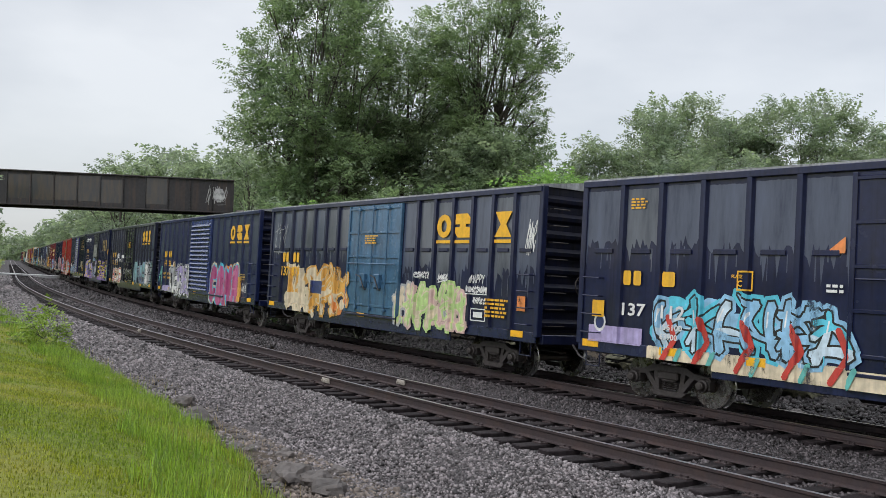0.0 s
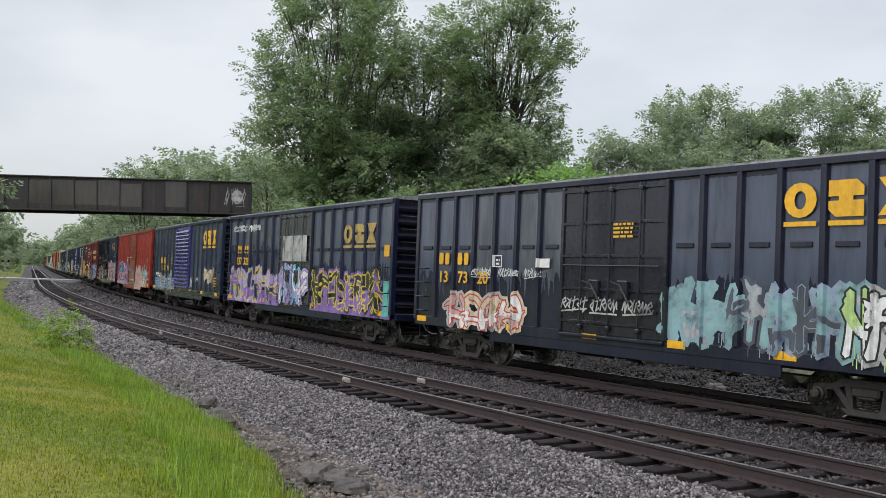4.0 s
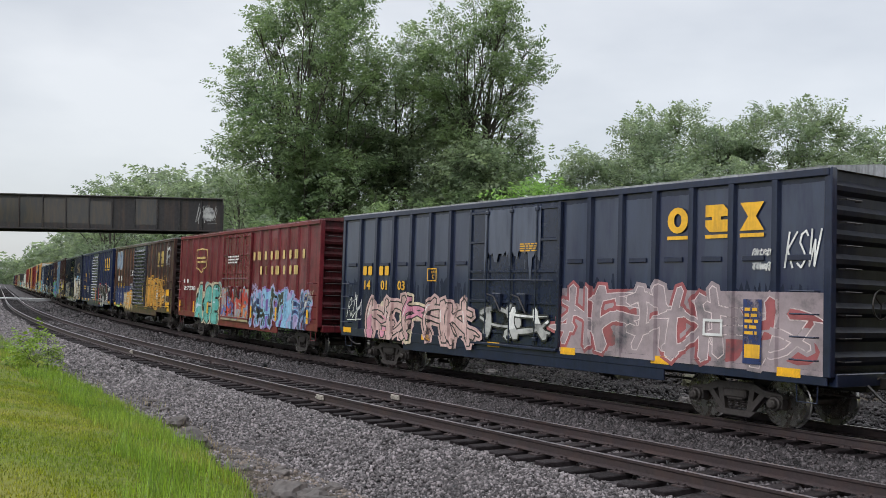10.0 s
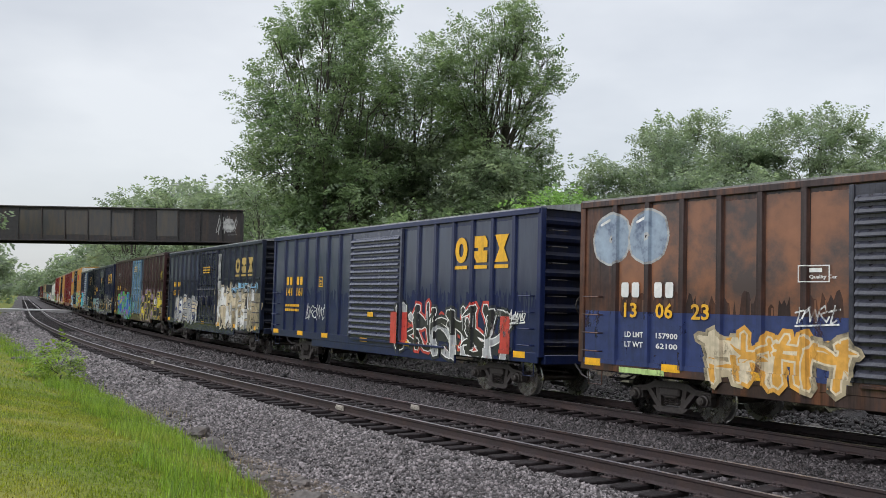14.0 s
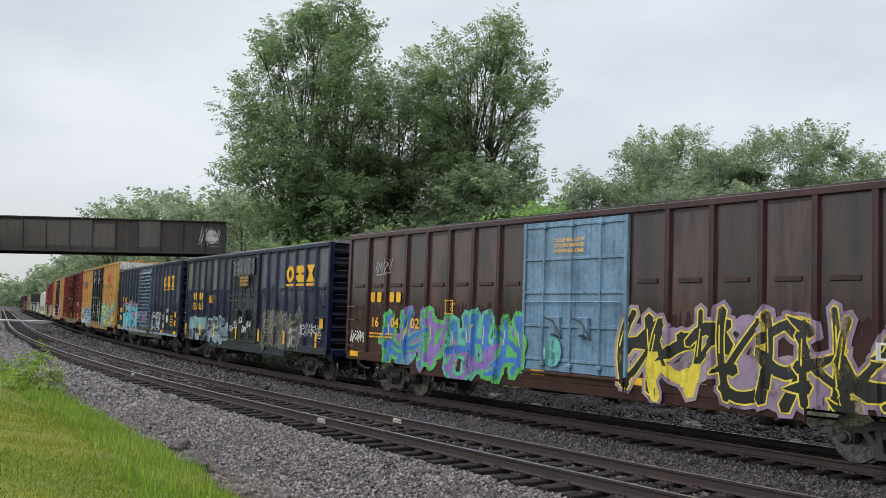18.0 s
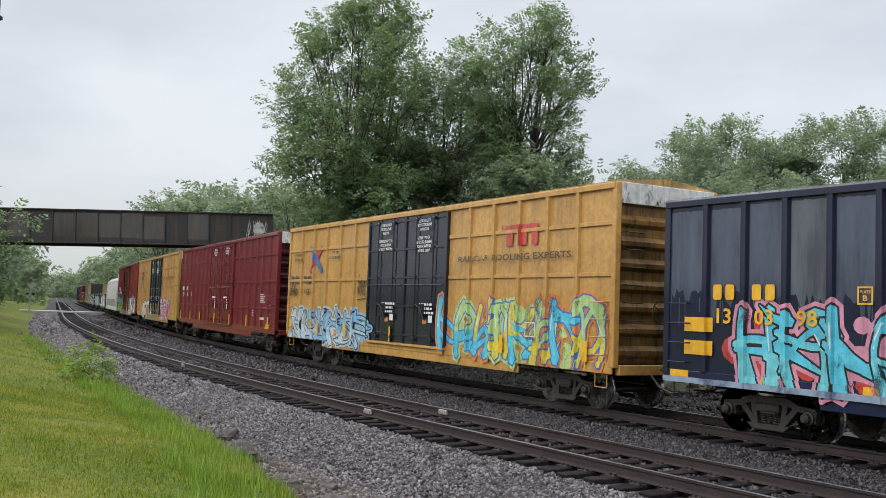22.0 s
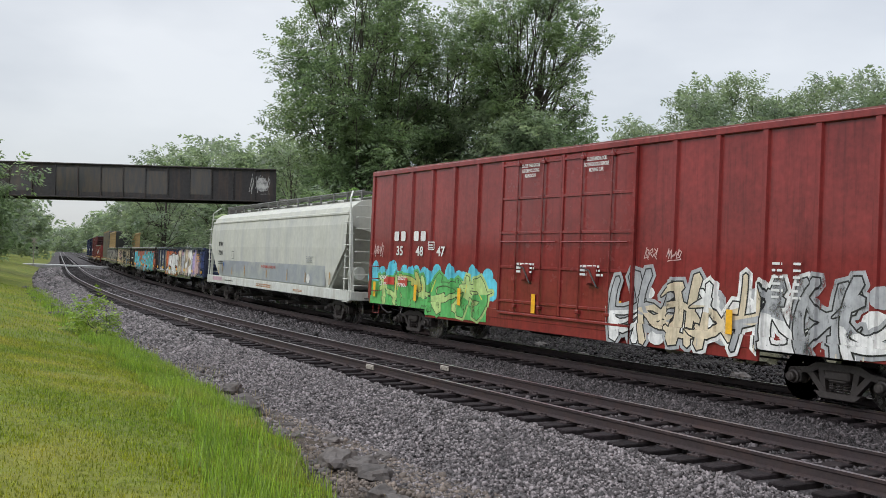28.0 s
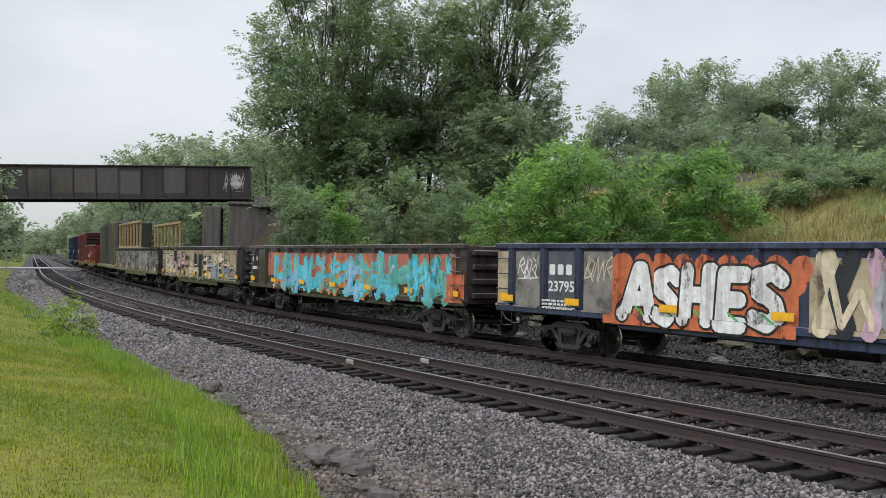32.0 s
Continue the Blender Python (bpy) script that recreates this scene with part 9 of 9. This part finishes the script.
plant(-6.8, 52, 6.0, 2.0, 6720, 0.154, LEAF_BRIGHT, 32, "bright green shrub on the railway bank", name="shrub", category="shrub", low=0.05, clump=0.5)
plant(-3.0, 46, 6.1, 2.4, 10560, 0.141, LEAF_TREE, 33, "green shrub on the railway bank", name="shrub", category="shrub", low=0.05, clump=0.5)
plant(0.6, 50, 5.8, 2.0, 7680, 0.141, LEAF_TREE, 34, "green shrub on the railway bank", name="shrub", category="shrub", low=0.05, clump=0.5)
plant(3.4, 43, 5.2, 2.0, 9600, 0.141, LEAF_BRIGHT, 35, "bright green shrub on the railway bank", name="shrub", category="shrub", low=0.05, clump=0.5)
plant(7.7, 41, 6.9, 3.1, 24192, 0.154, LEAF_BRIGHT, 36, "large bright green shrub on the railway bank", name="shrub", category="shrub", low=0.04, clump=0.55, lobes=20)
plant(10.8, 44, 5.0, 2.2, 9600, 0.141, LEAF_BRIGHT, 37, "bright green shrub on the railway bank", name="shrub", category="shrub", low=0.04, clump=0.5)
plant(15.2, 42, 6.5, 2.1, 14976, 0.141, LEAF_BRIGHT, 38, "bright green shrub on the railway bank", name="shrub", category="shrub", low=0.04, clump=0.5)
plant(18.4, 46, 4.8, 2.2, 7680, 0.141, LEAF_TREE, 39, "green shrub on the railway bank", name="shrub", category="shrub", low=0.04, clump=0.5)
plant(22.8, 47, 4.9, 2.4, 7680, 0.141, LEAF_TREE, 40, "low green shrub on the grassy bank", name="shrub", category="shrub", low=0.04, clump=0.5)
for k in range(9):
    plant(11.5 + k * 1.9, 60 + (k % 3) * 2, 8.3 + 0.5 * (k % 2), 1.9, 4224, 0.168, LEAF_TREE, 60 + k, "dark shrub along the top of the bank", name="shrub", category="shrub", low=0.04, clump=0.5)
for k in range(1, 6):
    plant(-11.5 + k * 2.9, 57 + (k % 2) * 2, 8.6, 1.8, 4224, 0.168, LEAF_TREE, 80 + k, "dark shrub under the tall trees", name="shrub", category="shrub", low=0.04, clump=0.5)
def plant_by_line(s, u, *rest, **more):
    x, y = on_line(float(s), float(u))
    plant(math.degrees(math.atan2(float(x), float(y))), math.hypot(float(x), float(y)), *rest, **more)


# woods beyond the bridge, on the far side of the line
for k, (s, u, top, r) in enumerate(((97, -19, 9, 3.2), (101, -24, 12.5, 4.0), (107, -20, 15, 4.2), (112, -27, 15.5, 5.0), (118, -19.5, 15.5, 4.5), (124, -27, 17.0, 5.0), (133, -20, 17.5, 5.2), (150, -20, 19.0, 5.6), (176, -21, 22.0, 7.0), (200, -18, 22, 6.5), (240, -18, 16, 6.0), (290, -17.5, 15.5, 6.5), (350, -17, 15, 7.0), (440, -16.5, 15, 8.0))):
    plant_by_line(s, u, top, r, 5200, 0.34 + 0.0016 * s, LEAF_HAZE, 100 + k, "green tree in the woods beyond the bridge", low=0.04, clump=1.1, lobes=16, lobe=0.34)
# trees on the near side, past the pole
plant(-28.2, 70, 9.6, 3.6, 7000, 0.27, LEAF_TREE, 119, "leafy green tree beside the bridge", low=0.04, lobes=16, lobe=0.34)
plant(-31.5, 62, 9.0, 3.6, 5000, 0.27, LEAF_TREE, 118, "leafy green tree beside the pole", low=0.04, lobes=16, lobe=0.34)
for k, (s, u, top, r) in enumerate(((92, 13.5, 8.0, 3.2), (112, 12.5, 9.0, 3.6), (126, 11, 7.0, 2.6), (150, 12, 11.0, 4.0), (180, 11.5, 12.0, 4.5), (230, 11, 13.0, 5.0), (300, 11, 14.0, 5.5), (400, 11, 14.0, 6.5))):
    plant_by_line(s, u, top, r, 4800, 0.34 + 0.0016 * s, LEAF_HAZE, 120 + k, "leafy green tree beside the track", low=0.04, clump=0.9, lobes=14, lobe=0.34)
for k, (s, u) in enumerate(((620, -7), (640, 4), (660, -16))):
    plant_by_line(s, u, 14.0, 11.0, 3000, 1.3, LEAF_HAZE, 140 + k, "distant green trees at the end of the line", low=0.03, clump=1.8, lobes=12)
# the shrub at the lawn's edge
plant(-21.2, 29.0, 0.40, 0.8, 2200, 0.075, EDGE_BLADE, 150, "small bright green shrub at the lawn's edge", name="shrub", category="shrub", low=0.02, clump=0.28, lobes=6)


# ---- pole, wires, crossing ----
def utility_pole():
    x, y = bearing(-27.45, 27.0)
    z = ground_at(x, y)
    root = tagged(new("utility_pole"), "wooden utility pole, black above a bare brown foot", "utility pole")
    root.matrix_world = pose(x, y, z - 0.2)
    part("pole_foot", Build().tube([(0, 0, 0), (0, 0, 1.0), (0, 0, 2.1)], [0.235, 0.23, 0.225], 18).mesh("pole_foot", POLE_WOOD, True), root, "bare brown wood foot")
    part("pole_shaft", Build().tube([(0, 0, 2.1), (0, 0, 6), (-0.03, 0, 11)], [0.24, 0.22, 0.18], 18).mesh("pole_shaft", POLE_TAR, True), root, "black creosoted shaft")
    for k in range(5):
        part("band", Build().tube([(0, 0, 2.4 + k * 1.7), (0, 0, 2.46 + k * 1.7)], 0.245, 18).mesh("band", STEEL_DARK), root)


utility_pole()


def crossing():
    root = tagged(new("level_crossing"), "pale wet road crossing the tracks", "road", kind="structure")
    b = Build()
    for u0, u1, n in ((-14, 40, 30),):
        for k in range(n):
            ua, ub = u0 + (u1 - u0) * k / n, u0 + (u1 - u0) * (k + 1) / n
            q = []
            for s, u in ((133, ua), (133, ub), (139, ub), (139, ua)):
                x, y = on_line(s, u)
                q.append((float(x), float(y), float(rail_z(s)) - 0.03))
            b.add(q + [(v[0], v[1], v[2] - 0.4) for v in q], [(0, 1, 2, 3), (0, 4, 5, 1), (1, 5, 6, 2), (2, 6, 7, 3), (3, 7, 4, 0)])
    part("road_slab", b.mesh("road_slab", surface("pale_wet_concrete", (0.36, 0.36, 0.36), 0.3, 0, 20, 0.15, 0.1, 60, (0.2, 0.2, 0.2), 0.4, 0.6)), root)
    for u, s in ((4.6, 131), (-10.4, 141)):
        x, y = on_line(s, u)
        sig = tagged(new("crossing_signal"), "crossing signal mast with crossed boards and lamps", "crossing signal")
        sig.matrix_world = pose(float(x), float(y), -0.8, 0, 0, 25)
        part("mast", Build().tube([(0, 0, 0), (0, 0, 3.9)], 0.06, 8).mesh("mast", RAIL_BAR), sig)
        for a in (45, -45):
            part("cross_board", Build().box((0, 0, 0), (0.9, 0.03, 0.14)).mesh("cross_board", RAIL_BAR), sig, at=pose(0, -0.08, 3.5, 0, a, 0))
        for x2 in (-0.35, 0.35):
            part("lamp_hood", Build().lathe_y([(0.0, 0.02), (0.16, 0.0), (0.16, -0.15), (0.12, -0.03)], (x2, -0.05, 2.6), 12).mesh("lamp_hood", STEEL_DARK), sig)


crossing()
for k in range(3):
    ax, ay = bearing(-34, 110)
    bx2, by2 = bearing(-12, 150)
    zz = 9.6 + 0.8 * k
    pts = [(ax + (bx2 - ax) * t, ay + (by2 - ay) * t, zz - 1.2 * math.sin(math.pi * t)) for t in np.linspace(0, 1, 14)]
    tagged(new("overhead_wire", Build().tube(pts, 0.03, 4).mesh("overhead_wire", WIRE)), "thin black wire strung across the line", "wire", "overhead wires")


def crest_barrier():
    """The low grey barrier that runs on from the bridge along the top of the bank."""
    ax, ay = bearing(-11.3, 82)
    bx2, by2 = bearing(5.5, 76)
    n = 9
    root = tagged(new("barrier"), "low grey concrete barrier along the top of the bank", "barrier", kind="structure")
    w = math.hypot(bx2 - ax, by2 - ay) / n
    for k in range(n):
        t = (k + 0.5) / n
        me = shared("barrier", lambda: Build().box((0, 0, 0), (w - 0.05, 0.4, 0.95), 0, 0.05).mesh("barrier_block", CONCRETE))
        part("barrier_block", me, root, at=pose(ax + (bx2 - ax) * t, ay + (by2 - ay) * t, 6.45 - 0.1 * t, 0, 0, math.degrees(math.atan2(by2 - ay, bx2 - ax))))


crest_barrier()


# ---- grass, weeds and rocks ----
BLADE_V = ((-0.5, 0, 0), (0.5, 0, 0), (0.28, 0.18, 0.6), (0, 0.45, 1.0), (-0.28, 0.18, 0.6))
BLADE_F3 = ((0, 1, 2), (0, 2, 4), (4, 2, 3))


def blades(name, n, s0, s1, u0, u1, tall, wide, mat, seed, label, squeeze=1.6, patch=None, keep=None):
    rng = np.random.default_rng(seed)
    s = s0 + (s1 - s0) * rng.random(n) ** squeeze
    u = u0 + (u1 - u0) * rng.random(n)
    if keep:
        ok = keep(s, u)
        s, u = s[ok], u[ok]
        n = len(s)
    if patch:
        x, y = on_line(s, u)
        v = np.array([noise.noise((a * patch, b * patch, seed)) for a, b in zip(x, y)])
        ok = v > rng.uniform(-0.5, 0.35, n)
        s, u = s[ok], u[ok]
        n = len(s)
    x, y = on_line(s, u)
    z = ground_z(s, u) - 0.01
    h = tall * np.exp(rng.normal(0, 0.3, n))
    sizes = np.stack([np.full(n, wide) * rng.uniform(0.7, 1.4, n), h * rng.uniform(0.2, 1.1, n), h], 1)
    me = swarm(name, BLADE_V, BLADE_F3, np.stack([x, y, z], 1), sizes, yaw_turns(rng.uniform(0, 6.283, n)), mat)
    return tagged(new(name, me), label, "grass", kind="stuff")


OFF_EDGE = lambda lo, hi: (lambda s, u: (u > lawn_edge(s) + lo) & (u < lawn_edge(s) + hi))
blades("lawn_grass", 150000, 4.5, 21, 3.5, 10.8, 0.034, 0.012, GRASS_BLADE, 1, "short mown wet lawn grass", 0.9, None, OFF_EDGE(0.0, 20))
blades("lawn_grass", 50000, 18, 60, 3.2, 16, 0.06, 0.018, GRASS_BLADE, 2, "short mown wet lawn grass", 1.3, None, OFF_EDGE(0.0, 30))
blades("edge_grass", 90000, 3, 26, 3.2, 8.5, 0.15, 0.009, EDGE_BLADE, 3, "longer grass along the lawn's edge", 1.0, 0.8, OFF_EDGE(-0.15, 1.3))
blades("edge_grass", 16000, 22, 60, 3.0, 5.0, 0.2, 0.016, EDGE_BLADE, 4, "longer grass along the lawn's edge", 1.2, 0.8, OFF_EDGE(-0.15, 1.0))
blades("ditch_weeds", 7000, 1, 40, 3.0, 6.4, 0.13, 0.008, WEED_BLADE, 5, "sparse dry weeds in the ditch", 1.0, 1.2, OFF_EDGE(-0.9, 0.15))
blades("bank_weeds", 20000, 4, 78, -26, -17.0, 0.55, 0.035, WEED_BLADE, 6, "tall dry weeds on the railway bank", 1.0, 0.25)
blades("bank_grass", 46000, -6, 60, -46, -16.8, 0.26, 0.045, BANK_BLADE, 7, "rough green grass on the railway bank", 1.0, 0.2)
blades("bank_dry_grass", 34000, -12, 36, -46, -22, 0.17, 0.045, WEED_BLADE, 8, "dry tan grass on the bank's upper slope", 1.0, 0.12)


def rock(x, y, r, seed, flat=0.6):
    bm = bmesh.new()
    bmesh.ops.create_icosphere(bm, subdivisions=3, radius=1.0)
    for v in bm.verts:
        n1 = noise.noise(v.co * 1.3 + Vector((seed * 7.1, 0, 0)))
        n2 = noise.noise(v.co * 3.7 + Vector((0, seed * 3.3, 0)))
        v.co *= 1 + 0.42 * n1 + 0.16 * n2
        v.co = Vector((round(v.co.x * 3.2) / 3.2 * 0.45 + v.co.x * 0.55, round(v.co.y * 3.2) / 3.2 * 0.45 + v.co.y * 0.55, v.co.z * flat))
    me = bpy.data.meshes.new("rock")
    bm.to_mesh(me)
    bm.free()
    me.materials.append(ROCK)
    for i, c in enumerate(me.vertices):
        c.co *= r
    ob = new("rock", me)
    ob.matrix_world = pose(x, y, ground_at(x, y) + r * flat * 0.25, 0, 0, seed * 47 % 360)
    return tagged(ob, "rough grey-brown rock in the ditch", "rock", "rocks along the ditch")


_r = random.Random(8)
for k, (s, u, r) in enumerate(((14.0, 4.35, 0.36), (10.0, 4.6, 0.27), (9.7, 4.4, 0.2), (9.2, 4.45, 0.20), (16.5, 3.66, 0.26), (16.9, 3.5, 0.15), (8.3, 4.9, 0.18), (7.6, 5.1, 0.24), (11.4, 3.95, 0.14), (6.7, 5.6, 0.22), (6.0, 5.9, 0.16), (10.2, 3.8, 0.12))):
    x, y = on_line(s, u)
    rock(float(x), float(y), r, k + 1, 0.75)
for k in range(90):
    s = _r.uniform(4, 20)
    u = float(lawn_edge(s)) - _r.uniform(0.05, 0.9)
    x, y = on_line(s, u)
    rock(float(x), float(y), _r.uniform(0.04, 0.12), 20 + k)
for k in range(34):
    s = _r.uniform(33, 62)
    x, y = on_line(s, _r.uniform(3.1, 4.3))
    rock(float(x), float(y), _r.uniform(0.08, 0.24), 140 + k, 0.5)
MOSS = surface("mossy_stony_earth", (0.075, 0.072, 0.042), 0.9, 0, 9, 0.5, 0.9, 14, (0.05, 0.045, 0.035), 0.7, 1.5, bump_distance=0.05)
for k, (s, u, r) in enumerate(((15.0, -13.6, 1.1), (18.5, -13.8, 0.7), (22.0, -13.8, 0.9), (28.5, -13.8, 0.8), (9.0, -13.5, 0.9))):
    x, y = on_line(s, u)
    mound = rock(float(x), float(y), r, 200 + k, 0.55)
    mound.data.materials[0] = MOSS
    tagged(mound, "mossy mound of stones beside the far track", "mound")
for k in range(14):
    s, u = _r.uniform(2, 30), _r.uniform(-12.5, -8.4)
    x, y = on_line(s, u)
    rock(float(x), float(y), _r.uniform(0.12, 0.3), 60 + k)

# ---- what moves: the train rolls past, its wheels turn ----
RUN_T = (0, 2, 4, 7, 9, 11, 13, 15, 18, 20, 22, 24, 27, 29.5, 32)
RUN_D = (0, 21.76, 43.56, 76.39, 98.36, 120.46, 142.66, 164.98, 198.63, 221.18, 243.9, 266.8, 301.33, 330.25, 359.26)
_fit = np.polyfit(RUN_T, RUN_D, 3)


def run(t):
    """Metres that the train has rolled at t seconds."""
    return float(np.polyval(_fit, t) - np.polyval(_fit, 0))


def car_pose(l):
    """The pose of a car whose middle stands l along the farther track: it lies between its trucks."""
    a, b = far_point(l - 5.8), far_point(l + 5.8)
    ahead = (a - b).normalized()
    side = Vector((0, 0, 1)).cross(ahead).normalized()
    up = ahead.cross(side)
    mid = (a + b) / 2
    return Matrix((( ahead.x, side.x, up.x, mid.x), (ahead.y, side.y, up.y, mid.y), (ahead.z, side.z, up.z, mid.z), (0, 0, 0, 1)))


def motions():
    times = [k for k in range(33)]
    for car, l0, length in TRAIN:
        walk(car, [(t, car_pose(l0 + length / 2 - run(t))) for t in times])
    # every wheel rolls alike: the first is keyed, the others take over its turning
    rows = [(k / 30, pose(0, 0, 0, 0, math.degrees(run(k / 30) / WHEEL_R) % 360, 0)) for k in range(961)]
    walk(WHEELS[0], rows)
    keys = WHEELS[0].animation_data
    for w in WHEELS[1:]:
        w.rotation_mode = "QUATERNION"
        w.animation_data_create()
        w.animation_data.action = keys.action
        w.animation_data.action_slot = keys.action_slot


motions()
